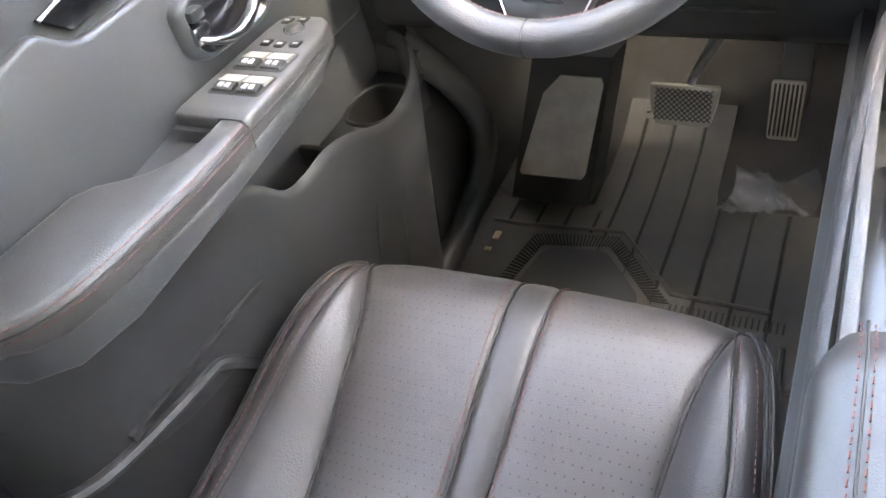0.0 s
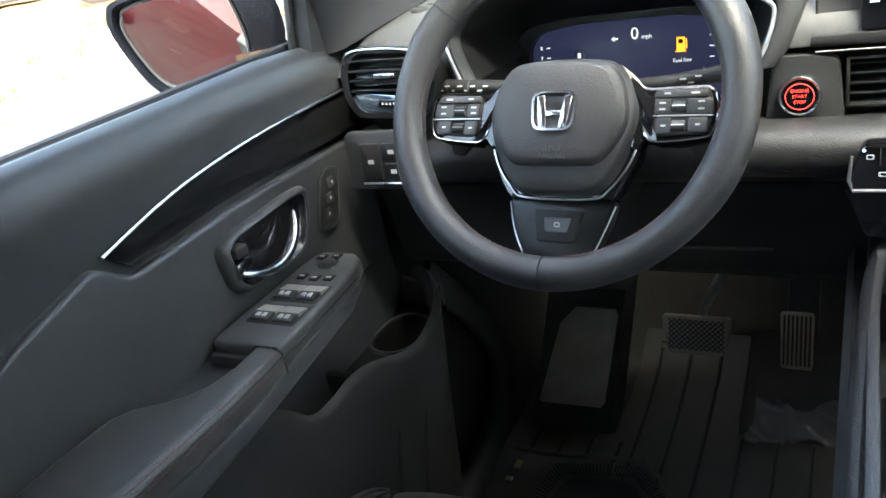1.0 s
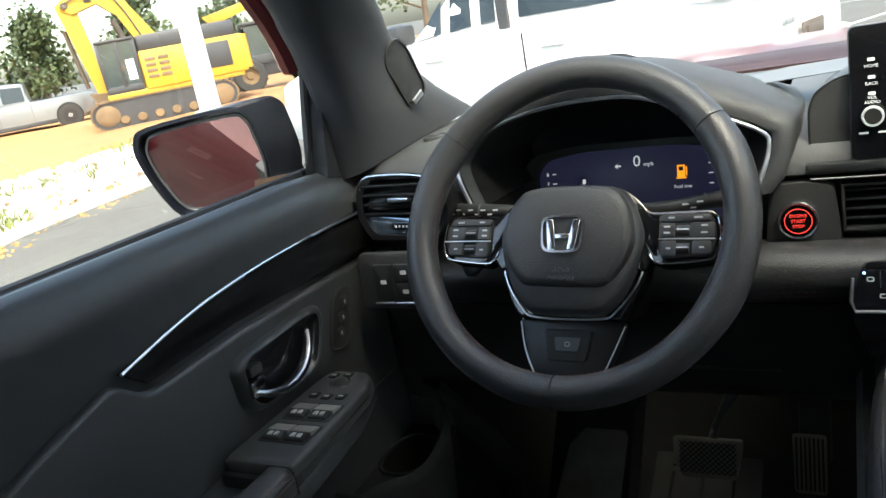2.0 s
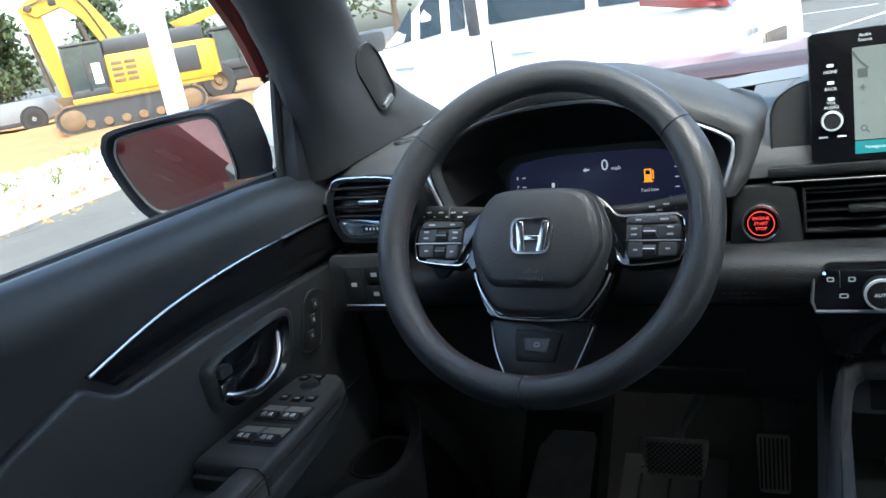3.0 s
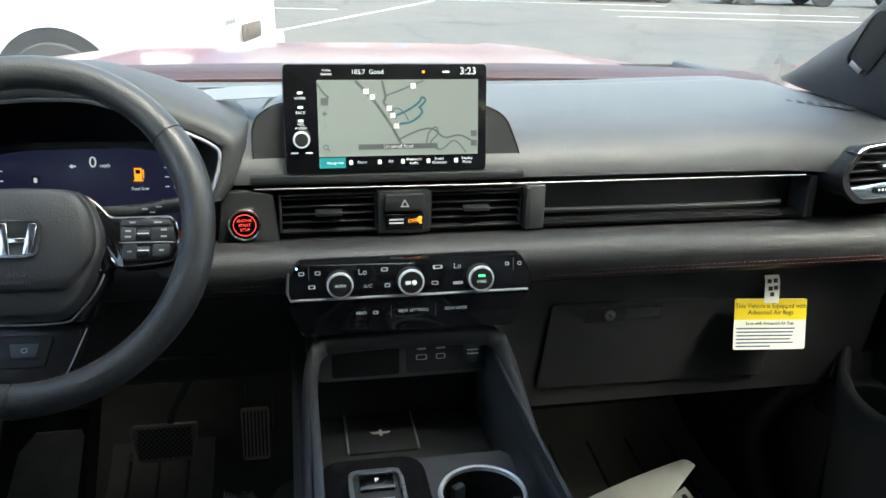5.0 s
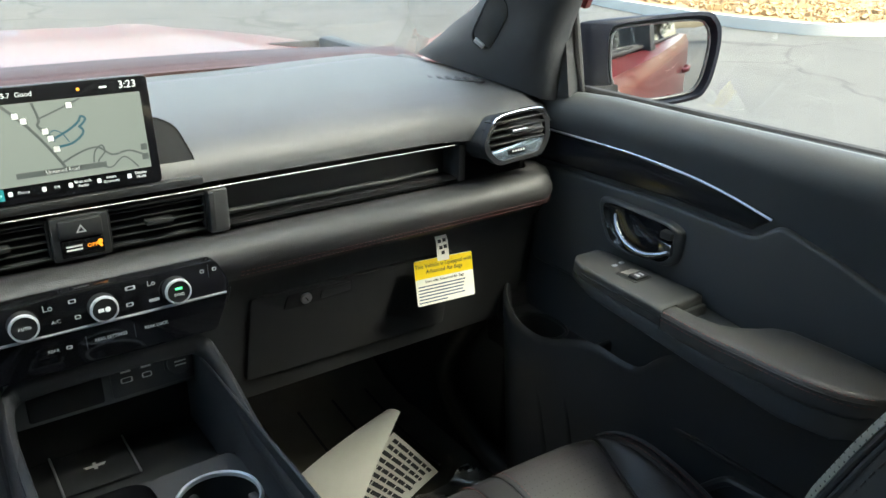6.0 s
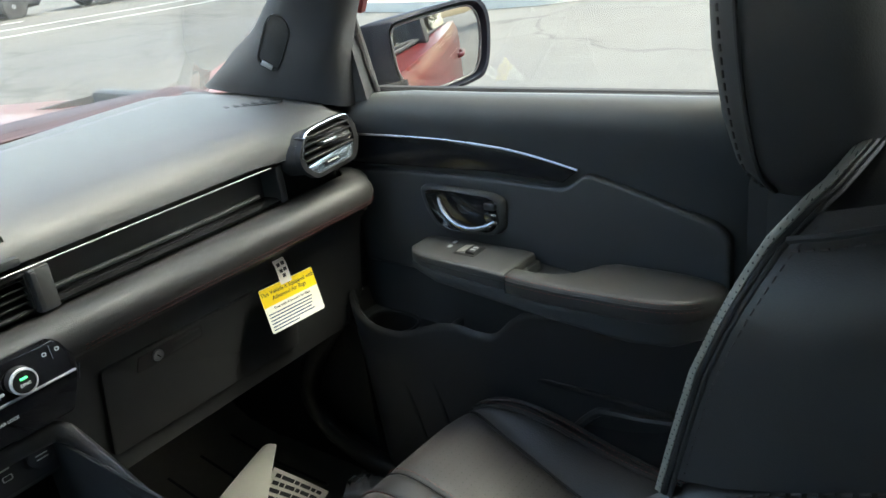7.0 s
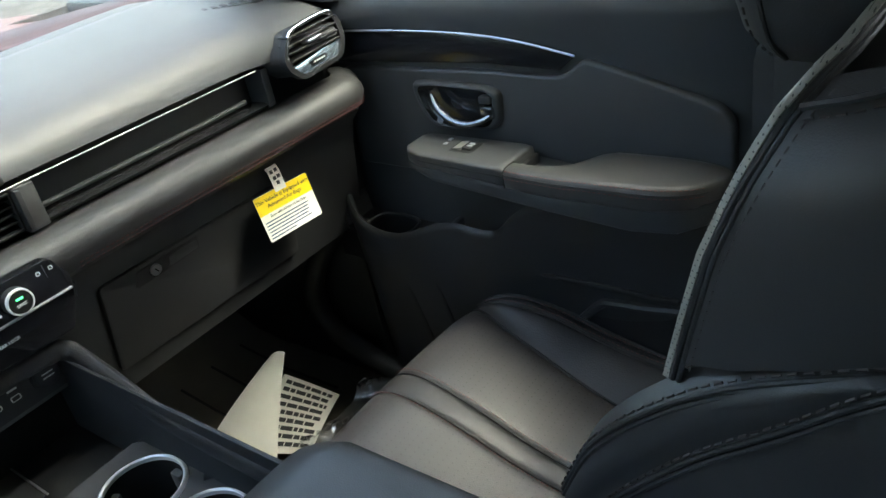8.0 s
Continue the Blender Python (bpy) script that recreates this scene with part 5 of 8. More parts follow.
def floor_mat(sx, name, label):
    """A ribbed rubber mat that follows the floor up to the pedals."""
    mt = thing(name, label, "floor mat", (sx * 0.41, 0.3, 0.0), "floor mats")
    cols = [-0.28 + 0.56 * i / 28 for i in range(29)]
    rows = [-0.02 + 0.66 * i / 33 for i in range(34)]

    def h(x, y):
        e = 0.012 * (smooth(0.255, 0.28, abs(x)) + smooth(0.02, -0.02, y))
        return floor_z(y) + 0.010 + e
    rings = []
    for y in rows:
        rings.append([(sx * 0.41 + x * (0.97 if y > 0.45 else 1.0), y, h(x, y)) for x in cols])
    bm = loft(rings, False)
    if sx < 0:
        cut = [f for f in bm.faces if (f.calc_center_median().y > (0.385 if f.calc_center_median().x < -0.4 else 0.425) and not -0.51 < f.calc_center_median().x < -0.31)]
        bmesh.ops.delete(bm, geom=cut, context="FACES")
    # the passenger sheet takes the brightened rubber, as little light reaches it
    sheet = part("sheet", thicken(bm, 0.006, True), M_RUBBER if sx < 0 else M_RUBBER_LIT, mt, "dark rubber sheet with a raised rim")

    def rib(x0, y0, x1, y1, w=0.0030):
        pts = []
        for k in range(9):
            y = y0 + (y1 - y0) * k / 8
            x = x0 + (x1 - x0) * k / 8
            pts.append((x, y, floor_z(y) + 0.0115))
        part("rib", tube(pts, w, 6), M_DARK, mt)
    if sx < 0:
        for k, x in enumerate((-0.47, -0.415, -0.36)):
            rib(x, 0.60, x - 0.0, 0.16)
            part("stud", disc(0.0045, 0.004, pose(x, 0.615, floor_z(0.615) + 0.010), 10), M_RUBBER, mt)
        for k, x in enumerate((-0.300, -0.245, -0.190)):
            rib(x, 0.405, x, 0.05)
            part("stud", disc(0.0045, 0.004, pose(x, 0.413, 0.010), 10), M_RUBBER, mt)
        for k, x in enumerate((-0.645, -0.595, -0.545, -0.495)):
            rib(x, 0.355, x, 0.305)
            part("stud", disc(0.0045, 0.004, pose(x, 0.365, 0.010), 10), M_RUBBER, mt)
        part("mat_step", tube([(-0.672, 0.300, 0.014), (-0.62, 0.298, 0.014), (-0.44, 0.315, 0.014), (-0.335, 0.19, 0.014), (-0.19, 0.185, 0.014)], 0.004, 8), M_RUBBER, mt)
        heel = [(-0.61, 0.15), (-0.585, 0.275), (-0.445, 0.300), (-0.33, 0.165), (-0.40, 0.05), (-0.56, 0.05)]
        part("heel_pad", plate(heel, 0.004, pose(0, 0, 0.010), 0.002, 0.02), M_RUBBER, mt)
        part("heel_centre", plate(grown(heel, 0.72), 0.003, pose(0, 0, 0.013), 0.001, 0.02), M_BLACK, mt)
        for a, b, n in ((heel[1], heel[2], 22), (heel[2], heel[3], 24), (heel[0], heel[1], 16)):
            for i in range(n):
                t = (i + 0.5) / n
                px, py = a[0] + (b[0] - a[0]) * t, a[1] + (b[1] - a[1]) * t
                qx, qy = -0.485 + (px + 0.485) * 0.80, 0.165 + (py - 0.165) * 0.80
                part("grip_bar", tube([(px, py, 0.015), (qx, qy, 0.015)], 0.0016, 5), M_DARK, mt)
        for i in range(20):
            part("grip_bar", tube([(-0.33 + i * 0.0085, 0.17, 0.012), (-0.33 + i * 0.0085, 0.150, 0.012)], 0.0014, 5), M_DARK, mt)
        tan = mat("tan_mark", (0.42, 0.33, 0.2), 0.6)
        part("mark", plate(rect(-0.006, 0.006, -0.010, 0.010), 0.003, pose(-0.652, 0.262, 0.010), 0.001, 0.002), tan, mt)
        part("mark", plate(rect(-0.006, 0.006, -0.004, 0.004), 0.003, pose(-0.655, 0.225, 0.010), 0.001), tan, mt)
        part("retainer", tube([(-0.165, 0.12, 0.013), (-0.160, 0.05, 0.013), (-0.145, 0.05, 0.013), (-0.140, 0.12, 0.013)], 0.005, 8, 4), M_BLACK, mt)
    else:
        for k in range(6):
            x = 0.20 + k * 0.085
            rib(x, 0.56, x, 0.24 + 0.02 * (k % 2))
        for k in range(18):
            part("grip_bar", tube([(0.50 + k * 0.009, 0.16, 0.012), (0.50 + k * 0.009, 0.02, 0.012)], 0.0018, 5), M_DARK, mt)
        part("mark", merge(plate(rect(-0.004, 0.004, -0.010, 0.010), 0.003, pose(0.665, 0.215, 0.010), 0.001), plate(rect(-0.010, 0.010, -0.004, 0.004), 0.003, pose(0.665, 0.225, 0.0102), 0.001)), M_WHITE, mt)
    return mt


floor_mat(-1, "floor_mat", "black ribbed rubber mat under the pedals")
floor_mat(1, "floor_mat", "black ribbed rubber mat in the passenger footwell")


def crumpled(x0, x1, y0, y1, z, amp, nx, ny, seed, tilt=0.0, sharp=5):
    rnd = random.Random(seed)
    ph = [(rnd.uniform(8, 40), rnd.uniform(8, 40), rnd.uniform(0, 6.3), rnd.uniform(0.3, 1)) for _ in range(7)]
    rings = []
    for j in range(ny):
        row = []
        for i in range(nx):
            x, y = x0 + (x1 - x0) * i / (nx - 1), y0 + (y1 - y0) * j / (ny - 1)
            q = sum(w * (1 - abs(math.sin(a * x + b * y + c))) ** sharp for a, b, c, w in ph) / 2.5
            row.append((x + 0.01 * math.sin(30 * y), y, z + amp * q + tilt * (x - x0)))
        rings.append(row)
    return thicken(loft(rings, False), 0.0005)


M_FILM = glass("clear_film", (0.96, 0.97, 0.98), 0.06, 1.95)
M_FILM.node_tree.nodes["Principled BSDF"].inputs["Transmission Weight"].default_value = 0.95
single("plastic_sheet", crumpled(-0.296, -0.160, 0.40, 0.51, 0.012, 0.060, 90, 70, 4, 0.0, 6), M_FILM, "crumpled glossy clear plastic sheet on the floor below the accelerator", "plastic sheet")

# ---- papers and film on the passenger mat ----
pf = thing("paper_sheets", "loose printed sheets and a folded white page on the mat", "paper", (0.46, 0.2, 0.02))


def sheet_of(a, b, c, d, bow=0.0, n=8):
    a, b, c, d = [Vector(p) for p in (a, b, c, d)]
    rings = []
    for i in range(n + 1):
        u = i / n
        row = []
        for j in range(n + 1):
            v = j / n
            p = a.lerp(b, u).lerp(d.lerp(c, u), v)
            row.append(p + Vector((0, 0, bow * math.sin(math.pi * v) + 0.4 * bow * math.sin(math.pi * u))))
        rings.append(row)
    return thicken(loft(rings, False), 0.0006)


part("folded_page", sheet_of((0.29, 0.34, 0.02), (0.355, 0.16, 0.025), (0.538, 0.272, 0.165), (0.524, 0.296, 0.162), 0.010), M_PAPER, pf, "plain white folded page")
part("printed_page", sheet_of((0.395, 0.265, 0.030), (0.44, 0.155, 0.034), (0.588, 0.212, 0.040), (0.548, 0.312, 0.090), 0.004), M_PAPER, pf, "white page with dark rows of print")
a, b, c, d = [Vector(p) for p in ((0.395, 0.265, 0.0315), (0.44, 0.155, 0.0355), (0.588, 0.212, 0.0415), (0.548, 0.312, 0.0915))]
for r in range(9):
    v0, v1 = 0.08 + r * 0.10, 0.08 + r * 0.10 + 0.055
    u = 0.10
    rr = random.Random(r)
    while u < 0.88:
        w = rr.uniform(0.06, 0.22)
        u1 = min(0.92, u + w)
        q = [a.lerp(b, s).lerp(d.lerp(c, s), t) + Vector((0, 0, 0.0012 + 0.004 * math.sin(math.pi * t) + 0.0016 * math.sin(math.pi * s))) for s, t in ((u, v0), (u1, v0), (u1, v1), (u, v1))]
        bm = bmesh.new()
        bm.faces.new([bm.verts.new(p) for p in q])
        part("print_bar", thicken(bm, 0.0003), M_INK, pf, flat=True)
        u = u1 + 0.02
single("plastic_bag", crumpled(0.38, 0.70, 0.10, 0.185, 0.015, 0.055, 34, 14, 9, 0.06), M_FILM, "crumpled clear plastic bag under the printed sheets", "plastic bag")

# ---- hanging card ----
tag = thing("hang_tag", "yellow and white warning card hanging from the glovebox", "tag", (0.49, 0.07, 0.48))
tm = face(0.4975, 0.078, 0.523, 16) @ pose(0, 0, 0, 0, 0, -3)
cd = part("card", plate(rounded(rect(-0.054, 0.054, -0.024, 0.046), 0.003, 2), 0.0008, tm, 0), M_PAPER, tag, "white card")
part("yellow_head", plate(rect(-0.054, 0.054, 0.017, 0.0455), 0.0003, tm @ pose(0, 0, 0.0008), 0), M_YELLOW, cd)
letters("This Vehicle is Equipped with\nAdvanced Air Bags", 0.0090, tm @ pose(0, 0.0315, 0.0013), M_INK, cd)
letters("Even with Advanced Air Bags", 0.0062, tm @ pose(0, 0.012, 0.0011), M_INK, cd)
rnd = random.Random(5)
for k in range(6):
    part("text_bar", plate(rect(-0.050, 0.050 - rnd.uniform(0, 0.02) - 0.03 * (k == 5), -0.0009, 0.0009), 0.0003, tm @ pose(0, 0.005 - k * 0.0049, 0.0008), 0), mat("blue_ink", (0.05, 0.08, 0.16), 0.6), cd)
part("strap", thicken(loft([[tm @ Vector((x, y, z)) for x in (-0.011, 0.011)] for y, z in ((0.040, 0.0015), (0.07, 0.002), (0.085, -0.004))], False), 0.0006), M_PAPER, tag, "white paper strap")
for i, (x, y) in enumerate(((-0.005, 0.070), (0.004, 0.071), (-0.003, 0.060), (0.005, 0.061), (0.0, 0.052))):
    part("strap_print", plate(rect(-0.003, 0.003, -0.0028, 0.0028), 0.0004, tm @ pose(x, y, 0.0020), 0), M_INK, tag)


# ---- doors ----
def swept(stations, r=0.008, seg=4):
    """A bar along y with a rounded box section; stations are (y, x0, x1, z0, z1)."""
    rings = []
    for y, x0, x1, z0, z1 in stations:
        k = min(r, (x1 - x0) * 0.45, (z1 - z0) * 0.45)
        rings.append([(p[0], y, p[1]) for p in rounded(rect(x0, x1, z0, z1), k, seg)])
    return loft(rings)


def rounded_ends(stations, cut=0.006):
    """Draws the first and last section in, so that the ends are not sharp."""
    (ya, a0, a1, a2, a3), (yb, b0, b1, b2, b3) = stations[0], stations[-1]
    e = 0.35 * cut
    s = 1 if ya > yb else -1
    return [(ya + s * cut, a0 + cut, a1 - cut, a2 + cut, a3 - cut), (ya + s * e, a0 + e, a1 - e, a2 + e, a3 - e)] + list(stations) + \
        [(yb - s * e, b0 + e, b1 - e, b2 + e, b3 - e), (yb - s * cut, b0 + cut, b1 - cut, b2 + cut, b3 - cut)]


def door(name, label, controls):
    """A door's inside, built for the passenger side; x grows outwards."""
    dr = thing(name, label, "car door", (0.72, -0.2, 0.05), kind="structure")
    prof = [(0.770, 0.794), (0.762, 0.801), (0.750, 0.802), (0.738, 0.797), (0.729, 0.787), (0.723, 0.772), (0.722, 0.755), (0.725, 0.735), (0.730, 0.70), (0.730, 0.62), (0.730, 0.55), (0.722, 0.45), (0.712, 0.30), (0.705, 0.06)]
    rings = []
    for y in (0.165, 0.12, 0.0, -0.15, -0.30, -0.45, -0.53, -0.555):
        o = 0.03 * smooth(-0.50, -0.56, y) + 0.012 * smooth(0.05, 0.17, y)
        rings.append([(x + o, y, z + 0.006 * smooth(0, -0.5, y) * (z > 0.7) - 0.012 * smooth(0.0, 0.17, y) * (z > 0.75)) for x, z in prof])
    part("inner_panel", thicken(loft(rings, False), 0.006), M_DOOR, dr, "dark soft door lining", angle=60)
    part("door_core", rbox(0.745, 0.80, -0.56, 0.165, 0.05, 0.775, 0.005), M_BLACK, dr)
    part("sash_seal", tube([(0.772, 0.15, 0.782), (0.772, -0.2, 0.797), (0.772, -0.56, 0.803)], 0.005, 8, 4), M_DARK, dr)
    part("rear_seal", tube([(0.742, -0.566, 0.06), (0.742, -0.566, 0.40), (0.752, -0.568, 0.70), (0.760, -0.570, 0.80)], 0.010, 8, 4), M_DARK, dr, "black rubber door seal")
    side = Matrix(((0, 0, -1, 0), (-1, 0, 0, 0), (0, 1, 0, 0), (0, 0, 0, 1)))

    def wall(x):
        return Matrix.Translation((x, 0, 0)) @ side
    # glossy strip with chrome line; local x is -y
    tr = [(-0.135, 0.734), (0.05, 0.736), (0.165, 0.731), (0.235, 0.722), (0.305, 0.707), (0.278, 0.685), (0.15, 0.690), (0.0, 0.685), (-0.135, 0.680)]
    part("gloss_strip", plate(tr, 0.010, wall(0.7335), 0.003), M_STRIP, dr, "glossy black strip")
    part("chrome_line", tube([(0.7215, 0.140, 0.733), (0.7205, -0.05, 0.737), (0.7205, -0.165, 0.732), (0.7205, -0.235, 0.723), (0.7210, -0.306, 0.708)], 0.0019, 8, 5), M_SATIN, dr, "thin chrome line")
    # raised soft insert
    ins = [(-0.130, 0.672), (0.0, 0.677), (0.15, 0.681), (0.283, 0.677), (0.318, 0.704), (0.40, 0.683), (0.500, 0.651), (0.517, 0.632), (0.519, 0.50), (-0.130, 0.50)]
    part("soft_insert", plate(rounded(ins, 0.012, 3), 0.014, wall(0.7345), 0.006, seg=2), M_DOOR, dr, "padded insert with rounded corner")
    # handle in its bowl
    hr = rounded([(0.024, 0.657), (0.060, 0.661), (0.160, 0.658), (0.180, 0.650), (0.176, 0.606), (0.160, 0.593), (0.080, 0.588), (0.052, 0.594), (0.034, 0.622)], 0.014, 4)
    hc = (0.105, 0.626)
    bowl = [[wall(x) @ Vector((*p, 0)) for p in grown(hr, k, hc)] for k, x in ((0.90, 0.7100), (0.86, 0.7125), (0.80, 0.7165), (0.62, 0.7188), (0.2, 0.7192))]
    hd = part("handle_bowl", loft(bowl, True, False), M_STRIP, dr, "dark handle recess")
    rimr = [[wall(x) @ Vector((*p, 0)) for p in grown(hr, k, hc)] for k, x in ((0.89, 0.7130), (0.90, 0.7095), (0.94, 0.7085), (1.0, 0.7100), (1.05, 0.7150), (1.07, 0.7220))]
    part("bowl_rim", loft(rimr, True, False), M_DOOR, hd, "soft raised rim", angle=70)
    lev = catmull([(0.709, -0.062, 0.643), (0.704, -0.074, 0.624), (0.700, -0.098, 0.609), (0.699, -0.128, 0.604), (0.702, -0.155, 0.611), (0.708, -0.170, 0.620)], 5)
    part("lever", tube(lev, [0.0022 + 0.0058 * math.sin(math.pi * (0.05 + 0.85 * i / (len(lev) - 1))) for i in range(len(lev))], 12, 0, flatten=0.75), M_LEVER, hd, "curved chrome lever")
    web = [(0.085, 0.650), (0.100, 0.634), (0.128, 0.618), (0.160, 0.620), (0.166, 0.636), (0.150, 0.640), (0.120, 0.640), (0.100, 0.652)]
    part("lever_web", plate(rounded(web, 0.006, 3), 0.006, wall(0.7150), 0.002), M_STRIP, hd, "glossy black inner side of the lever")
    part("lever_root", rbox(0.703, 0.716, -0.174, -0.150, 0.612, 0.632, 0.004), M_LEVER, hd)
    part("lock_tab", rbox(0.702, 0.716, -0.172, -0.152, 0.636, 0.648, 0.003), M_BLACK, hd)
    # armrest: body, switch slab in front, leather pad behind, pull recess between them
    body = [(-0.050, 0.640, 0.732, 0.548, 0.566), (-0.10, 0.630, 0.732, 0.536, 0.560), (-0.23, 0.622, 0.732, 0.528, 0.556), (-0.30, 0.620, 0.732, 0.522, 0.548), (-0.42, 0.619, 0.732, 0.514, 0.556), (-0.475, 0.630, 0.732, 0.514, 0.556), (-0.505, 0.652, 0.732, 0.520, 0.556), (-0.519, 0.690, 0.732, 0.526, 0.556)]
    part("armrest_body", swept(body, 0.010), M_DOOR, dr, "armrest body", angle=50)
    pst = [(-0.2375, 0.6185, 0.6530, 0.548, 0.5800), (-0.270, 0.6165, 0.6520, 0.546, 0.5800), (-0.300, 0.6155, 0.6580, 0.546, 0.5798), (-0.322, 0.6150, 0.6720, 0.546, 0.5797), (-0.336, 0.6150, 0.6900, 0.546, 0.5800), (-0.348, 0.6150, 0.7080, 0.546, 0.5805), (-0.365, 0.6150, 0.7180, 0.546, 0.5810),
           (-0.420, 0.6160, 0.7200, 0.546, 0.5815), (-0.455, 0.6200, 0.7200, 0.546, 0.5815), (-0.478, 0.6280, 0.7200, 0.546, 0.5805), (-0.495, 0.6400, 0.7190, 0.547, 0.5790), (-0.508, 0.6560, 0.7180, 0.548, 0.5770), (-0.516, 0.6760, 0.7160, 0.550, 0.5740)]
    part("arm_pad", swept(rounded_ends(pst, 0.004), 0.013, 5), M_ARMPAD, dr, "leather arm pad with red stitching", angle=70)
    edge = [(y, x0, z1) for y, x0, x1, z0, z1 in pst[:-1]]
    for dx, dz in ((0.0030, -0.0028), (-0.0006, -0.0125)):
        part("pad_stitching", stitches(catmull([(x + dx, y, z + dz) for y, x, z in edge], 3), 0.0042, 0.003, 0.0006), M_STITCH, dr, "red thread")
    part("pad_seam", tube(catmull([(x + 0.0004, y, z - 0.0085) for y, x, z in edge], 3), 0.0009, 6), M_DARK, dr)
    part("pad_joint", tube([(0.6185, -0.2368, 0.552), (0.6182, -0.2368, 0.574), (0.623, -0.2368, 0.5803), (0.648, -0.2368, 0.5803), (0.6535, -0.2368, 0.574)], 0.0010, 6), M_DARK, dr)
    slab = [(-0.042, 0.652, 0.700, 0.562, 0.5800), (-0.052, 0.640, 0.706, 0.560, 0.5805), (-0.075, 0.632, 0.708, 0.558, 0.5805), (-0.14, 0.626, 0.708, 0.556, 0.5805), (-0.222, 0.6205, 0.708, 0.554, 0.5805), (-0.2345, 0.6195, 0.706, 0.554, 0.5800)]
    pn = part("switch_panel", swept(rounded_ends(slab, 0.003), 0.006, 4), M_SWPANEL, dr, "dark soft switch panel", angle=60)
    part("panel_seam", tube([(0.6525, -0.048, 0.5690), (0.6392, -0.056, 0.5690), (0.6312, -0.08, 0.5690), (0.6252, -0.14, 0.5690), (0.6190, -0.2345, 0.5690)], 0.0008, 6), M_DARK, dr)
    part("pull_step", rbox(0.6560, 0.7060, -0.2440, -0.2350, 0.534, 0.568, 0.002), M_SWPANEL, dr, "stepped end of the switch panel")
    part("pull_floor", rbox(0.6540, 0.7240, -0.345, -0.236, 0.528, 0.532, 0.001), M_HARD, dr)
    ztop = 0.5805
    if controls == "full":
        for y, x in ((-0.136, 0.664), (-0.180, 0.662)):
            part("switch_well", plate(rounded(rect(-0.030, 0.030, -0.019, 0.017), 0.003, 2), 0.0006, pose(x, y, ztop), 0), M_DARK, pn)
            for dx in (-0.0145, 0.0145):
                part("window_switch", loft([[(x + dx + e * 0.0128, y + v, ztop + h) for v, h in ((-0.002, 0.0), (-0.002, 0.0045), (0.013, 0.0022), (0.0145, 0.0))] for e in (-1, 1)]), M_SWITCH, pn, "pale glossy window switch")
                part("switch_face", loft([[(x + dx + e * 0.0118, y + v, ztop + h) for v, h in ((-0.016, 0.0), (-0.015, 0.0030), (-0.0035, 0.0050), (-0.0025, 0.0))] for e in (-1, 1)]), M_BLACK, pn)
                for ddx in (-0.004, 0.004):
                    part("switch_mark", rbox(x + dx + ddx - 0.0024, x + dx + ddx + 0.0024, y - 0.0125, y - 0.0060, ztop + 0.0036, ztop + 0.0052, 0), M_MARK, pn)
        part("mirror_knob", lathe([(0.0001, 0.006), (0.0065, 0.006), (0.0085, 0.0045), (0.0100, 0)], pose(0.671, -0.072, ztop), 20), M_BLACK, pn)
        part("knob_ring", lathe([(0.0104, 0.0), (0.0104, 0.0022), (0.0118, 0.0022), (0.0122, 0.0)], pose(0.671, -0.072, ztop), 20), M_SATIN, pn)
        for x, y in ((0.686, -0.102), (0.668, -0.104), (0.650, -0.102), (0.690, -0.055), (0.672, -0.052)):
            part("small_switch", rbox(x - 0.0055, x + 0.0055, y - 0.006, y + 0.006, ztop - 0.001, ztop + 0.002, 0.001), M_DARK, pn)
            part("switch_mark", rbox(x - 0.003, x + 0.003, y - 0.0022, y + 0.0010, ztop + 0.002, ztop + 0.0024, 0), M_MARK, pn)
        mem = rounded([(-0.052, 0.652), (-0.030, 0.660), (-0.010, 0.653), (0.014, 0.596), (0.0, 0.588), (-0.026, 0.588)], 0.010, 3)
        mk = part("memory_panel", plate(mem, 0.006, wall(0.7215), 0.002), M_BLACK, dr, "upright panel with three memory buttons")
        part("memory_rim", tube([wall(0.7165) @ Vector((*p, 0)) for p in mem], 0.0012, 6, 0, True), M_SWPANEL, mk)
        for k in range(3):
            part("memory_button", plate(rounded(rect(-0.006, 0.006, -0.006, 0.006), 0.002, 2), 0.003, wall(0.7157) @ pose(-0.027 + k * 0.010, 0.642 - k * 0.017, 0), 0.001), M_KEY2, mk)
            part("button_mark", plate(rect(-0.0015, 0.0015, -0.002, 0.002), 0.0034, wall(0.7157) @ pose(-0.027 + k * 0.010, 0.642 - k * 0.017, 0), 0), M_MARK, mk)
    else:
        part("switch_well", plate(rounded(rect(-0.018, 0.018, -0.022, 0.017), 0.003, 2), 0.0006, pose(0.672, -0.138, ztop), 0), M_DARK, pn)
        part("window_switch", loft([[(0.672 + e * 0.0125, -0.138 + v, ztop + h) for v, h in ((-0.002, 0.0), (-0.002, 0.0045), (0.013, 0.0022), (0.0145, 0.0))] for e in (-1, 1)]), M_SWITCH, pn, "pale glossy window switch")
        part("switch_face", loft([[(0.672 + e * 0.0118, -0.138 + v, ztop + h) for v, h in ((-0.019, 0.0), (-0.018, 0.0030), (-0.0035, 0.0050), (-0.0025, 0.0))] for e in (-1, 1)]), M_BLACK, pn)
        for dx in (-0.004, 0.004):
            part("switch_mark", rbox(0.672 + dx - 0.0024, 0.672 + dx + 0.0024, -0.154, -0.146, ztop + 0.0036, ztop + 0.0052, 0), M_MARK, pn)
        for y, x in ((-0.100, 0.690), (-0.102, 0.674)):
            part("switch_mark", rbox(x - 0.004, x + 0.004, y - 0.003, y + 0.003, ztop, ztop + 0.0014, 0.0004), M_MARK, pn)
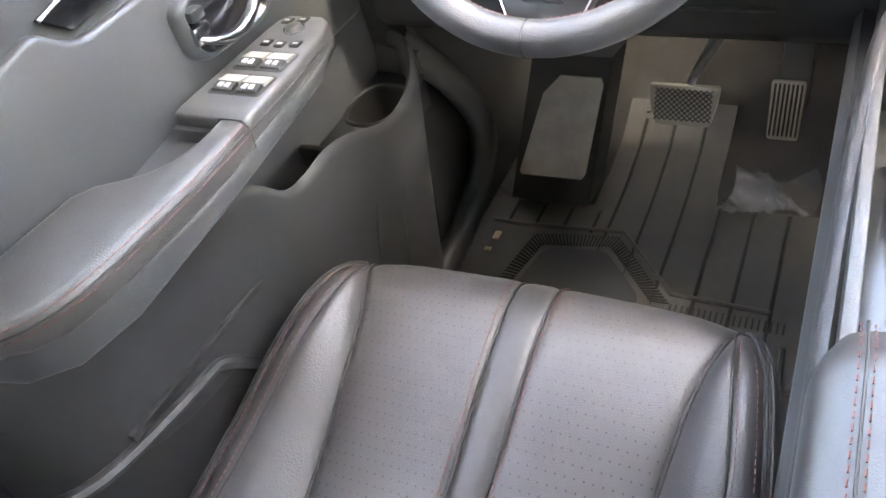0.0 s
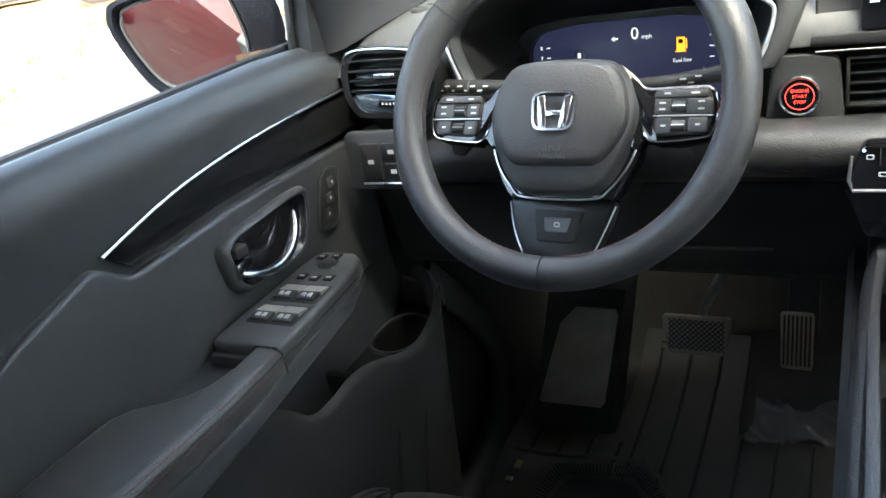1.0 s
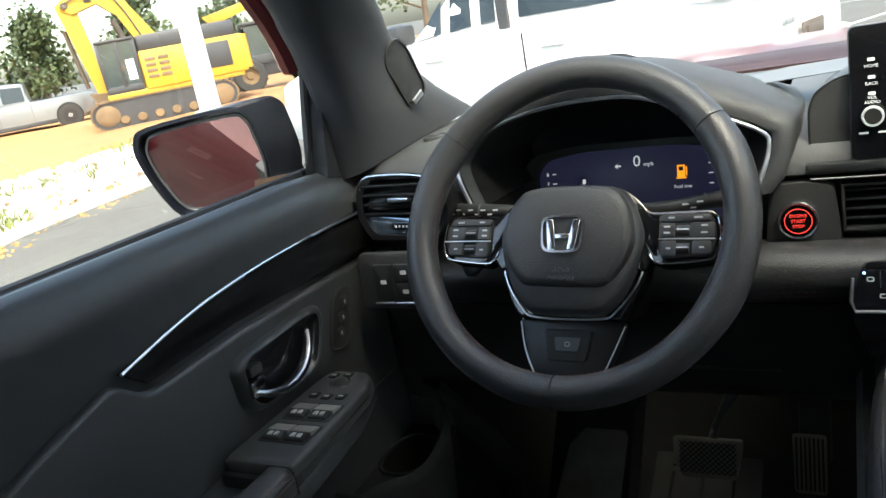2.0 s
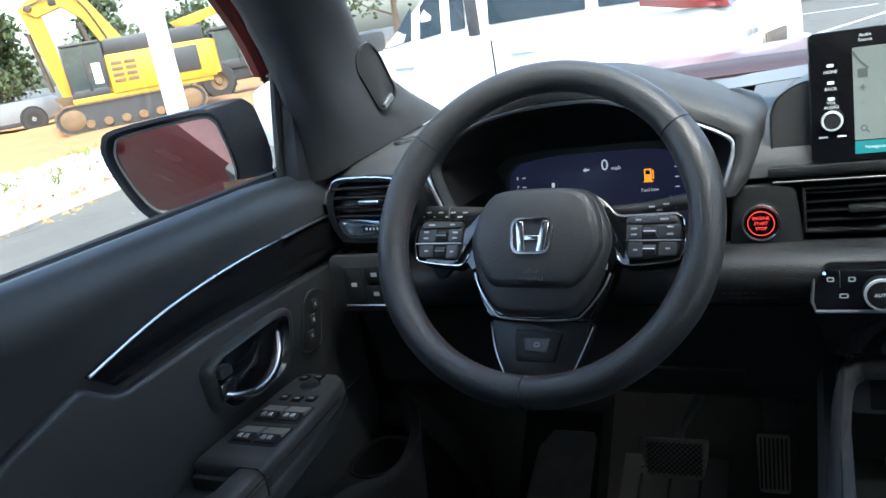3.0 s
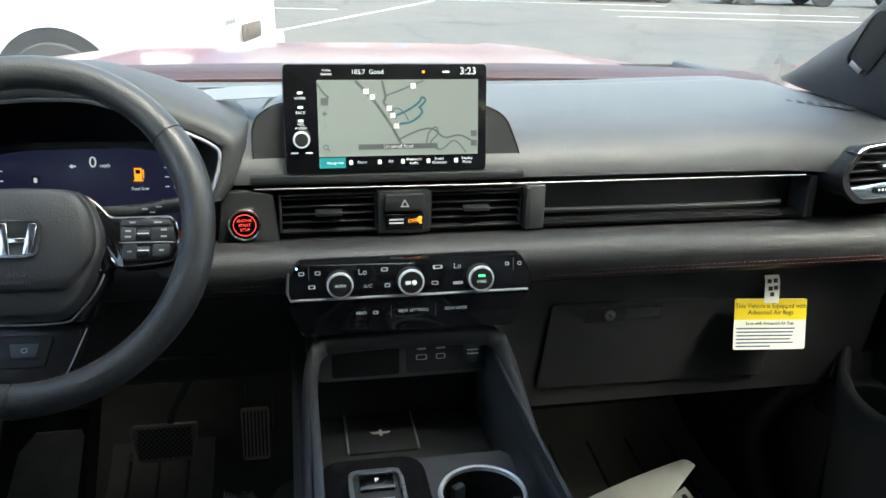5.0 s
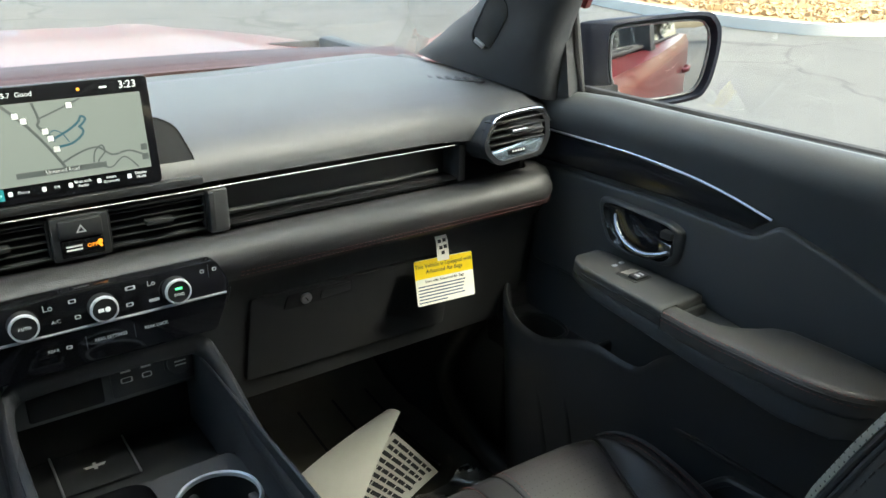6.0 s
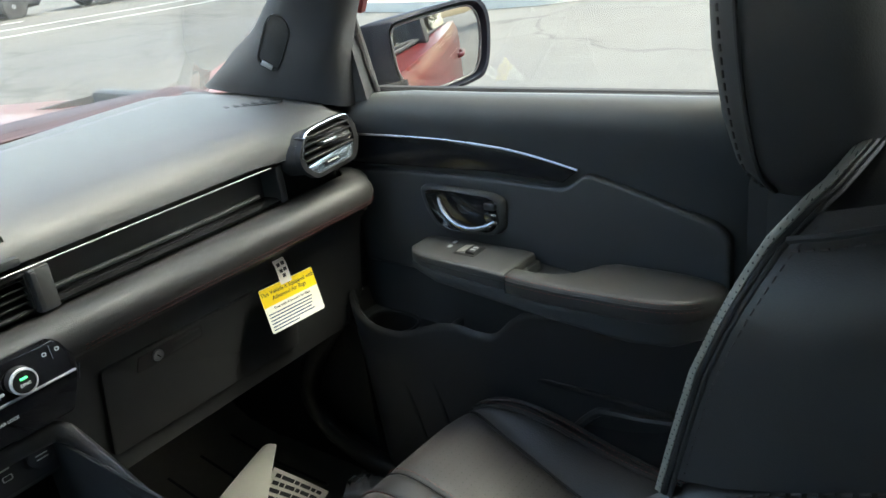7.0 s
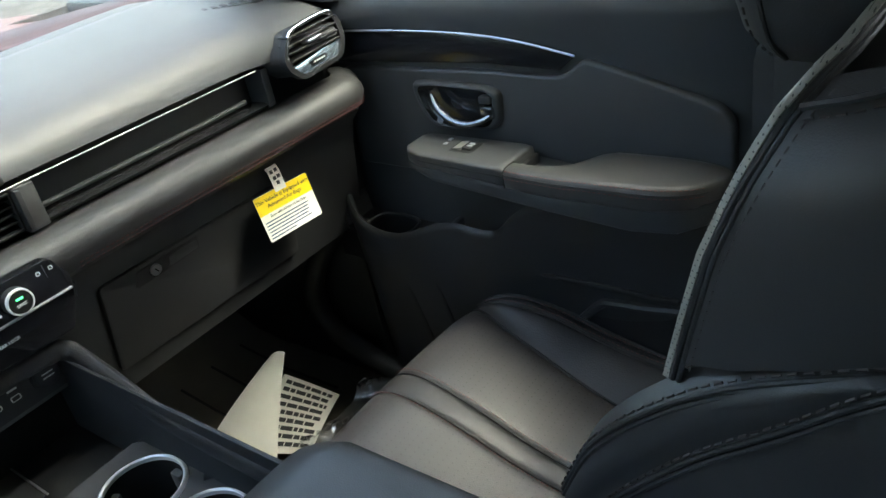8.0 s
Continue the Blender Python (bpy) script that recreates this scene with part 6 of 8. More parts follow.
    # pocket wall with the bottle holder in front
    rimp = catmull([(0.716, 0.158, 0.452), (0.690, 0.150, 0.459), (0.664, 0.132, 0.456), (0.646, 0.105, 0.440), (0.639, 0.075, 0.424), (0.637, 0.035, 0.417), (0.637, -0.005, 0.421), (0.640, -0.045, 0.437), (0.643, -0.080, 0.450), (0.646, -0.115, 0.454), (0.649, -0.150, 0.449),
                    (0.652, -0.183, 0.452), (0.656, -0.212, 0.480), (0.660, -0.245, 0.499), (0.662, -0.30, 0.504), (0.663, -0.40, 0.507), (0.666, -0.47, 0.510), (0.678, -0.515, 0.522), (0.706, -0.548, 0.55)], 5)
    inner = [p + Vector((0.010, -0.003, -0.002)) for p in rimp]
    deep = [p + Vector((0.014, -0.004, -0.055)) for p in rimp]
    lip = [p + Vector((0.005, -0.001, 0.0035)) for p in rimp]
    out1 = [p + Vector((-0.003, 0, -0.009)) for p in rimp]
    out2 = [Vector((p.x + 0.002 + 0.006 * smooth(-0.15, -0.3, p.y), p.y, p.z - 0.06)) for p in rimp]
    out3 = [Vector((p.x + 0.010 + 0.008 * smooth(-0.15, -0.3, p.y), p.y, 0.30)) for p in rimp]
    out4 = [Vector((p.x + 0.022 + 0.006 * smooth(-0.15, -0.3, p.y), p.y, 0.16)) for p in rimp]
    out5 = [Vector((p.x + 0.030, p.y, 0.05)) for p in rimp]
    part("door_pocket", thicken(loft([deep, inner, lip, rimp, out1, out2, out3, out4, out5], False), 0.003), M_HARD, dr, "black moulded door pocket", angle=60)
    ang = [2 * math.pi * i / 36 for i in range(36)]
    rim_in = [(0.687 + 0.034 * math.copysign(abs(math.cos(t)) ** 0.8, math.cos(t)), 0.060 + 0.048 * math.copysign(abs(math.sin(t)) ** 0.8, math.sin(t))) for t in ang]
    rim_out = [(0.694 + 0.046 * math.copysign(abs(math.cos(t)) ** 0.4, math.cos(t)), 0.040 + 0.108 * math.copysign(abs(math.sin(t)) ** 0.4, math.sin(t))) for t in ang]
    part("holder_deck", ring_plate(rim_out, rim_in, 0.006, pose(0, 0, 0.398)), M_BLACK, dr, "ledge round the bottle opening")
    part("holder_lip", tube([(x, y, 0.405) for x, y in grown(rim_in, 1.05)], 0.003, 8, 0, True), M_HARD, dr)
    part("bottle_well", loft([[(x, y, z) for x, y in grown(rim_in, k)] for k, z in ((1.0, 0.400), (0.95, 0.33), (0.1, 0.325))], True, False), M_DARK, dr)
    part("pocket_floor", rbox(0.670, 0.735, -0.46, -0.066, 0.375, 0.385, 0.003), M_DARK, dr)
    part("pocket_divider", rbox(0.655, 0.735, -0.074, -0.062, 0.375, 0.425, 0.004), M_HARD, dr)
    part("holder_back", loft([[(x, y, z) for x, z in ((0.660, 0.40), (0.660, 0.436), (0.720, 0.446), (0.728, 0.40))] for y in (0.138, 0.146)]), M_SWPANEL, dr, "upright front wall of the bottle holder")
    for y, t in ((0.005, 0.0), (-0.060, 0.3)):
        part("pocket_rib", tube([(0.646 + 0.01 * t, y + 0.012, 0.335), (0.650 + 0.01 * t, y, 0.27), (0.658, y - 0.018, 0.16)], 0.005, 8, 4, flatten=0.6), M_HARD, dr)
    # low pocket opening towards the rear: a solid block, its shade painted near-black
    part("low_pocket", loft([[(x, y, z) for y, z in ((-0.285, 0.278), (-0.338, 0.342), (-0.42, 0.352), (-0.53, 0.372), (-0.53, 0.08), (-0.30, 0.08))] for x in (0.679, 0.700)]), M_DARK, dr, "dark block painted as the shaded opening of the low pocket")
    part("low_rim", tube([(0.680, -0.270, 0.255), (0.680, -0.283, 0.280), (0.678, -0.312, 0.318), (0.677, -0.340, 0.347), (0.676, -0.36, 0.353), (0.676, -0.42, 0.359), (0.677, -0.50, 0.374), (0.695, -0.545, 0.385)], 0.0075, 8, 4), M_HARD, dr)
    # dark triangle in front of the window
    part("sail_panel", loft([[(x, y, z) for y, z in ((0.175, 0.772), (0.086, 0.788), (0.102, 0.87), (0.118, 0.935), (0.135, 0.945))] for x in (0.738, 0.765)]), M_PILLAR, dr, "dark triangular trim")
    part("sash_post", tube([(0.765, 0.082, 0.785), (0.762, 0.098, 0.87), (0.754, 0.108, 0.945)], 0.006, 8, 4), M_DARK, dr)


MIRRORED[0] = True
door("door_1", "dark driver's door lining with stitched arm pad and window switches", "full")
MIRRORED[0] = False
door("door_2", "dark passenger door lining with arm pad, chrome handle and bottle holder", "one")
for s in (1, -1):
    pane("window_2" if s > 0 else "window_3", [(s * (0.772 - 0.285 * (z - 0.79)), y, z) for y, z in ((0.16, 0.78), (-0.56, 0.80), (-0.60, 1.20), (-0.24, 1.20), (0.10, 0.96))])


# ---- seats ----
def seat(cx, name, label, fwd=0.0, head=-0.704):
    def spine(z):
        return back_y(z) + fwd * smooth(0.74, 0.88, z)

    st = thing(name, label, "car seat", (cx, -0.4, 0.0), "front seats")
    PROF = catmull([(0, -0.158, 0.13), (0, -0.130, 0.225), (0, -0.124, 0.288), (0, -0.140, 0.326), (0, -0.185, 0.337), (0, -0.26, 0.318), (0, -0.37, 0.277), (0, -0.48, 0.256), (0, -0.60, 0.246)], 6)
    nv = len(PROF)

    def between(rows):
        def f(v):
            for (a, p), (b, q) in zip(rows, rows[1:]):
                if v <= b:
                    t = max(0.0, (v - a) / (b - a))
                    return p + (q - p) * t
            return rows[-1][1]
        return f
    # half widths of the seam, the bolster's ridge and its outer edge, front to back
    seam = between([(0, 0.203), (0.38, 0.204), (0.44, 0.198), (0.50, 0.189), (0.55, 0.180), (0.61, 0.172), (0.68, 0.165), (0.795, 0.153), (1, 0.147)])
    ridge = between([(0, 0.2035), (0.40, 0.2035), (0.467, 0.200), (0.525, 0.2025), (0.583, 0.207), (0.66, 0.2155), (0.73, 0.2205), (0.84, 0.222), (1, 0.222)])
    outer = between([(0, 0.206), (0.40, 0.207), (0.50, 0.223), (0.55, 0.231), (0.625, 0.239), (0.68, 0.245), (0.76, 0.249), (1, 0.248)])
    rise = between([(0, 0.0), (0.40, 0.0), (0.467, 0.008), (0.525, 0.018), (0.583, 0.026), (0.66, 0.031), (1, 0.036)])

    def stripe(v):
        return 0.0215 - 0.004 * smooth(0.4, 1, v)

    def surf(x, v, edges):
        i = v * (nv - 1)
        k = min(int(i), nv - 2)
        p = PROF[k].lerp(PROF[k + 1], i - k)
        d = (PROF[k + 1] - PROF[k]).normalized()
        n = Vector((0, d.z, -d.y))
        ax, sm, rd, ot, up = abs(x), seam(v), ridge(v), outer(v), rise(v)
        if ax <= sm:
            h = 0.006 * (1 - (ax / 0.205) ** 2)
        elif ax <= rd:
            t = (ax - sm) / max(rd - sm, 1e-6)
            h = up * (t + 0.22 * math.sin(math.pi * t))
        else:
            t = (ax - rd) / max(ot - rd, 1e-6)
            h = up * (1 - 0.25 * t * t) + 0.10 * up * math.sin(math.pi * t)
        front = -0.005 * smooth(0.15, 0.21, ax) * (1 - smooth(0.36, 0.50, v))
        q = p + n * h
        for e, deep in edges:
            q -= n * deep * math.exp(-abs(x - e) / 0.0036)
        return Vector((cx + x, q.y + front, q.z + 0.4 * front))

    def field(lo, hi, edges, nx, vs):
        rings = []
        for v in vs:
            a, b = lo(v), hi(v)
            # closer rows of points by the seams
            ts = [0.5 - 0.5 * math.cos(math.pi * i / nx) for i in range(nx + 1)]
            rings.append([surf(a + (b - a) * t, v, [(e(v), deep) for e, deep in edges]) for t in ts])
        return thicken(loft(rings, False), 0.004)
    vs = [i / 72 for i in range(73)]
    vb = [0.40 + 0.60 * i / 50 for i in range(51)]
    neg = lambda f: (lambda v: -f(v))
    part("centre_stripe", field(neg(stripe), stripe, ((neg(stripe), 0.004), (stripe, 0.004)), 10, vs), M_SEAT, st, "smooth leather stripe", angle=75)
    part("perforated_insert", field(stripe, seam, ((stripe, 0.004), (seam, 0.005)), 18, vs), M_PERF, st, "perforated leather", angle=75)
    part("perforated_insert", field(neg(seam), neg(stripe), ((neg(stripe), 0.004), (neg(seam), 0.005)), 18, vs), M_PERF, st, "perforated leather", angle=75)
    for s in (1, -1):
        f = (lambda g: g) if s > 0 else neg
        lo, hi = (seam, ridge) if s > 0 else (neg(ridge), neg(seam))
        part("bolster_face", field(lo, hi, ((f(seam), 0.005), (f(ridge), 0.002)), 12, vb), M_BOLSTER, st, "finely grained inner face of the bolster", angle=75)
        lo, hi = (ridge, outer) if s > 0 else (neg(outer), neg(ridge))
        part("side_bolster", field(lo, hi, ((f(ridge), 0.002), (f(outer), 0.003)), 8, vb), M_SEAT, st, "raised leather side bolster", angle=75)
        # rolled outer flank
        rings = []
        for v in vs:
            top = surf(s * outer(v), v, [(s * outer(v), 0.003)])
            k = smooth(0.36, 0.52, v)
            rings.append([top, top + Vector((s * 0.006, 0, 0.001 * k)), top + Vector((s * 0.012, -0.002 * (1 - k), -0.007 * k)), top + Vector((s * 0.016, -0.008 * (1 - k), -0.022 * k)), Vector((cx + s * 0.258, top.y - 0.03 * (1 - k), max(0.10, top.z - 0.10))), Vector((cx + s * 0.255, top.y - 0.03 * (1 - k), 0.09))])
        part("side_flank", thicken(loft(rings, False), 0.004), M_SEAT, st, angle=75)
        for o, r in ((0.001, 0.0022), (0.0065, 0.0019)):
            part("piping", tube([surf(s * outer(v), v, []) + Vector((s * o, 0, 0.0018 - 0.2 * o)) for v in vb], r, 6), M_LEATHER, st)
        part("ridge_seam", tube([surf(s * ridge(v), v, []) + Vector((0, 0, 0.0008)) for v in vb[2:]], 0.0013, 6), M_DARK, st)
        for off, lo_ in ((0.0052, 6), (-0.0060, 10)):
            part("bolster_stitching", stitches([surf(s * ((ridge(v) if off > 0 else outer(v)) + off), v, []) + Vector((0, 0, 0.0030)) for v in vb[lo_:]], 0.0045, 0.003, 0.0006), M_STITCH, st, "red thread")
        part("seam_line", tube([surf(s * seam(v), v, []) - Vector((0, 0, 0.0022)) for v in vs[26:]], 0.0022, 6), M_DARK, st)
        part("stripe_seam", tube([surf(s * stripe(v), v, []) - Vector((0, 0, 0.0022)) for v in vs[10:]], 0.0018, 6), M_DARK, st)
        part("stripe_stitching", stitches([surf(s * (stripe(v) + 0.0058), v, []) + Vector((0, 0.0, 0.0024)) for v in vs[14:]], 0.0042, 0.0028, 0.0006), M_STITCH, st, "red thread")
    part("base", rbox(cx - 0.235, cx + 0.235, -0.64, -0.20, 0.03, 0.20, 0.02), M_BLACK, st, "black seat base")
    # backrest: rings up a leaning spine
    H = [(0.22, 0.205, 0.10), (0.27, 0.230, 0.12), (0.36, 0.242, 0.125), (0.46, 0.247, 0.125), (0.56, 0.249, 0.12), (0.64, 0.248, 0.118), (0.71, 0.246, 0.112), (0.77, 0.244, 0.11), (0.83, 0.241, 0.105), (0.865, 0.232, 0.10), (0.886, 0.212, 0.09),
         (0.898, 0.175, 0.08), (0.906, 0.13, 0.066), (0.910, 0.07, 0.05)]
    rings = []
    for z, w, dp in H:
        yf = spine(z)
        ring = []
        for k in range(40):
            t = 2 * math.pi * k / 40
            c_, s_ = math.cos(t), math.sin(t)
            x = math.copysign(abs(c_) ** 0.45, c_) * (w - 0.006)
            y = math.copysign(abs(s_) ** 0.6, s_) * dp / 2
            hug = -0.005 - 0.024 * smooth(0.20, 0.10, abs(x)) * (s_ > 0) * smooth(0.89, 0.75, z)
            ring.append((cx + x, yf - dp / 2 + y + hug - 0.010, z))
        rings.append(ring)
    bk = part("backrest", loft(rings), M_SEAT, st, "dark leather backrest", angle=60)
    zs = [0.26 + 0.63 * i / 42 for i in range(43)]

    def width(z):
        for (a, wa, _), (b, wb, _) in zip(H, H[1:]):
            if a <= z <= b:
                return wa + (wb - wa) * (z - a) / (b - a)
        return 0.2
    for s in (1, -1):
        edge = [Vector((cx + s * (width(z) - 0.006), spine(z) - 0.004, z)) for z in zs]
        edge += [Vector((cx + s * w, spine(z) - 0.006, z)) for z, w in ((0.897, 0.178), (0.903, 0.14), (0.906, 0.10))]
        upper = [p for p in edge if p.z > 0.70]
        # edge strip is coloured cream for the light that falls on it
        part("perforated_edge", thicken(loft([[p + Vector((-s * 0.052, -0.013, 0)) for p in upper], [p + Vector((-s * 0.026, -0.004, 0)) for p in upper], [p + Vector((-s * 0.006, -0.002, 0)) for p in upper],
                                              [p + Vector((s * 0.003, -0.0030, 0)) for p in upper], [p + Vector((s * 0.004, -0.0055, 0)) for p in upper]], False), 0.003), M_PERF_LIT, bk, "perforated leather edge, coloured pale as if lit", angle=75)
        part("edge_piping", tube([p + Vector((s * 0.005, -0.0065, 0)) for p in upper], 0.0022, 8), M_LEATHER, bk)
        part("edge_piping", tube([p + Vector((s * 0.006, -0.0105, 0)) for p in upper], 0.0018, 8), M_LEATHER, bk)
        flank = [p + Vector((s * 0.007, -0.0120, 0)) for p in edge]
        wing = [p for p in flank if p.z > 0.712 and abs(p.x - cx) > 0.2]

        def sheet(path, name, lab, out, lift):
            rows = [path]
            for d, o in ((0.03, 0.004), (0.07, 0.006), (0.12, 0.002), (0.17, -0.008)):
                rows.append([p + Vector((s * (o + out), -d, lift * d)) for p in path])
            return part(name, thicken(loft(rows, False), 0.004), M_SEAT, bk, lab, angle=60)
        sheet(wing, "side_panel", "smooth dark side panel", 0.004, 0.36)
        # puffed lower side between two piped seams
        arc_a = [(-0.578, 0.574), (-0.604, 0.629), (-0.628, 0.662), (-0.653, 0.687), (-0.690, 0.716), (-0.740, 0.742), (-0.830, 0.778)]
        arc_b = [(-0.606, 0.566), (-0.620, 0.592), (-0.651, 0.631), (-0.689, 0.671), (-0.736, 0.711), (-0.780, 0.750), (-0.860, 0.808)]

        def arc(pts, off, dy=0.0, dz=0.0):
            return catmull([(cx + s * (off - 0.010 * smooth(-0.63, -0.57, y)), y + dy, z + dz) for y, z in pts], 6)
        low = [[p + Vector((-s * 0.012, -0.004, 0.010)) for p in arc(arc_a, 0.250)], arc(arc_a, 0.2520),
               [a.lerp(b, 0.25) + Vector((s * 0.006, 0, 0)) for a, b in zip(arc(arc_a, 0.252), arc(arc_b, 0.256))], [a.lerp(b, 0.6) + Vector((s * 0.006, 0, 0)) for a, b in zip(arc(arc_a, 0.252), arc(arc_b, 0.256))],
               arc(arc_b, 0.2560), arc(arc_b, 0.2650, -0.006, -0.016), arc(arc_b, 0.2690, -0.02, -0.05), arc(arc_b, 0.2640, -0.05, -0.16), arc(arc_b, 0.2500, -0.06, -0.34)]
        part("lower_side_panel", thicken(loft(low, False), 0.004), M_SEAT, bk, "padded lower side", angle=75)
        for pts, off in ((arc_a, 0.2590), (arc_b, 0.2655)):
            for o in (0.0025, -0.0035):
                part("lower_piping", tube(arc(pts, off, 0, o), 0.0021, 8), M_LEATHER, bk)
            part("lower_stitching", stitches(arc(pts, off + 0.0012, 0.0, 0.0085), 0.0055, 0.0032, 0.0010), M_STITCHD, bk)
        part("side_stitching", stitches([p + Vector((s * 0.0052, -0.0045, 0)) for p in wing], 0.0040, 0.0030, 0.0006), M_STITCHD, bk, "coarse dark thread")
        k0 = min(wing, key=lambda p: abs(p.z - 0.868))
        def on_wing(d, up, out=0.0012):
            o = 0.008 * smooth(0, 0.03, d) + 0.002 * smooth(0.03, 0.07, d) - 0.004 * smooth(0.07, 0.12, d) - 0.010 * smooth(0.12, 0.17, d)
            return k0 + Vector((s * (o + out), -d, 0.36 * d + up))
        part("cross_seam", stitches([on_wing(0.004 + i * 0.010, 0.0) for i in range(17)], 0.005, 0.0035, 0.0009), M_STITCHD, bk)
        part("cross_fold", tube([on_wing(0.002 + i * 0.010, 0.006, -0.0005) for i in range(17)], 0.0022, 6), M_DARK, bk)
        part("hinge_cover", rbox(cx + s * 0.262 - 0.012, cx + s * 0.262 + 0.012, -0.70, -0.50, 0.12, 0.25, 0.011, 3), M_BLACK, st)
    # headrest on two posts
    rings = []
    for z, w, dp in ((0.857, 0.080, 0.05), (0.865, 0.115, 0.085), (0.884, 0.134, 0.108), (0.915, 0.143, 0.118), (0.96, 0.148, 0.122), (1.01, 0.147, 0.118), (1.05, 0.137, 0.10), (1.075, 0.11, 0.075), (1.083, 0.07, 0.04)):
        ring = []
        yh = head + 0.10 * (z - 0.88)
        for k in range(36):
            t = 2 * math.pi * k / 36
            c_, s_ = math.cos(t), math.sin(t)
            ring.append((cx + math.copysign(abs(c_) ** 0.55, c_) * w, yh + math.copysign(abs(s_) ** 0.7, s_) * dp / 2, z + 0.008 * (s_ < 0)))
        rings.append(ring)
    hr = part("headrest", loft(rings), M_SEAT, st, "rounded leather headrest", angle=60)
    for s in (1, -1):
        def round_head(deg):
            c_, s_ = math.cos(radians(deg)) ** 0.55, math.sin(radians(deg)) ** 0.7
            return [Vector((cx + s * (w * c_ + 0.001), head + 0.10 * (z - 0.88) + s_ * dp / 2 + 0.001, z)) for z, w, dp in
                    ((0.867, 0.117, 0.088), (0.884, 0.134, 0.108), (0.915, 0.143, 0.118), (0.96, 0.148, 0.122), (1.01, 0.147, 0.118), (1.05, 0.137, 0.10))]
        part("headrest_seam", tube(round_head(14), 0.0016, 6, 4), M_DARK, hr)
        part("headrest_stitching", stitches(catmull(round_head(28), 4), 0.0045, 0.0035, 0.0008), M_STITCHD, hr)
        part("post", tube([(cx + s * 0.055, head - 0.011, 0.84), (cx + s * 0.055, head - 0.011, 0.89)], 0.006, 10), M_SATIN, hr)


SPINE = [(0.20, -0.500), (0.30, -0.510), (0.45, -0.540), (0.575, -0.585), (0.65, -0.628), (0.70, -0.652), (0.75, -0.663), (0.80, -0.675), (0.84, -0.690), (0.874, -0.706), (0.90, -0.726), (0.92, -0.745)]


def back_y(z):
    for (a, ya), (b, yb) in zip(SPINE, SPINE[1:]):
        if a <= z <= b:
            return ya + (yb - ya) * (z - a) / (b - a)
    return -0.74


seat(-0.40, "bucket_seat", "driver's seat in dark perforated leather with red stitched seams", 0.003, -0.714)
seat(0.41, "bucket_seat", "passenger seat in dark perforated leather with a smooth centre stripe")

# ---- outside mirrors ----
def wing_mirror(glass_at, toward, label, wide, bulge):
    mr = thing("wing_mirror", label, "wing mirror", (0.92, 0.15, 0.74), "wing mirrors")
    outl = [(-0.125, 0.030), (-0.120, 0.058), (-0.085, 0.070), (0.085, 0.082), (0.125, 0.070), (0.138, 0.040), (0.133, -0.010), (0.118, -0.048), (0.085, -0.066), (-0.03, -0.078), (-0.09, -0.064), (-0.118, -0.03)]
    # the head is turned with its glass, towards the side of the car
    g = Vector(glass_at)
    nz = ((Vector(toward[0]) - g).normalized() + (Vector(toward[1]) - g).normalized()).normalized()
    ex = Vector((1, 0, 0))
    ex = (ex - nz * ex.dot(nz)).normalized()
    m = Matrix.Translation(g) @ Matrix((ex, nz.cross(ex), nz)).transposed().to_4x4()
    level = Vector((nz.x, nz.y, 0.12)).normalized()
    sh = catmull([(x * wide, y * 1.04, 0) for x, y in outl], 4, True)
    rings = []
    for k, z in ((0.93, 0.006), (1.0, 0.004), (1.02, -0.01), (1.0, -0.04), (0.90, -0.075), (0.70, -0.10), (0.35, -0.115)):
        rings.append([m @ Vector((p.x * k * (1.0 if p.x > 0 or z > 0 else 1.5), p.y * k, 0)) + level * z for p in sh])
    rings = [[m @ Vector((p.x * 0.86, p.y * 0.85, -0.012)) for p in sh]] + rings
    part("housing", loft(rings), mat("mirror_housing", (0.008, 0.010, 0.017), 0.4, spec=0.2), mr, "dark rounded mirror housing", angle=60)
    rings = [[m @ Vector((p.x * 0.84 * k, p.y * 0.83 * k, -0.004 - bulge * (p.x * p.x + p.y * p.y) * k * k)) for p in sh] for k in (1.0, 0.85, 0.7, 0.55, 0.4, 0.25, 0.1)]
    part("mirror_glass", loft(rings), M_MIRROR, mr, "silvered mirror glass", angle=80)
    part("glass_edge", tube([m @ Vector((p.x * 0.845, p.y * 0.835, -0.002 - bulge * (p.x * p.x + p.y * p.y))) for p in sh], 0.002, 6, 0, True), M_GREYPL, mr)
    part("foot", loft([[(0.775, 0.185, 0.775), (0.775, 0.10, 0.775), (0.775, 0.10, 0.80), (0.775, 0.185, 0.80)], [(0.90, 0.19, 0.752), (0.90, 0.13, 0.752), (0.90, 0.13, 0.785), (0.90, 0.19, 0.785)]]), M_PIANO, mr)


wing_mirror((0.978, 0.115, 0.820), ((-0.2, -0.82, 1.05), (0.78, -1.3, 0.66)), "dark passenger side mirror reflecting the red side of the car", 0.80, 0.25)
MIRRORED[0] = True
wing_mirror((0.952, 0.115, 0.814), ((0.135, -0.74, 0.96), (0.74, -0.55, 0.28)), "dark driver side mirror reflecting the red door", 0.665, 0.05)
MIRRORED[0] = False

# ---- outside ----
GZ = -0.5
M_ASPH = mat("asphalt", (0.080, 0.077, 0.069), 0.9, var=0.28, scale=1.1, bump=0.5, bscale=60)
nt = M_ASPH.node_tree
vo = nt.nodes.new("ShaderNodeTexVoronoi")
vo.feature = "DISTANCE_TO_EDGE"
vo.inputs["Scale"].default_value = 0.28
wob = nt.nodes.new("ShaderNodeTexNoise")
wob.inputs["Scale"].default_value, wob.inputs["Detail"].default_value = 0.9, 6
tc = nt.nodes.new("ShaderNodeTexCoord")
add = nt.nodes.new("ShaderNodeVectorMath")
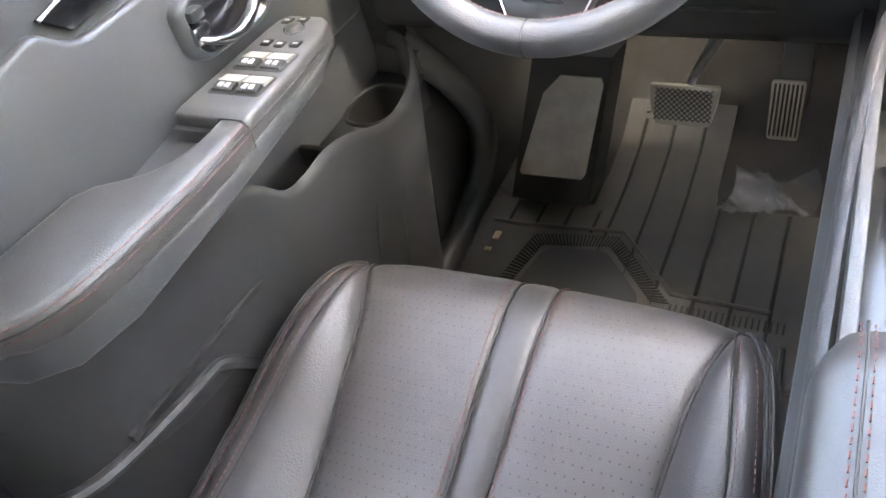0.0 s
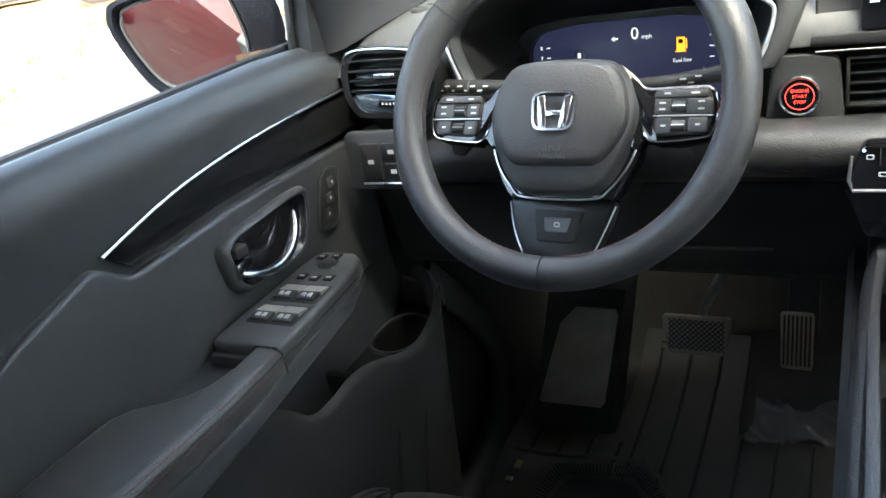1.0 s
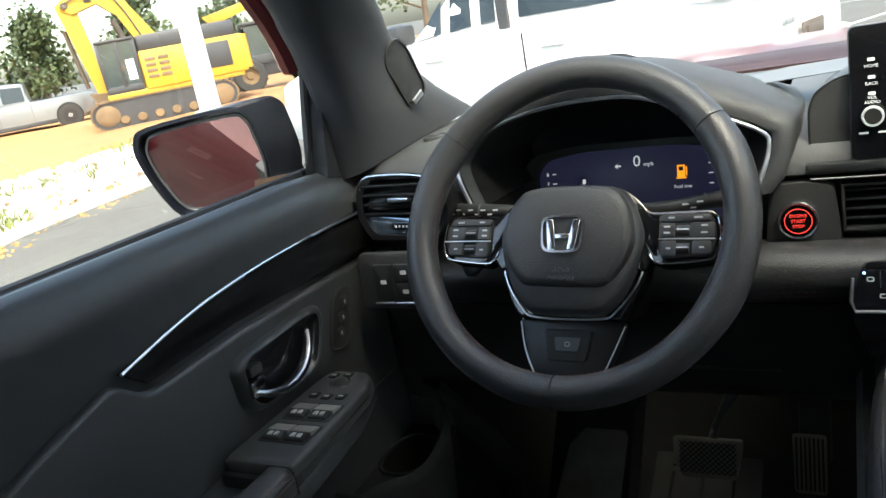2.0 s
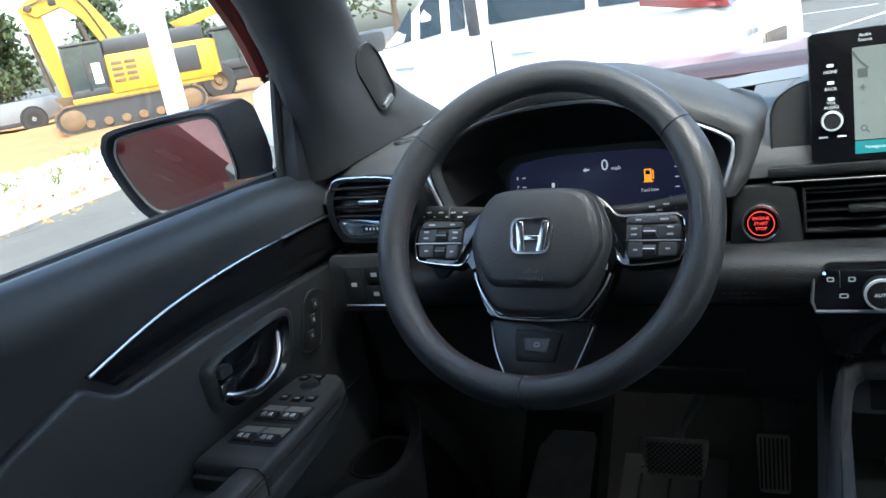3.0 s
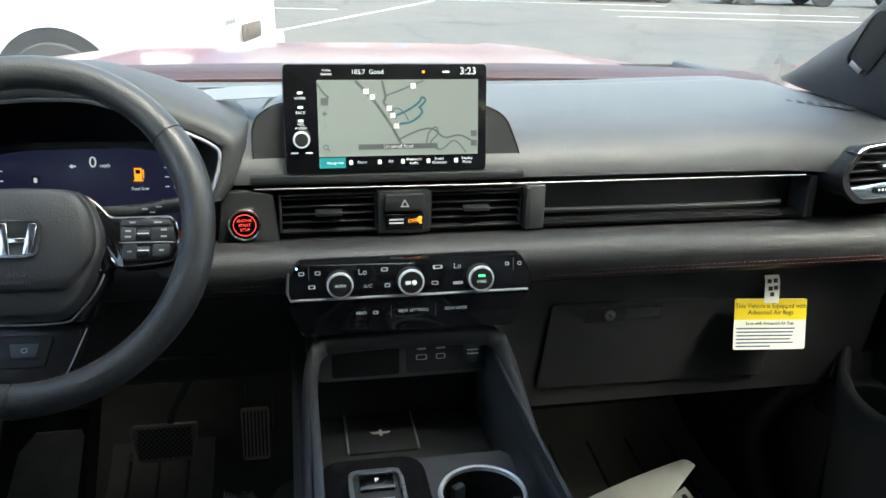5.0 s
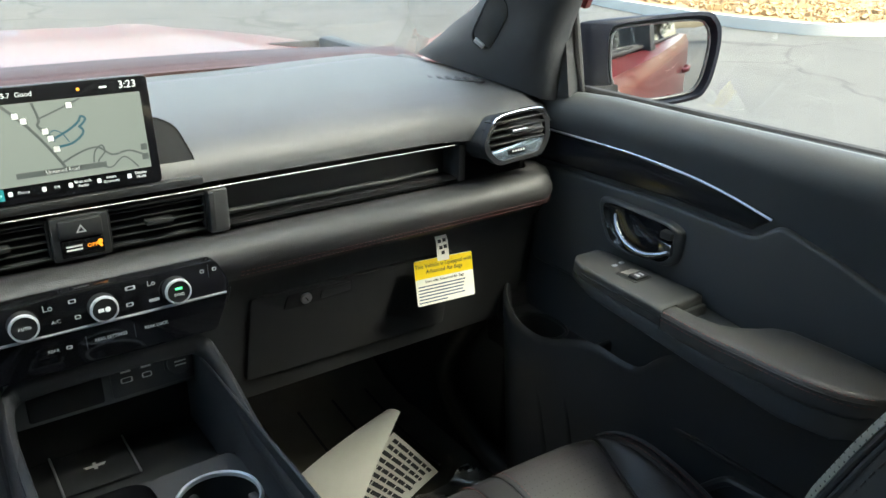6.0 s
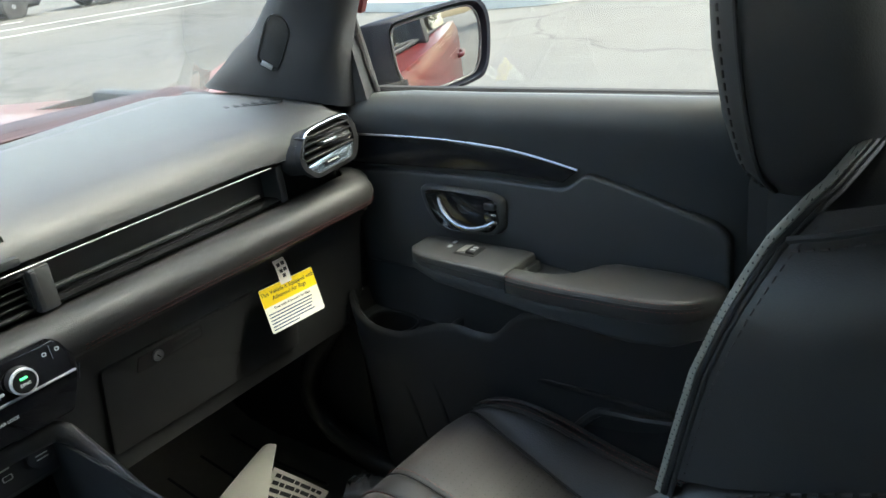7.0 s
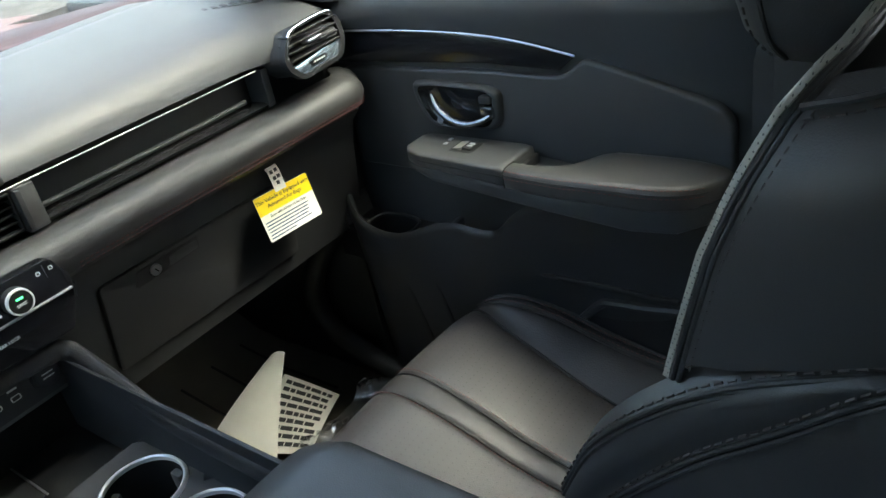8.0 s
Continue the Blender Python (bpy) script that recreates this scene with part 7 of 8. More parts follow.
add.operation = "MULTIPLY_ADD"
add.inputs[1].default_value = (1.6, 1.6, 0)
nt.links.new(tc.outputs["Object"], wob.inputs["Vector"])
nt.links.new(wob.outputs["Color"], add.inputs[0])
nt.links.new(tc.outputs["Object"], add.inputs[2])
nt.links.new(add.outputs[0], vo.inputs["Vector"])
crack = nt.nodes.new("ShaderNodeMapRange")
crack.inputs["From Min"].default_value, crack.inputs["From Max"].default_value = 0.004, 0.016
crack.inputs["To Min"].default_value, crack.inputs["To Max"].default_value = 0.62, 1.0
nt.links.new(vo.outputs["Distance"], crack.inputs[0])
mul = nt.nodes.new("ShaderNodeVectorMath")
mul.operation = "SCALE"
pb = nt.nodes["Principled BSDF"]
nt.links.new(pb.inputs["Base Color"].links[0].from_socket, mul.inputs[0])
nt.links.new(crack.outputs[0], mul.inputs["Scale"])
nt.links.new(mul.outputs[0], pb.inputs["Base Color"])



def ground_z(x, y):
    """The car park rises a little ahead."""
    return GZ + 0.23 * math.exp(-((x + 2.7) / 4.5) ** 4 - ((y - 5.9) / 2.6) ** 4)


def steps(lim):
    v = sorted({s * lim * (k / 40) ** 3 for k in range(41) for s in (1, -1)})
    return v


bm = loft([[(x - 2.8, y + 7.5, ground_z(x - 2.8, y + 7.5)) for x in steps(1200)] for y in steps(1200)], False)
tagged(part("ground", bm, M_ASPH), "sunlit grey asphalt car park with fine cracks", "ground", kind="structure")
M_LINE = mat("road_paint", (0.62, 0.61, 0.57), 0.7, var=0.15, scale=6)
M_CONC = mat("pale_concrete", (0.50, 0.48, 0.43), 0.85, var=0.15, scale=5, bump=0.4, bscale=40)
M_SOIL = mat("orange_soil", (0.30, 0.15, 0.055), 0.95, var=0.25, scale=0.8, bump=1.0, bscale=8)
M_STONE = mat("white_rubble", (0.58, 0.56, 0.51), 0.9, var=0.2, scale=6)
M_CAT = mat("machine_yellow", (0.46, 0.29, 0.028), 0.5, var=0.16, scale=2.0)
M_ORNG = mat("machine_orange", (0.50, 0.14, 0.012), 0.5, var=0.14, scale=2.0)
M_STEEL = mat("worn_steel", (0.10, 0.08, 0.065), 0.65, 0.3, var=0.3, scale=4)
M_MUD = mat("muddy_steel", (0.15, 0.10, 0.055), 0.85, var=0.3, scale=5)
M_BLKM = mat("machine_black", (0.035, 0.036, 0.04), 0.5, var=0.15, scale=3)
M_CABGL = mat("cab_glass", (0.045, 0.06, 0.06), 0.08, var=0.2, coat=0.5)
M_BARK = mat("bark", (0.12, 0.09, 0.065), 0.9, var=0.3, scale=8)
M_LEAF = mat("leaves", (0.040, 0.062, 0.020), 0.7, var=0.45, scale=1.5)
M_TYRE = mat("tyre_rubber", (0.03, 0.03, 0.03), 0.8, var=0.2, scale=10)
M_ALLOY = mat("alloy", (0.5, 0.5, 0.52), 0.35, 0.9, var=0.06)


def stripe_line(a, b, w=0.11):
    a, b = Vector((*a, 0)), Vector((*b, 0))
    d = (b - a).normalized()
    s = Vector((-d.y, d.x, 0)) * w / 2
    z = Vector((0, 0, GZ + 0.004))
    bm = bmesh.new()
    bm.faces.new([bm.verts.new(p + z) for p in (a - s, b - s, b + s, a + s)])
    tagged(part("parking_line", thicken(bm, 0.003), M_LINE, flat=True), "worn white parking line on asphalt", "road marking", "parking lines", "structure")


for a, b in (((-0.9, 14.2), (4.6, 26.0)), ((-5.4, 3.5), (-7.0, 5.8)), ((-1.5, 12.5), (-3.5, 12.9)), ((1.2, 21.5), (-4.0, 22.5)), ((9.0, 22.5), (16.0, 20.5)), ((8.5, 20.0), (16.0, 18.2)), ((4.0, 27.0), (12.0, 24.6))):
    stripe_line(a, b)


def kerb(path, name="kerb", w=0.16, h=0.15, label="pale concrete kerb"):
    """A real step along a path."""
    pts = catmull([(x, y, 0) for x, y in path], 6)
    rings = []
    for i, p in enumerate(pts):
        d = (pts[min(i + 1, len(pts) - 1)] - pts[max(i - 1, 0)]).normalized()
        s = Vector((-d.y, d.x, 0))
        rings.append([p + s * a + Vector((0, 0, GZ + z)) for a, z in ((0, -0.02), (0, h - 0.03), (0.03, h), (w, h), (w, -0.02))])
    return tagged(part(name, loft(rings), M_CONC, angle=30), label, "kerb", kind="structure")


KL = [(-6.4, -4.0), (-7.1, 1.5), (-7.75, 4.05), (-8.2, 6.2), (-8.6, 9.5), (-8.9, 14.0), (-8.0, 20.0), (-5.0, 27.5), (0.0, 29.5), (8, 31)]
kerb(KL)
KR = [(16.5, 12.9), (12.9, 12.4), (11.6, 10.6), (11.05, 8.6), (11.1, 6.4), (12.0, 5.4), (16.5, 3.6)]
kerb(KR[::-1], h=0.17)


def bed(path, closing, name, label, material, dz, rough=0.12, seed=1, category="bare soil"):
    """Rough ground behind a kerb, as a fan of uneven strips towards a far line."""
    pts = catmull([(x, y, 0) for x, y in path], 6)
    far = catmull([(x, y, 0) for x, y in closing], 6)
    rings = []
    for k in range(22):
        t = (k / 21) ** 2.0
        row = []
        for i in range(len(pts)):
            j = i / (len(pts) - 1) * (len(far) - 1)
            f = far[int(j)].lerp(far[min(int(j) + 1, len(far) - 1)], j - int(j))
            p = pts[i].lerp(f, t)
            q = noise.noise(Vector((p.x * 0.7, p.y * 0.7, seed))) * rough + noise.noise(Vector((p.x * 0.17, p.y * 0.17, seed + 5))) * rough * 3 * t
            row.append((p.x, p.y, GZ + dz + q * (k > 0)))
        rings.append(row)
    return tagged(part(name, loft(rings, False), material, angle=80), label, category, kind="structure")


bed([(x - 0.16, y) for x, y in KL], [(-40, -20), (-55, 0), (-60, 15), (-60, 30), (-55, 45), (-45, 60), (-30, 70), (-15, 75), (0, 75), (12, 75)], "soil", "orange bare soil of a building site beyond the kerb", M_SOIL, 0.10)
bed([(x + 0.15, y) for x, y in KR], [(20, 12), (18, 11), (17, 10), (16.5, 8.5), (16.5, 7), (17, 6), (18, 5)], "planting_bed", "brown wood chips in a planted bed", mat("wood_chips", (0.30, 0.19, 0.09), 0.95, var=0.5, scale=9, bump=1.0, bscale=30), 0.13, 0.04, 3, "planting bed")


def heap(name, label, material, n, place, size, seed, category):
    """Many small broken lumps in one mesh."""
    rnd = random.Random(seed)
    bm = bmesh.new()
    for _ in range(n):
        x, y, z = place(rnd)
        s = size * rnd.uniform(0.4, 1.5)
        m = Matrix.Translation((x, y, z)) @ Euler((rnd.random() * 6, rnd.random() * 6, rnd.random() * 6)).to_matrix().to_4x4() @ Matrix.Diagonal((s, s * rnd.uniform(0.6, 1), s * rnd.uniform(0.35, 0.8), 1))
        vs = [bm.verts.new(m @ Vector(c)) for c in ((-1, -0.8, -1), (1, -1, -0.7), (0.8, 1, -1), (-1, 0.9, -0.8), (-0.7, -0.9, 0.9), (0.9, -0.6, 1), (0.7, 0.8, 0.6), (-0.9, 0.7, 1))]
        for f in ((0, 3, 2, 1), (4, 5, 6, 7), (0, 1, 5, 4), (1, 2, 6, 5), (2, 3, 7, 6), (3, 0, 4, 7)):
            bm.faces.new([vs[i] for i in f])
    return tagged(part(name, bm, material, flat=True), label, category, kind="stuff")


def beside(rnd, lo, hi, y0, y1):
    y = rnd.uniform(y0, y1)
    for (xa, ya), (xb, yb) in zip(KL, KL[1:]):
        if ya <= y <= yb:
            break
    x = xa + (xb - xa) * (y - ya) / (yb - ya)
    return x - 0.2 - rnd.uniform(lo, hi), y


def lay(lo, hi, y0, y1, z):
    def f(rnd):
        x, y = beside(rnd, lo, hi, y0, y1)
        return x, y, GZ + z + rnd.random() * 0.05
    return f


heap("rubble", "white broken stones strewn along the kerb", M_STONE, 900, lay(0.2, 3.4, 1.5, 13.0, 0.12), 0.085, 3, "rubble")
heap("rubble", "pale gravel between the larger stones", M_STONE, 2600, lay(0.0, 4.0, 1.0, 13.0, 0.11), 0.03, 8, "rubble")
heap("fallen_leaves", "brown dead leaves lying along the kerb", mat("dead_leaves", (0.28, 0.18, 0.07), 0.9, var=0.4, scale=20), 700, lay(-0.75, -0.22, 1.5, 12.0, 0.004), 0.03, 12, "leaves")
heap("wood_chips", "loose wood chips on the planted bed", mat("chip", (0.38, 0.25, 0.12), 0.9, var=0.4, scale=20), 2200, lambda r: (r.uniform(11.6, 16), r.uniform(5.7, 11.6), GZ + 0.15), 0.05, 21, "wood chips")


def grass(name, cx, cy, r, n, seed, h=0.16):
    rnd = random.Random(seed)
    bm = bmesh.new()
    for _ in range(n):
        a, d = rnd.random() * 6.3, r * math.sqrt(rnd.random())
        x, y = cx + math.cos(a) * d, cy + math.sin(a) * d * 1.6
        t, w, hh = rnd.random() * 6.3, 0.012, h * rnd.uniform(0.5, 1.3)
        dx, dy = math.cos(t) * w, math.sin(t) * w
        lx, ly = rnd.uniform(-0.08, 0.08), rnd.uniform(-0.08, 0.08)
        z = GZ + 0.10
        vs = [bm.verts.new(p) for p in ((x - dx, y - dy, z), (x + dx, y + dy, z), (x + dx * 0.5 + lx * 0.5, y + dy * 0.5 + ly * 0.5, z + hh * 0.7), (x + lx, y + ly, z + hh))]
        bm.faces.new(vs)
    return tagged(part(name, bm, mat("grass_blades", (0.16, 0.19, 0.06), 0.8, var=0.4, scale=3), flat=True), "yellowish green grass tufts among the stones", "grass", kind="stuff")


for i, (x, y, r, n) in enumerate(((-8.6, 4.4, 0.45, 500), (-10.6, 7.2, 0.7, 500), (-9.6, 9.4, 0.8, 500), (-12.0, 10.8, 1.1, 700), (-10.5, 3.4, 0.5, 300))):
    grass("grass", x, y, r, n, i + 40)


def wheel(parent, m, r, w):
    t = part("tyre", lathe([(r * 0.62, -w / 2), (r * 0.93, -w / 2), (r, -w * 0.36), (r, w * 0.36), (r * 0.93, w / 2), (r * 0.62, w / 2)], m, 28), M_TYRE, parent)
    rm = part("rim", lathe([(0.001, w * 0.22), (r * 0.12, w * 0.25), (r * 0.20, w * 0.10), (r * 0.55, w * 0.30), (r * 0.66, w * 0.46), (r * 0.66, -w / 2)], m, 28), M_STEEL, t)
    for k in range(5):
        part("spoke", rbox(r * 0.06, r * 0.62, -r * 0.07, r * 0.07, w * 0.28, w * 0.40, 0.01, 1, m @ pose(0, 0, 0, 0, 0, k * 72)), M_ALLOY, rm)


def vehicle(name, label, category, m, paint, L, W, H, belt, roof, wheel_r=0.36, group="", mirror_x=None):
    """A parked car in local metres: x to its front, z up from the ground. roof: (x, half width, height) stations."""
    v = thing(name, label, category, (m.translation.x, m.translation.y, GZ), group)
    v.rotation_mode = "XYZ"

    def put(pname, bm, material, parent=None, lab=""):
        bmesh.ops.transform(bm, matrix=m, verts=bm.verts)
        return part(pname, bm, material, parent or v, lab, angle=35)
    hw = W / 2
    st = [(-L / 2, hw * 0.86, 0.42, belt * 0.93), (-L / 2 + 0.12, hw * 0.95, 0.30, belt), (-L / 2 + 0.6, hw, 0.25, belt), (0, hw, 0.24, belt * 0.99), (L / 2 - 1.35, hw, 0.25, belt * 0.97),
          (L / 2 - 0.5, hw * 0.97, 0.26, belt * 0.91), (L / 2 - 0.12, hw * 0.88, 0.32, belt * 0.82), (L / 2, hw * 0.74, 0.42, belt * 0.70)]
    rings = []
    for x, w, zb, zt in st:
        zm = zb + (zt - zb) * 0.62
        rings.append([(x, -w * 0.90, zb), (x, -w, zb + 0.12), (x, -w * 1.0, zm), (x, -w * 0.955, zt - 0.03), (x, -w * 0.90, zt), (x, w * 0.90, zt), (x, w * 0.955, zt - 0.03), (x, w, zm), (x, w, zb + 0.12), (x, w * 0.90, zb)])
    body = put("body", loft(rings), paint)
    rr = []
    for x, w, z in roof:
        zb = belt - 0.02
        rr.append([(x, -w * 1.13, zb), (x, -w * 1.10, zb + (z - zb) * 0.45), (x, -w, z - 0.05), (x, -w * 0.9, z), (x, w * 0.9, z), (x, w, z - 0.05), (x, w * 1.10, zb + (z - zb) * 0.45), (x, w * 1.13, zb)])
    put("roof", loft(rr), paint)
    mx = roof[-2][0] - 0.04 if mirror_x is None else mirror_x
    # side and end windows, proud of the pillars
    n = len(roof)
    for s in (1, -1):
        for (xa, wa, za), (xb, wb, zb_) in zip(roof[1:], roof[2:]):
            if (min(za, zb_) < belt + 0.15 and xb < 0) or xb - xa < 0.15:
                continue
            q = []
            for x, w, z, t0, t1 in ((xa + 0.05, wa, za, 0.10, 0.82), (xb - 0.05, wb, zb_, 0.10, 0.82)):
                for t in (t0, t1):
                    zz = belt + (z - belt) * t
                    q.append(Vector((x, s * (w * (1.13 - 0.13 * t) + 0.012), zz)))
            bm = bmesh.new()
            bm.faces.new([bm.verts.new(p) for p in (q[0], q[2], q[3], q[1])])
            put("side_window", thicken(bm, 0.01), M_TINT)
        put("door_mirror", rbox(mx - 0.08, mx + 0.08, min(s * hw, s * (hw + 0.20)) - 0.01, max(s * hw, s * (hw + 0.20)), belt + 0.0, belt + 0.16, 0.04), M_BLKM)
        for x in (-0.95, 0.15):
            put("door_handle", rbox(x - 0.10, x + 0.10, s * hw * 0.995 - 0.02, s * hw * 0.995 + 0.02, belt - 0.16, belt - 0.13, 0.012), paint)
            put("door_gap", rbox(x + 0.24, x + 0.25, s * hw * 0.998 - 0.004, s * hw * 0.998 + 0.004, 0.38, belt - 0.04, 0), M_DARK)
        for x in (-L / 2 + 0.95, L / 2 - 0.95):
            arch_ = lathe([(wheel_r * 1.16, -0.01), (wheel_r * 1.16, 0.015), (wheel_r * 0.2, 0.012)], pose(x, s * hw * 0.995, wheel_r + 0.02, -90 * s, 0, 0), 28)
            put("wheel_arch", arch_, M_DARK)
            wm_ = m @ pose(x, s * (hw - 0.09), wheel_r, -90 * s, 0, 0)
            wheel(v, wm_, wheel_r, 0.23)
        put("sill", rbox(-L / 2 + 1.4, L / 2 - 1.4, s * hw * 0.985 - 0.03, s * hw * 0.985 + 0.025, 0.24, 0.40, 0.02), M_BLKM)
    return v, put


# white SUV ahead
hd = Vector((-0.97, 0.24, 0))
m_suv = Matrix.Translation((-2.70, 5.87, GZ + 0.22)) @ pose(0, 0, 0, 0, 0, math.degrees(math.atan2(hd.y, hd.x)))
M_WPAINT = mat("white_paint", (0.80, 0.80, 0.80), 0.3, var=0.04, coat=0.8, scale=2)
suv, put = vehicle("parked_suv", "glossy white SUV parked ahead, side and tail towards the car", "car", m_suv, M_WPAINT, 4.7, 1.86, 1.69, 1.06,
                   [(-2.22, 0.70, 1.10), (-1.95, 0.70, 1.60), (-1.45, 0.69, 1.67), (-0.56, 0.69, 1.69), (-0.44, 0.69, 1.69), (-0.20, 0.68, 1.62), (0.12, 0.67, 1.40), (0.52, 0.66, 1.08)], mirror_x=0.36)
M_TAIL = mat("tail_lamp_red", (0.13, 0.006, 0.008), 0.15, var=0.1, coat=1.0)
for s in (1, -1):
    tl = put("tail_lamp", loft([[(-2.37, s * 0.80, 1.01), (-2.37, s * 0.60, 1.04), (-2.30, s * 0.60, 1.13), (-2.30, s * 0.84, 1.16)], [(-2.12, s * 0.93, 1.04), (-2.12, s * 0.88, 1.04), (-2.12, s * 0.88, 1.14), (-2.12, s * 0.92, 1.16)],
                                [(-1.85, s * 0.925, 1.09), (-1.85, s * 0.88, 1.09), (-1.85, s * 0.88, 1.13), (-1.85, s * 0.92, 1.13)]]), M_TAIL, None, "red wraparound tail lamp")
    put("lamp_core", rbox(-2.365, -2.26, s * 0.78 - 0.05, s * 0.78 + 0.03, 1.06, 1.10, 0.01), M_STEEL, tl)
for k in range(4):
    put("name_bar", rbox(-2.385, -2.37, 0.52 - k * 0.06, 0.56 - k * 0.06, 0.80, 0.84, 0.004), M_ALLOY)
put("rear_window", thicken(loft([[(-2.24, -0.62, 1.13), (-2.24, 0.62, 1.13)], [(-2.03, -0.56, 1.54), (-2.03, 0.56, 1.54)]], False), 0.012), M_TINT)
put("plate_bars", merge(rbox(-2.40, -2.38, -0.22, 0.22, 0.66, 0.78, 0.01), rbox(-2.41, -2.40, -0.16, 0.16, 0.69, 0.75, 0.003)), M_STEEL, None, "dark plate with plain bars")
put("rear_bumper", rbox(-2.42, -2.2, -0.86, 0.86, 0.36, 0.66, 0.05), M_WPAINT)
put("bumper_insert", rbox(-2.43, -2.3, -0.70, 0.70, 0.34, 0.46, 0.03), M_BLKM)
put("pillar_blackout", rbox(-0.52, -0.42, 0.775, 0.80, 1.06, 1.60, 0.01), M_BLKM)

# grey pickup beyond the machine
m_pick = Matrix.Translation((-27.6, 18.9, GZ + 0.02)) @ pose(0, 0, 0, 0, 0, 230)
pick, put = vehicle("pickup", "silver grey pickup parked on the bare soil", "car", m_pick, mat("silver_paint", (0.20, 0.205, 0.21), 0.3, 0.5, var=0.06, coat=0.6), 5.7, 1.95, 1.9, 1.12,
                    [(-0.72, 0.74, 1.2), (-0.62, 0.72, 1.82), (0.2, 0.72, 1.9), (0.72, 0.70, 1.84), (1.35, 0.70, 1.16)], wheel_r=0.40)
put("load_bed", rbox(-2.78, -0.85, -0.78, 0.78, 1.02, 1.125, 0.01), M_DARK)
# dark cars far off
for k, (x, y, a, col) in enumerate(((11.5, 27.5, 172, (0.03, 0.03, 0.035)), (17.0, 26.5, 170, (0.3, 0.3, 0.31)), (22.0, 24.5, 168, (0.05, 0.06, 0.09)), (-2.5, 33, 10, (0.3, 0.3, 0.3)))):
    vehicle("parked_car", "dark parked car far across the asphalt" if sum(col) < 0.5 else "grey parked car far across the asphalt", "car", Matrix.Translation((x, y, GZ)) @ pose(0, 0, 0, 0, 0, a), mat("far_paint", col, 0.3, 0.3, coat=0.7), 4.6, 1.82, 1.55, 1.0,
            [(-2.0, 0.68, 1.05), (-1.5, 0.66, 1.46), (-0.4, 0.66, 1.52), (0.4, 0.64, 1.48), (1.2, 0.64, 1.02)], group="far parked cars")


# excavator
def excavator(m):
    ex = thing("excavator", "yellow tracked excavator with a muddy undercarriage and raised arm", "excavator", (m.translation.x, m.translation.y, GZ))

    def put(name, bm, material, parent=None, lab=""):
        bmesh.ops.transform(bm, matrix=m, verts=bm.verts)
        return part(name, bm, material, parent or ex, lab, angle=35)
    for s in (1, -1):
        out, inn = [], []
        for k in range(32):
            t = 2 * math.pi * k / 32
            cx = 1.75 if math.cos(t) > 0 else -1.75
            out.append((cx + 0.46 * math.cos(t), 0.48 + 0.46 * math.sin(t)))
        rings = [[(x, s * 1.25 + w, z) for x, z in out] for w in (-0.28, 0.28)]
        tr = put("track", loft(rings), M_BLKM, None, "steel crawler track")
        per = 44
        for k in range(per):
            q = k / per * (2 * 3.5 + 2 * math.pi * 0.47)
            if q < 3.5:
                x, z, a = -1.75 + q, 0.955, 0
            elif q < 3.5 + math.pi * 0.47:
                t = (q - 3.5) / 0.47
                x, z, a = 1.75 + 0.475 * math.sin(t), 0.48 + 0.475 * math.cos(t), math.degrees(t)
            elif q < 7.0 + math.pi * 0.47:
                x, z, a = 1.75 - (q - 3.5 - math.pi * 0.47), 0.005, 180
            else:
                t = (q - 7.0 - math.pi * 0.47) / 0.47
                x, z, a = -1.75 - 0.475 * math.sin(t), 0.48 - 0.475 * math.cos(t), 180 + math.degrees(t)
            put("track_shoe", rbox(-0.10, 0.10, -0.32, 0.32, -0.02, 0.035, 0, 1, pose(x, s * 1.25, z, 0, a, 0)), M_MUD, tr)
        for k in range(6):
            put("roller", lathe([(0.001, 0.05), (0.13, 0.05), (0.15, 0.0), (0.15, -0.06)], pose(-1.3 + k * 0.52, s * 1.55, 0.26, -90 * s), 14), M_MUD, tr)
        for x in (-1.75, 1.75):
            put("idler", lathe([(0.001, 0.04), (0.10, 0.06), (0.30, 0.02), (0.36, 0.0), (0.36, -0.05)], pose(x, s * 1.55, 0.48, -90 * s), 18), M_MUD, tr)
    put("undercarriage", rbox(-1.2, 1.2, -1.0, 1.0, 0.45, 1.05, 0.08), M_BLKM)
    put("house_floor", rbox(-2.6, 1.6, -1.45, 1.45, 0.98, 1.16, 0.03), M_CAT)
    for s in (1, -1):
        hs = put("side_cover", rbox(-2.75, 0.42, s * 1.42 - 0.10, s * 1.42 + 0.08, 1.12, 2.45, 0.05), M_CAT, None, "yellow side cover")
        for r in range(4):
            for c in range(2):
                put("louvre", rbox(-0.42 + c * 0.40, -0.10 + c * 0.40, s * 1.50, s * 1.505 + s * 0.02, 1.48 + r * 0.20, 1.60 + r * 0.20, 0.01) if s > 0 else rbox(-0.42 + c * 0.40, -0.10 + c * 0.40, -1.525, -1.50, 1.48 + r * 0.20, 1.60 + r * 0.20, 0.01), M_MUD, hs)
        put("engine_bay", rbox(-2.30, -1.30, s * 1.50 - 0.01, s * 1.50 + 0.012, 1.42, 2.30, 0.02), M_BLKM, hs)
    put("engine_hood", rbox(-2.6, 0.40, -1.35, 1.42, 2.42, 2.98, 0.08), M_BLKM, None, "black engine hood")
    put("counterweight", loft([[(x, y, z) for x, y in ((-2.3, -1.45), (-2.9, -1.25), (-3.05, -0.6), (-3.05, 0.6), (-2.9, 1.25), (-2.3, 1.45))] for z in (1.2, 1.3, 2.3, 2.42)]), M_CAT, None, "rounded yellow counterweight")
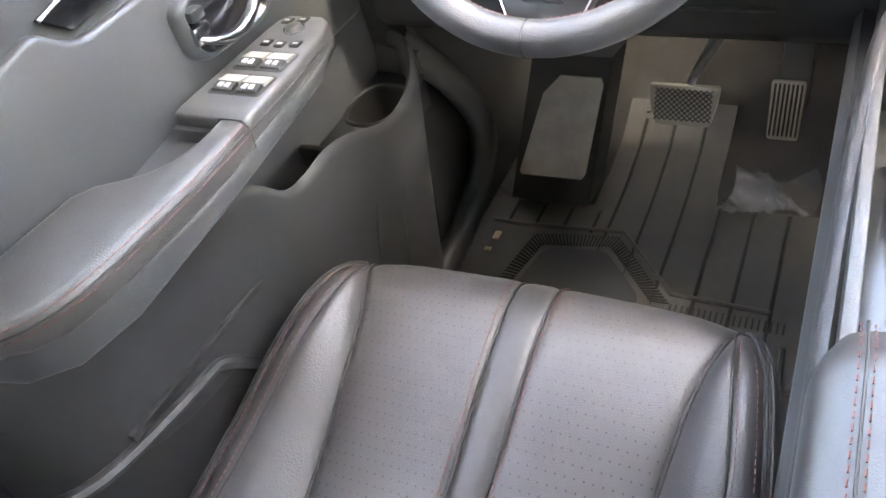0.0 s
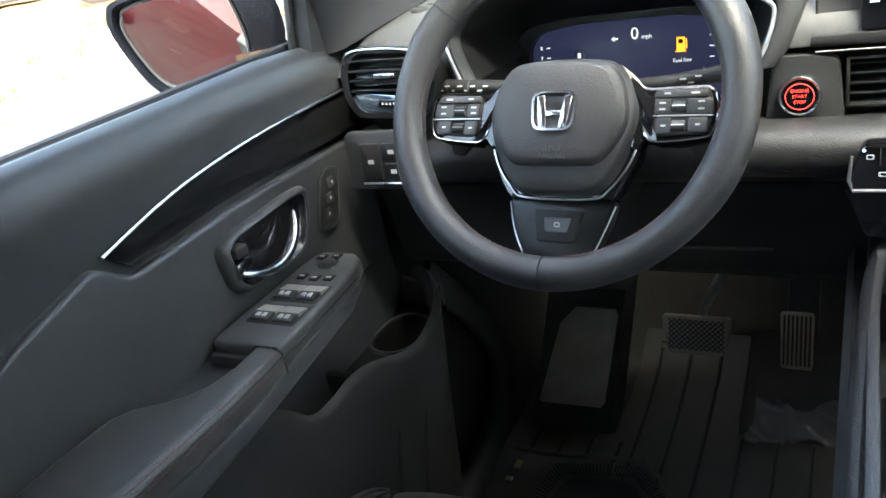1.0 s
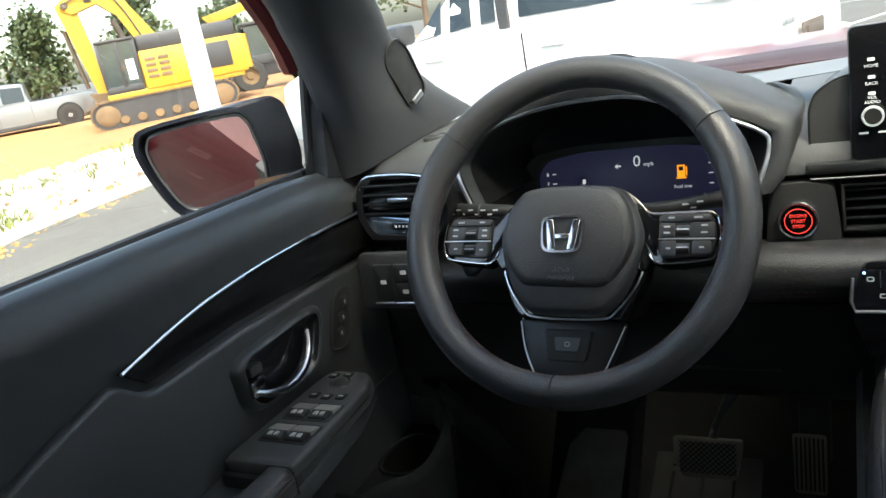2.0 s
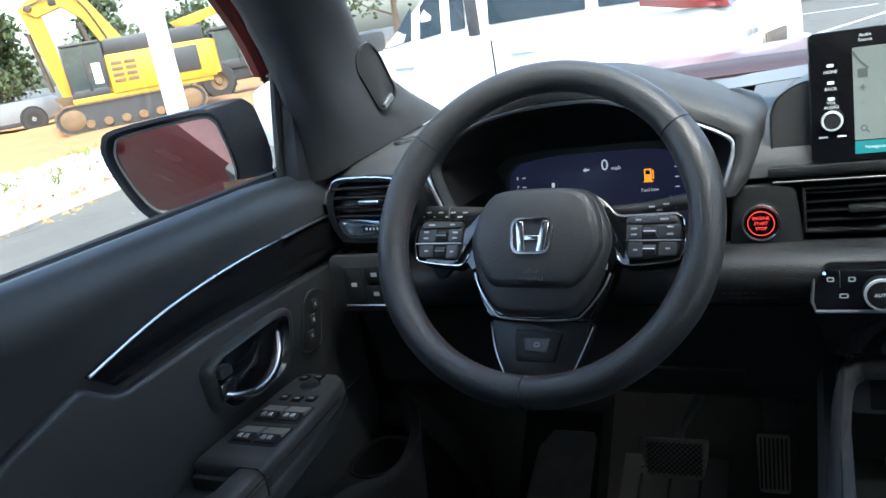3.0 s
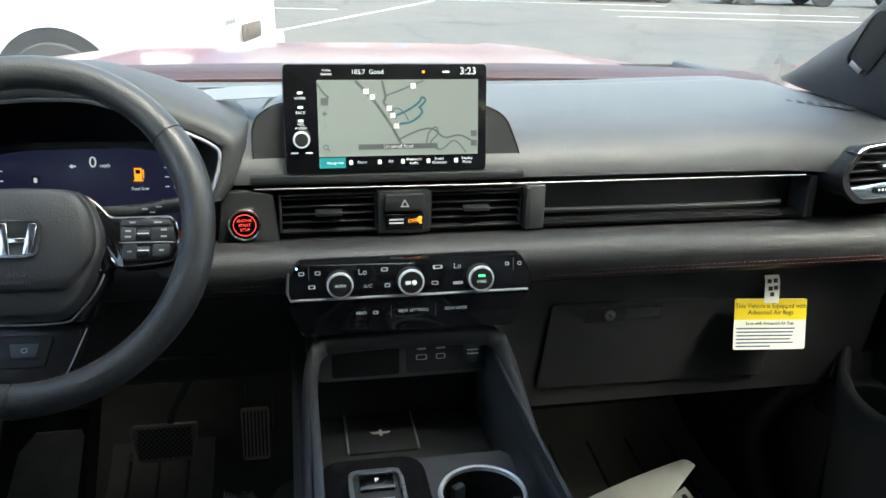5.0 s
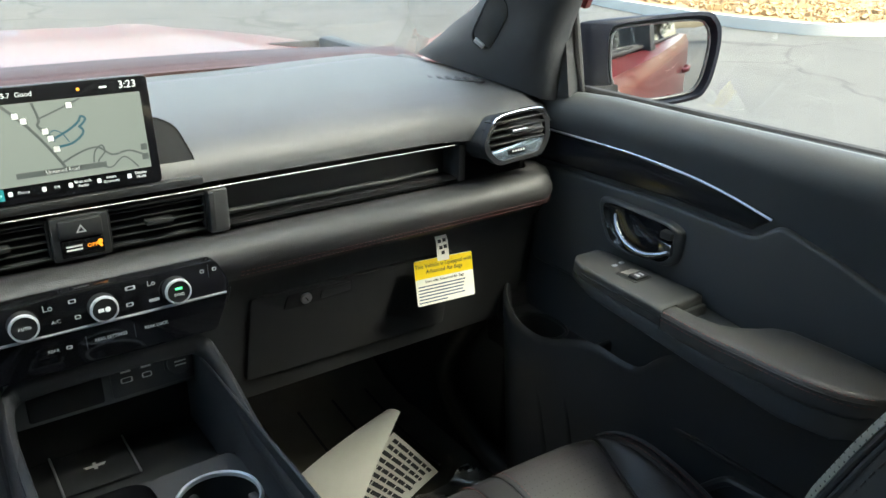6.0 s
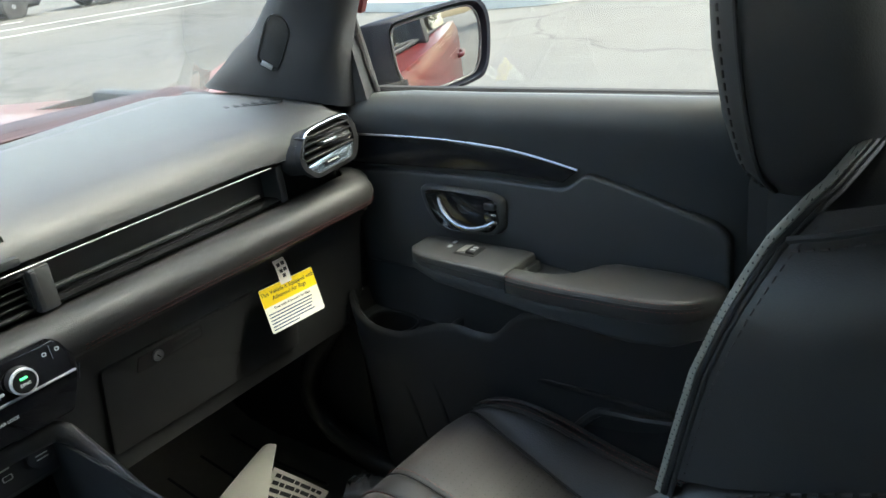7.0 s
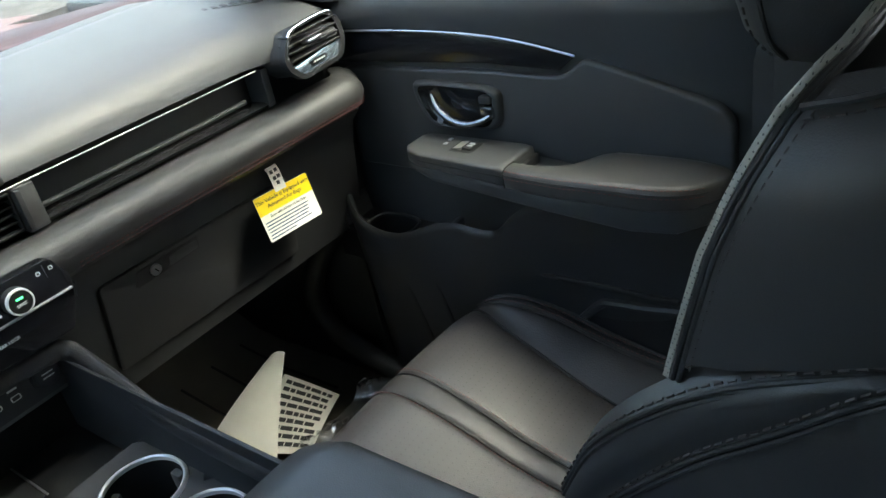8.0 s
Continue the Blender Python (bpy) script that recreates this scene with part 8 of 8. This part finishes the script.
    put("handrail", tube([(-0.2, -1.3, 2.7), (-0.2, -1.3, 3.1), (-1.8, -1.3, 3.1), (-1.8, -1.3, 2.7)], 0.03, 6), M_BLKM)
    # cab: posts, roof, panes
    cab = put("cab", rbox(0.48, 1.58, 0.45, 1.45, 1.15, 1.40, 0.03), M_BLKM, None, "dark cab with glass")
    put("cab_roof", rbox(0.45, 1.60, 0.42, 1.48, 2.88, 3.00, 0.05), M_BLKM, cab)
    for x, y in ((0.50, 0.48), (0.50, 1.42), (1.54, 0.48), (1.54, 1.42), (1.00, 1.43)):
        put("cab_post", rbox(x - 0.05, x + 0.05, y - 0.03, y + 0.03, 1.35, 2.92, 0.01), M_BLKM, cab)
    put("cab_pane", rbox(0.54, 0.96, 1.42, 1.44, 1.42, 2.88, 0), M_CABGL, cab)
    put("cab_pane", rbox(1.04, 1.50, 1.42, 1.44, 1.42, 2.88, 0), M_CABGL, cab)
    put("cab_pane", rbox(1.54, 1.56, 0.50, 1.40, 1.42, 2.88, 0), M_CABGL, cab)
    put("cab_papers", rbox(0.60, 0.84, 1.445, 1.452, 1.55, 2.25, 0), M_WHITE, cab)

    def beam(name, pts, w, material, lab=""):
        return put(name, plate(pts, w, pose(0, w / 2, 0, 90), 0.03), material, None, lab)
    bo = beam("boom", [(-0.55, 2.5), (0.10, 2.3), (0.70, 3.85), (1.20, 4.35), (1.95, 4.10), (2.28, 4.35), (2.15, 4.65), (1.25, 5.05), (0.55, 4.70)], 0.55, M_CAT, "yellow cranked boom")
    beam("stick", [(1.90, 4.80), (2.40, 4.45), (2.20, 3.30), (1.86, 1.20), (1.58, 1.20), (1.66, 2.90), (1.80, 4.20)], 0.42, M_CAT, "yellow dipper stick")
    put("boom_plate", rbox(1.30, 1.52, 0.278, 0.30, 4.42, 4.72, 0.01), M_BLKM, bo)
    put("boom_pin", lathe([(0.001, 0.04), (0.10, 0.04), (0.12, 0.0)], pose(2.12, 0.285, 4.42, -90), 14), M_STEEL, bo)
    put("ram", tube([(0.55, 0.36, 2.4), (0.85, 0.36, 3.7)], 0.10, 10), M_STEEL, bo)
    put("ram", tube([(0.9, 0.0, 5.05), (1.5, 0.0, 5.15), (2.0, 0.0, 4.85)], 0.10, 10), M_BLKM, bo)
    put("bucket_ram", tube([(2.32, 0.0, 3.6), (2.10, 0.0, 1.5)], 0.07, 10), M_STEEL, bo)
    put("hose", tube([(0.0, 0.3, 2.6), (0.6, 0.34, 4.3), (1.2, 0.34, 4.75), (2.1, 0.30, 4.5)], 0.025, 6, 5), M_BLKM, bo)
    bu = beam("bucket", [(2.12, 1.30), (1.55, 1.25), (1.45, 0.65), (1.55, 0.02), (1.95, -0.02), (2.20, 0.35), (2.08, 0.55), (1.85, 0.35), (1.80, 0.70)], 1.2, M_MUD, "mud caked bucket")
    for k in range(5):
        put("tooth", rbox(-0.03, 0.22, -0.06, 0.06, -0.05, 0.05, 0.01, 1, pose(2.10, -0.5 + k * 0.25, 0.45, 0, -60, 0)), M_STEEL, bu)


excavator(Matrix.Translation((-18.99, 17.79, GZ + 0.04)) @ pose(0, 0, 0, 0, 0, 228) @ Matrix.Diagonal((0.93, 1.0, 0.81, 1.0)))


# loader with a glazed cab
def loader(m):
    lo = thing("loader", "yellow and orange wheeled loader with a glazed cab", "loader", (m.translation.x, m.translation.y, GZ))

    def put(name, bm, material, parent=None, lab=""):
        bmesh.ops.transform(bm, matrix=m, verts=bm.verts)
        return part(name, bm, material, parent or lo, lab, angle=35)
    put("chassis", rbox(-1.9, 2.0, -0.6, 0.6, 0.6, 1.2, 0.08), M_BLKM)
    put("bonnet", rbox(0.7, 2.3, -0.62, 0.62, 1.05, 1.75, 0.12), M_ORNG, None, "orange bonnet")
    cab = put("cab", rbox(-1.0, 0.7, -0.75, 0.75, 1.1, 1.5, 0.04), M_BLKM)
    put("cab_roof", rbox(-1.05, 0.75, -0.8, 0.8, 2.75, 2.9, 0.05), M_BLKM, cab)
    for x in (-0.97, -0.1, 0.67):
        for y in (-0.72, 0.72):
            put("cab_post", rbox(x - 0.04, x + 0.04, y - 0.04, y + 0.04, 1.4, 2.8, 0.01), M_BLKM, cab)
    for y in (-0.74, 0.73):
        put("cab_pane", rbox(-0.92, -0.14, y, y + 0.01, 1.5, 2.72, 0), M_CABGL, cab)
        put("cab_pane", rbox(-0.06, 0.62, y, y + 0.01, 1.5, 2.72, 0), M_CABGL, cab)
    put("cab_pane", rbox(0.66, 0.67, -0.7, 0.7, 1.5, 2.72, 0), M_CABGL, cab)
    for s in (1, -1):
        ar = put("lift_arm", plate([(0.2, 1.55), (0.5, 1.75), (2.2, 1.35), (2.9, 0.6), (2.6, 0.5), (2.0, 1.1)], 0.16, pose(0, s * 0.8 + 0.08, 0, 90), 0.02), M_ORNG, None, "orange lift arm")
        for x, r in ((-1.2, 0.72), (1.4, 0.55)):
            wm_ = m @ pose(x, s * 0.85, r, -90 * s)
            ty = part("tyre", lathe([(r * 0.5, -0.21), (r * 0.9, -0.21), (r, -0.14), (r, 0.14), (r * 0.9, 0.21), (r * 0.5, 0.21)], wm_, 28), M_TYRE, lo)
            part("hub", lathe([(0.001, 0.12), (r * 0.18, 0.12), (r * 0.22, 0.05), (r * 0.5, 0.09), (r * 0.52, 0.2)], wm_, 24), M_MUD, ty)
            for q in range(18):
                part("lug", rbox(-0.03, 0.03, -0.19, 0.19, 0, 0.05, 0, 1, wm_ @ pose(0, 0, 0, 0, 0, q * 20) @ pose(r - 0.01, 0, 0, 90, 0, 90)), M_TYRE, ty)
    put("shovel", plate([(2.6, 0.2), (3.4, 0.1), (3.5, 0.25), (2.9, 0.45), (2.85, 0.9), (2.65, 0.9)], 2.0, pose(0, 1.0, 0, 90), 0.02), M_ORNG)
    put("backhoe_arm", plate([(-1.8, 1.2), (-2.4, 3.4), (-2.1, 3.5), (-1.5, 1.3)], 0.3, pose(0, 0.15, 0, 90), 0.02), M_CAT)
    put("upper_arm", plate([(-2.5, 3.4), (0.9, 4.1), (1.0, 3.85), (-2.2, 3.0)], 0.3, pose(0, 0.15, 0, 90), 0.02), M_CAT)


loader(Matrix.Translation((-19.4, 24.0, GZ)) @ pose(0, 0, 0, 0, 0, 47) @ Matrix.Scale(0.85, 4))

# lamp post, barrel, coils
lp = thing("lamp_post", "thick white lamp post beyond the kerb", "lamp post", (-8.75, 8.6, GZ))
part("post", lathe([(0.16, GZ), (0.16, 9.0), (0.10, 9.05)], pose(-8.75, 8.6, 0), 20), M_WPAINT, lp)
part("footing", lathe([(0.26, GZ), (0.26, GZ + 0.7), (0.22, GZ + 0.75), (0.16, GZ + 0.75)], pose(-8.75, 8.6, 0), 20), M_CONC, lp)
br = thing("barrel", "pale blue plastic barrel standing on asphalt", "barrel", (3.7, 27.6, GZ))
part("drum", lathe([(0.001, 0.0), (0.30, 0.0), (0.32, 0.05), (0.30, 0.33), (0.33, 0.36), (0.30, 0.40), (0.30, 0.70), (0.32, 0.74), (0.30, 0.92), (0.26, 1.05), (0.001, 1.05)], pose(3.7, 27.6, GZ), 20), mat("blue_plastic", (0.25, 0.45, 0.62), 0.4), br)
for k, (x, y, n) in enumerate(((-1.2, 28.2, 5), (0.2, 28.4, 6), (-2.6, 28.0, 4))):
    cpile = thing("pipe_coil", "coils of ribbed black drain pipe stacked on asphalt", "pipe coil", (x, y, GZ), "pipe coils")
    for j in range(n):
        part("coil", tube([(x + 0.62 * math.cos(a * math.pi / 10), y + 0.62 * math.sin(a * math.pi / 10), GZ + 0.10 + j * 0.19) for a in range(20)], 0.095, 8, 0, True), M_TYRE, cpile)
for k, (x, y) in enumerate(((1.6, 28.8), (2.2, 29.2), (8.2, 30.2), (9.4, 30.4))):
    single("bulk_bag", rbox(x - 0.5, x + 0.5, y - 0.4, y + 0.4, GZ, GZ + 0.85, 0.12, 3), M_STONE, "white bulk bag standing on the asphalt", "bag", "bulk bags")


# trees
def tree(x, y, h, spread, seed, tall=False):
    rnd = random.Random(seed)
    tr = thing("tree", "dense dark green tree beyond the site" if tall else "leafy green tree beyond the asphalt", "tree", (x, y, GZ), "background trees")
    bms = [tube([(x, y, GZ - 0.1), (x + 0.1, y, GZ + h * 0.3), (x + rnd.uniform(-0.2, 0.2), y, GZ + h * 0.65), (x, y, GZ + h * 0.95)], [h * 0.035, h * 0.028, h * 0.016, h * 0.005], 8)]
    tips = []
    for k in range(14):
        a, z = rnd.random() * 6.3, GZ + h * rnd.uniform(0.18 if tall else 0.35, 0.9)
        k2 = (1 - (z - GZ) / h) * 1.2 + 0.15 if tall else math.sin(math.pi * min(0.95, (z - GZ) / h)) * 0.9 + 0.2
        r = spread * k2 * rnd.uniform(0.6, 1.0)
        e = (x + math.cos(a) * r, y + math.sin(a) * r, z + r * 0.35)
        tips.append((e, r))
        bms.append(tube([(x, y, z - 0.1 * h), ((x + e[0]) / 2, (y + e[1]) / 2, z), e], [h * 0.012, h * 0.008, h * 0.002], 5))
    part("trunk", merge(*bms), M_BARK, tr)
    verts, faces = [], []
    for k in range(3600):
        e, r = rnd.choice(tips)
        q = rnd.random() ** 0.6
        c = Vector((x + (e[0] - x) * q, y + (e[1] - y) * q, e[2] - (1 - q) * r * 0.3)) + Vector([rnd.gauss(0, 0.16 * spread) for _ in range(3)])
        s = h * 0.024 * rnd.uniform(0.6, 1.5)
        u = Vector([rnd.gauss(0, 1) for _ in range(3)]).normalized()
        w = u.orthogonal().normalized()
        i = len(verts)
        verts += [c + u * s, c + w * s * 0.6, c - u * s, c - w * s * 0.6]
        faces.append((i, i + 1, i + 2, i + 3))
    me = bpy.data.meshes.new("crown")
    me.from_pydata([v - Vector((x, y, GZ)) for v in verts], [], faces)
    me.materials.append(M_LEAF)
    cr = new("crown", me)
    cr.parent = tr


for i, (x, y, h, sp, tall) in enumerate(((-36, 27, 5.2, 2.2, True), (-33, 31, 5.6, 2.2, True), (-30, 34, 5.0, 2.2, True), (-39, 22, 5.2, 2.4, True), (-27, 38, 6, 2.6, False), (-22, 42, 6.5, 3, False), (-17, 44, 6.5, 3, False),
                                         (-13, 46, 7, 3, False), (-44, 16, 5, 2.5, False), (9, -26, 10, 4.5, False), (14, -22, 9, 4.0, False), (5, -30, 10, 4.5, False), (20, -30, 11, 5, False), (-9, 48, 8, 4, False))):
    tree(x, y, h, sp, 100 + i, tall)
for k, (x, y) in enumerate(((14.2, 10.2), (15.0, 8.4), (13.6, 11.2))):
    sh = thing("shrub", "small green shrub in the planted bed", "shrub", (x, y, GZ), "shrubs")
    rnd = random.Random(k)
    verts, faces = [], []
    for _ in range(500):
        c = Vector((rnd.gauss(0, 0.28), rnd.gauss(0, 0.28), 0.15 + abs(rnd.gauss(0, 0.25))))
        u = Vector([rnd.gauss(0, 1) for _ in range(3)]).normalized() * 0.06
        w = u.orthogonal().normalized() * 0.025
        i = len(verts)
        verts += [c + u, c + w, c - u, c - w]
        faces.append((i, i + 1, i + 2, i + 3))
    me = bpy.data.meshes.new("leaves")
    me.from_pydata(verts, [], faces)
    me.materials.append(M_LEAF)
    lf = new("leaves", me)
    lf.parent = sh
    part("stem", tube([(x, y, GZ), (x, y, GZ + 0.4)], 0.02, 6), M_BARK, sh)
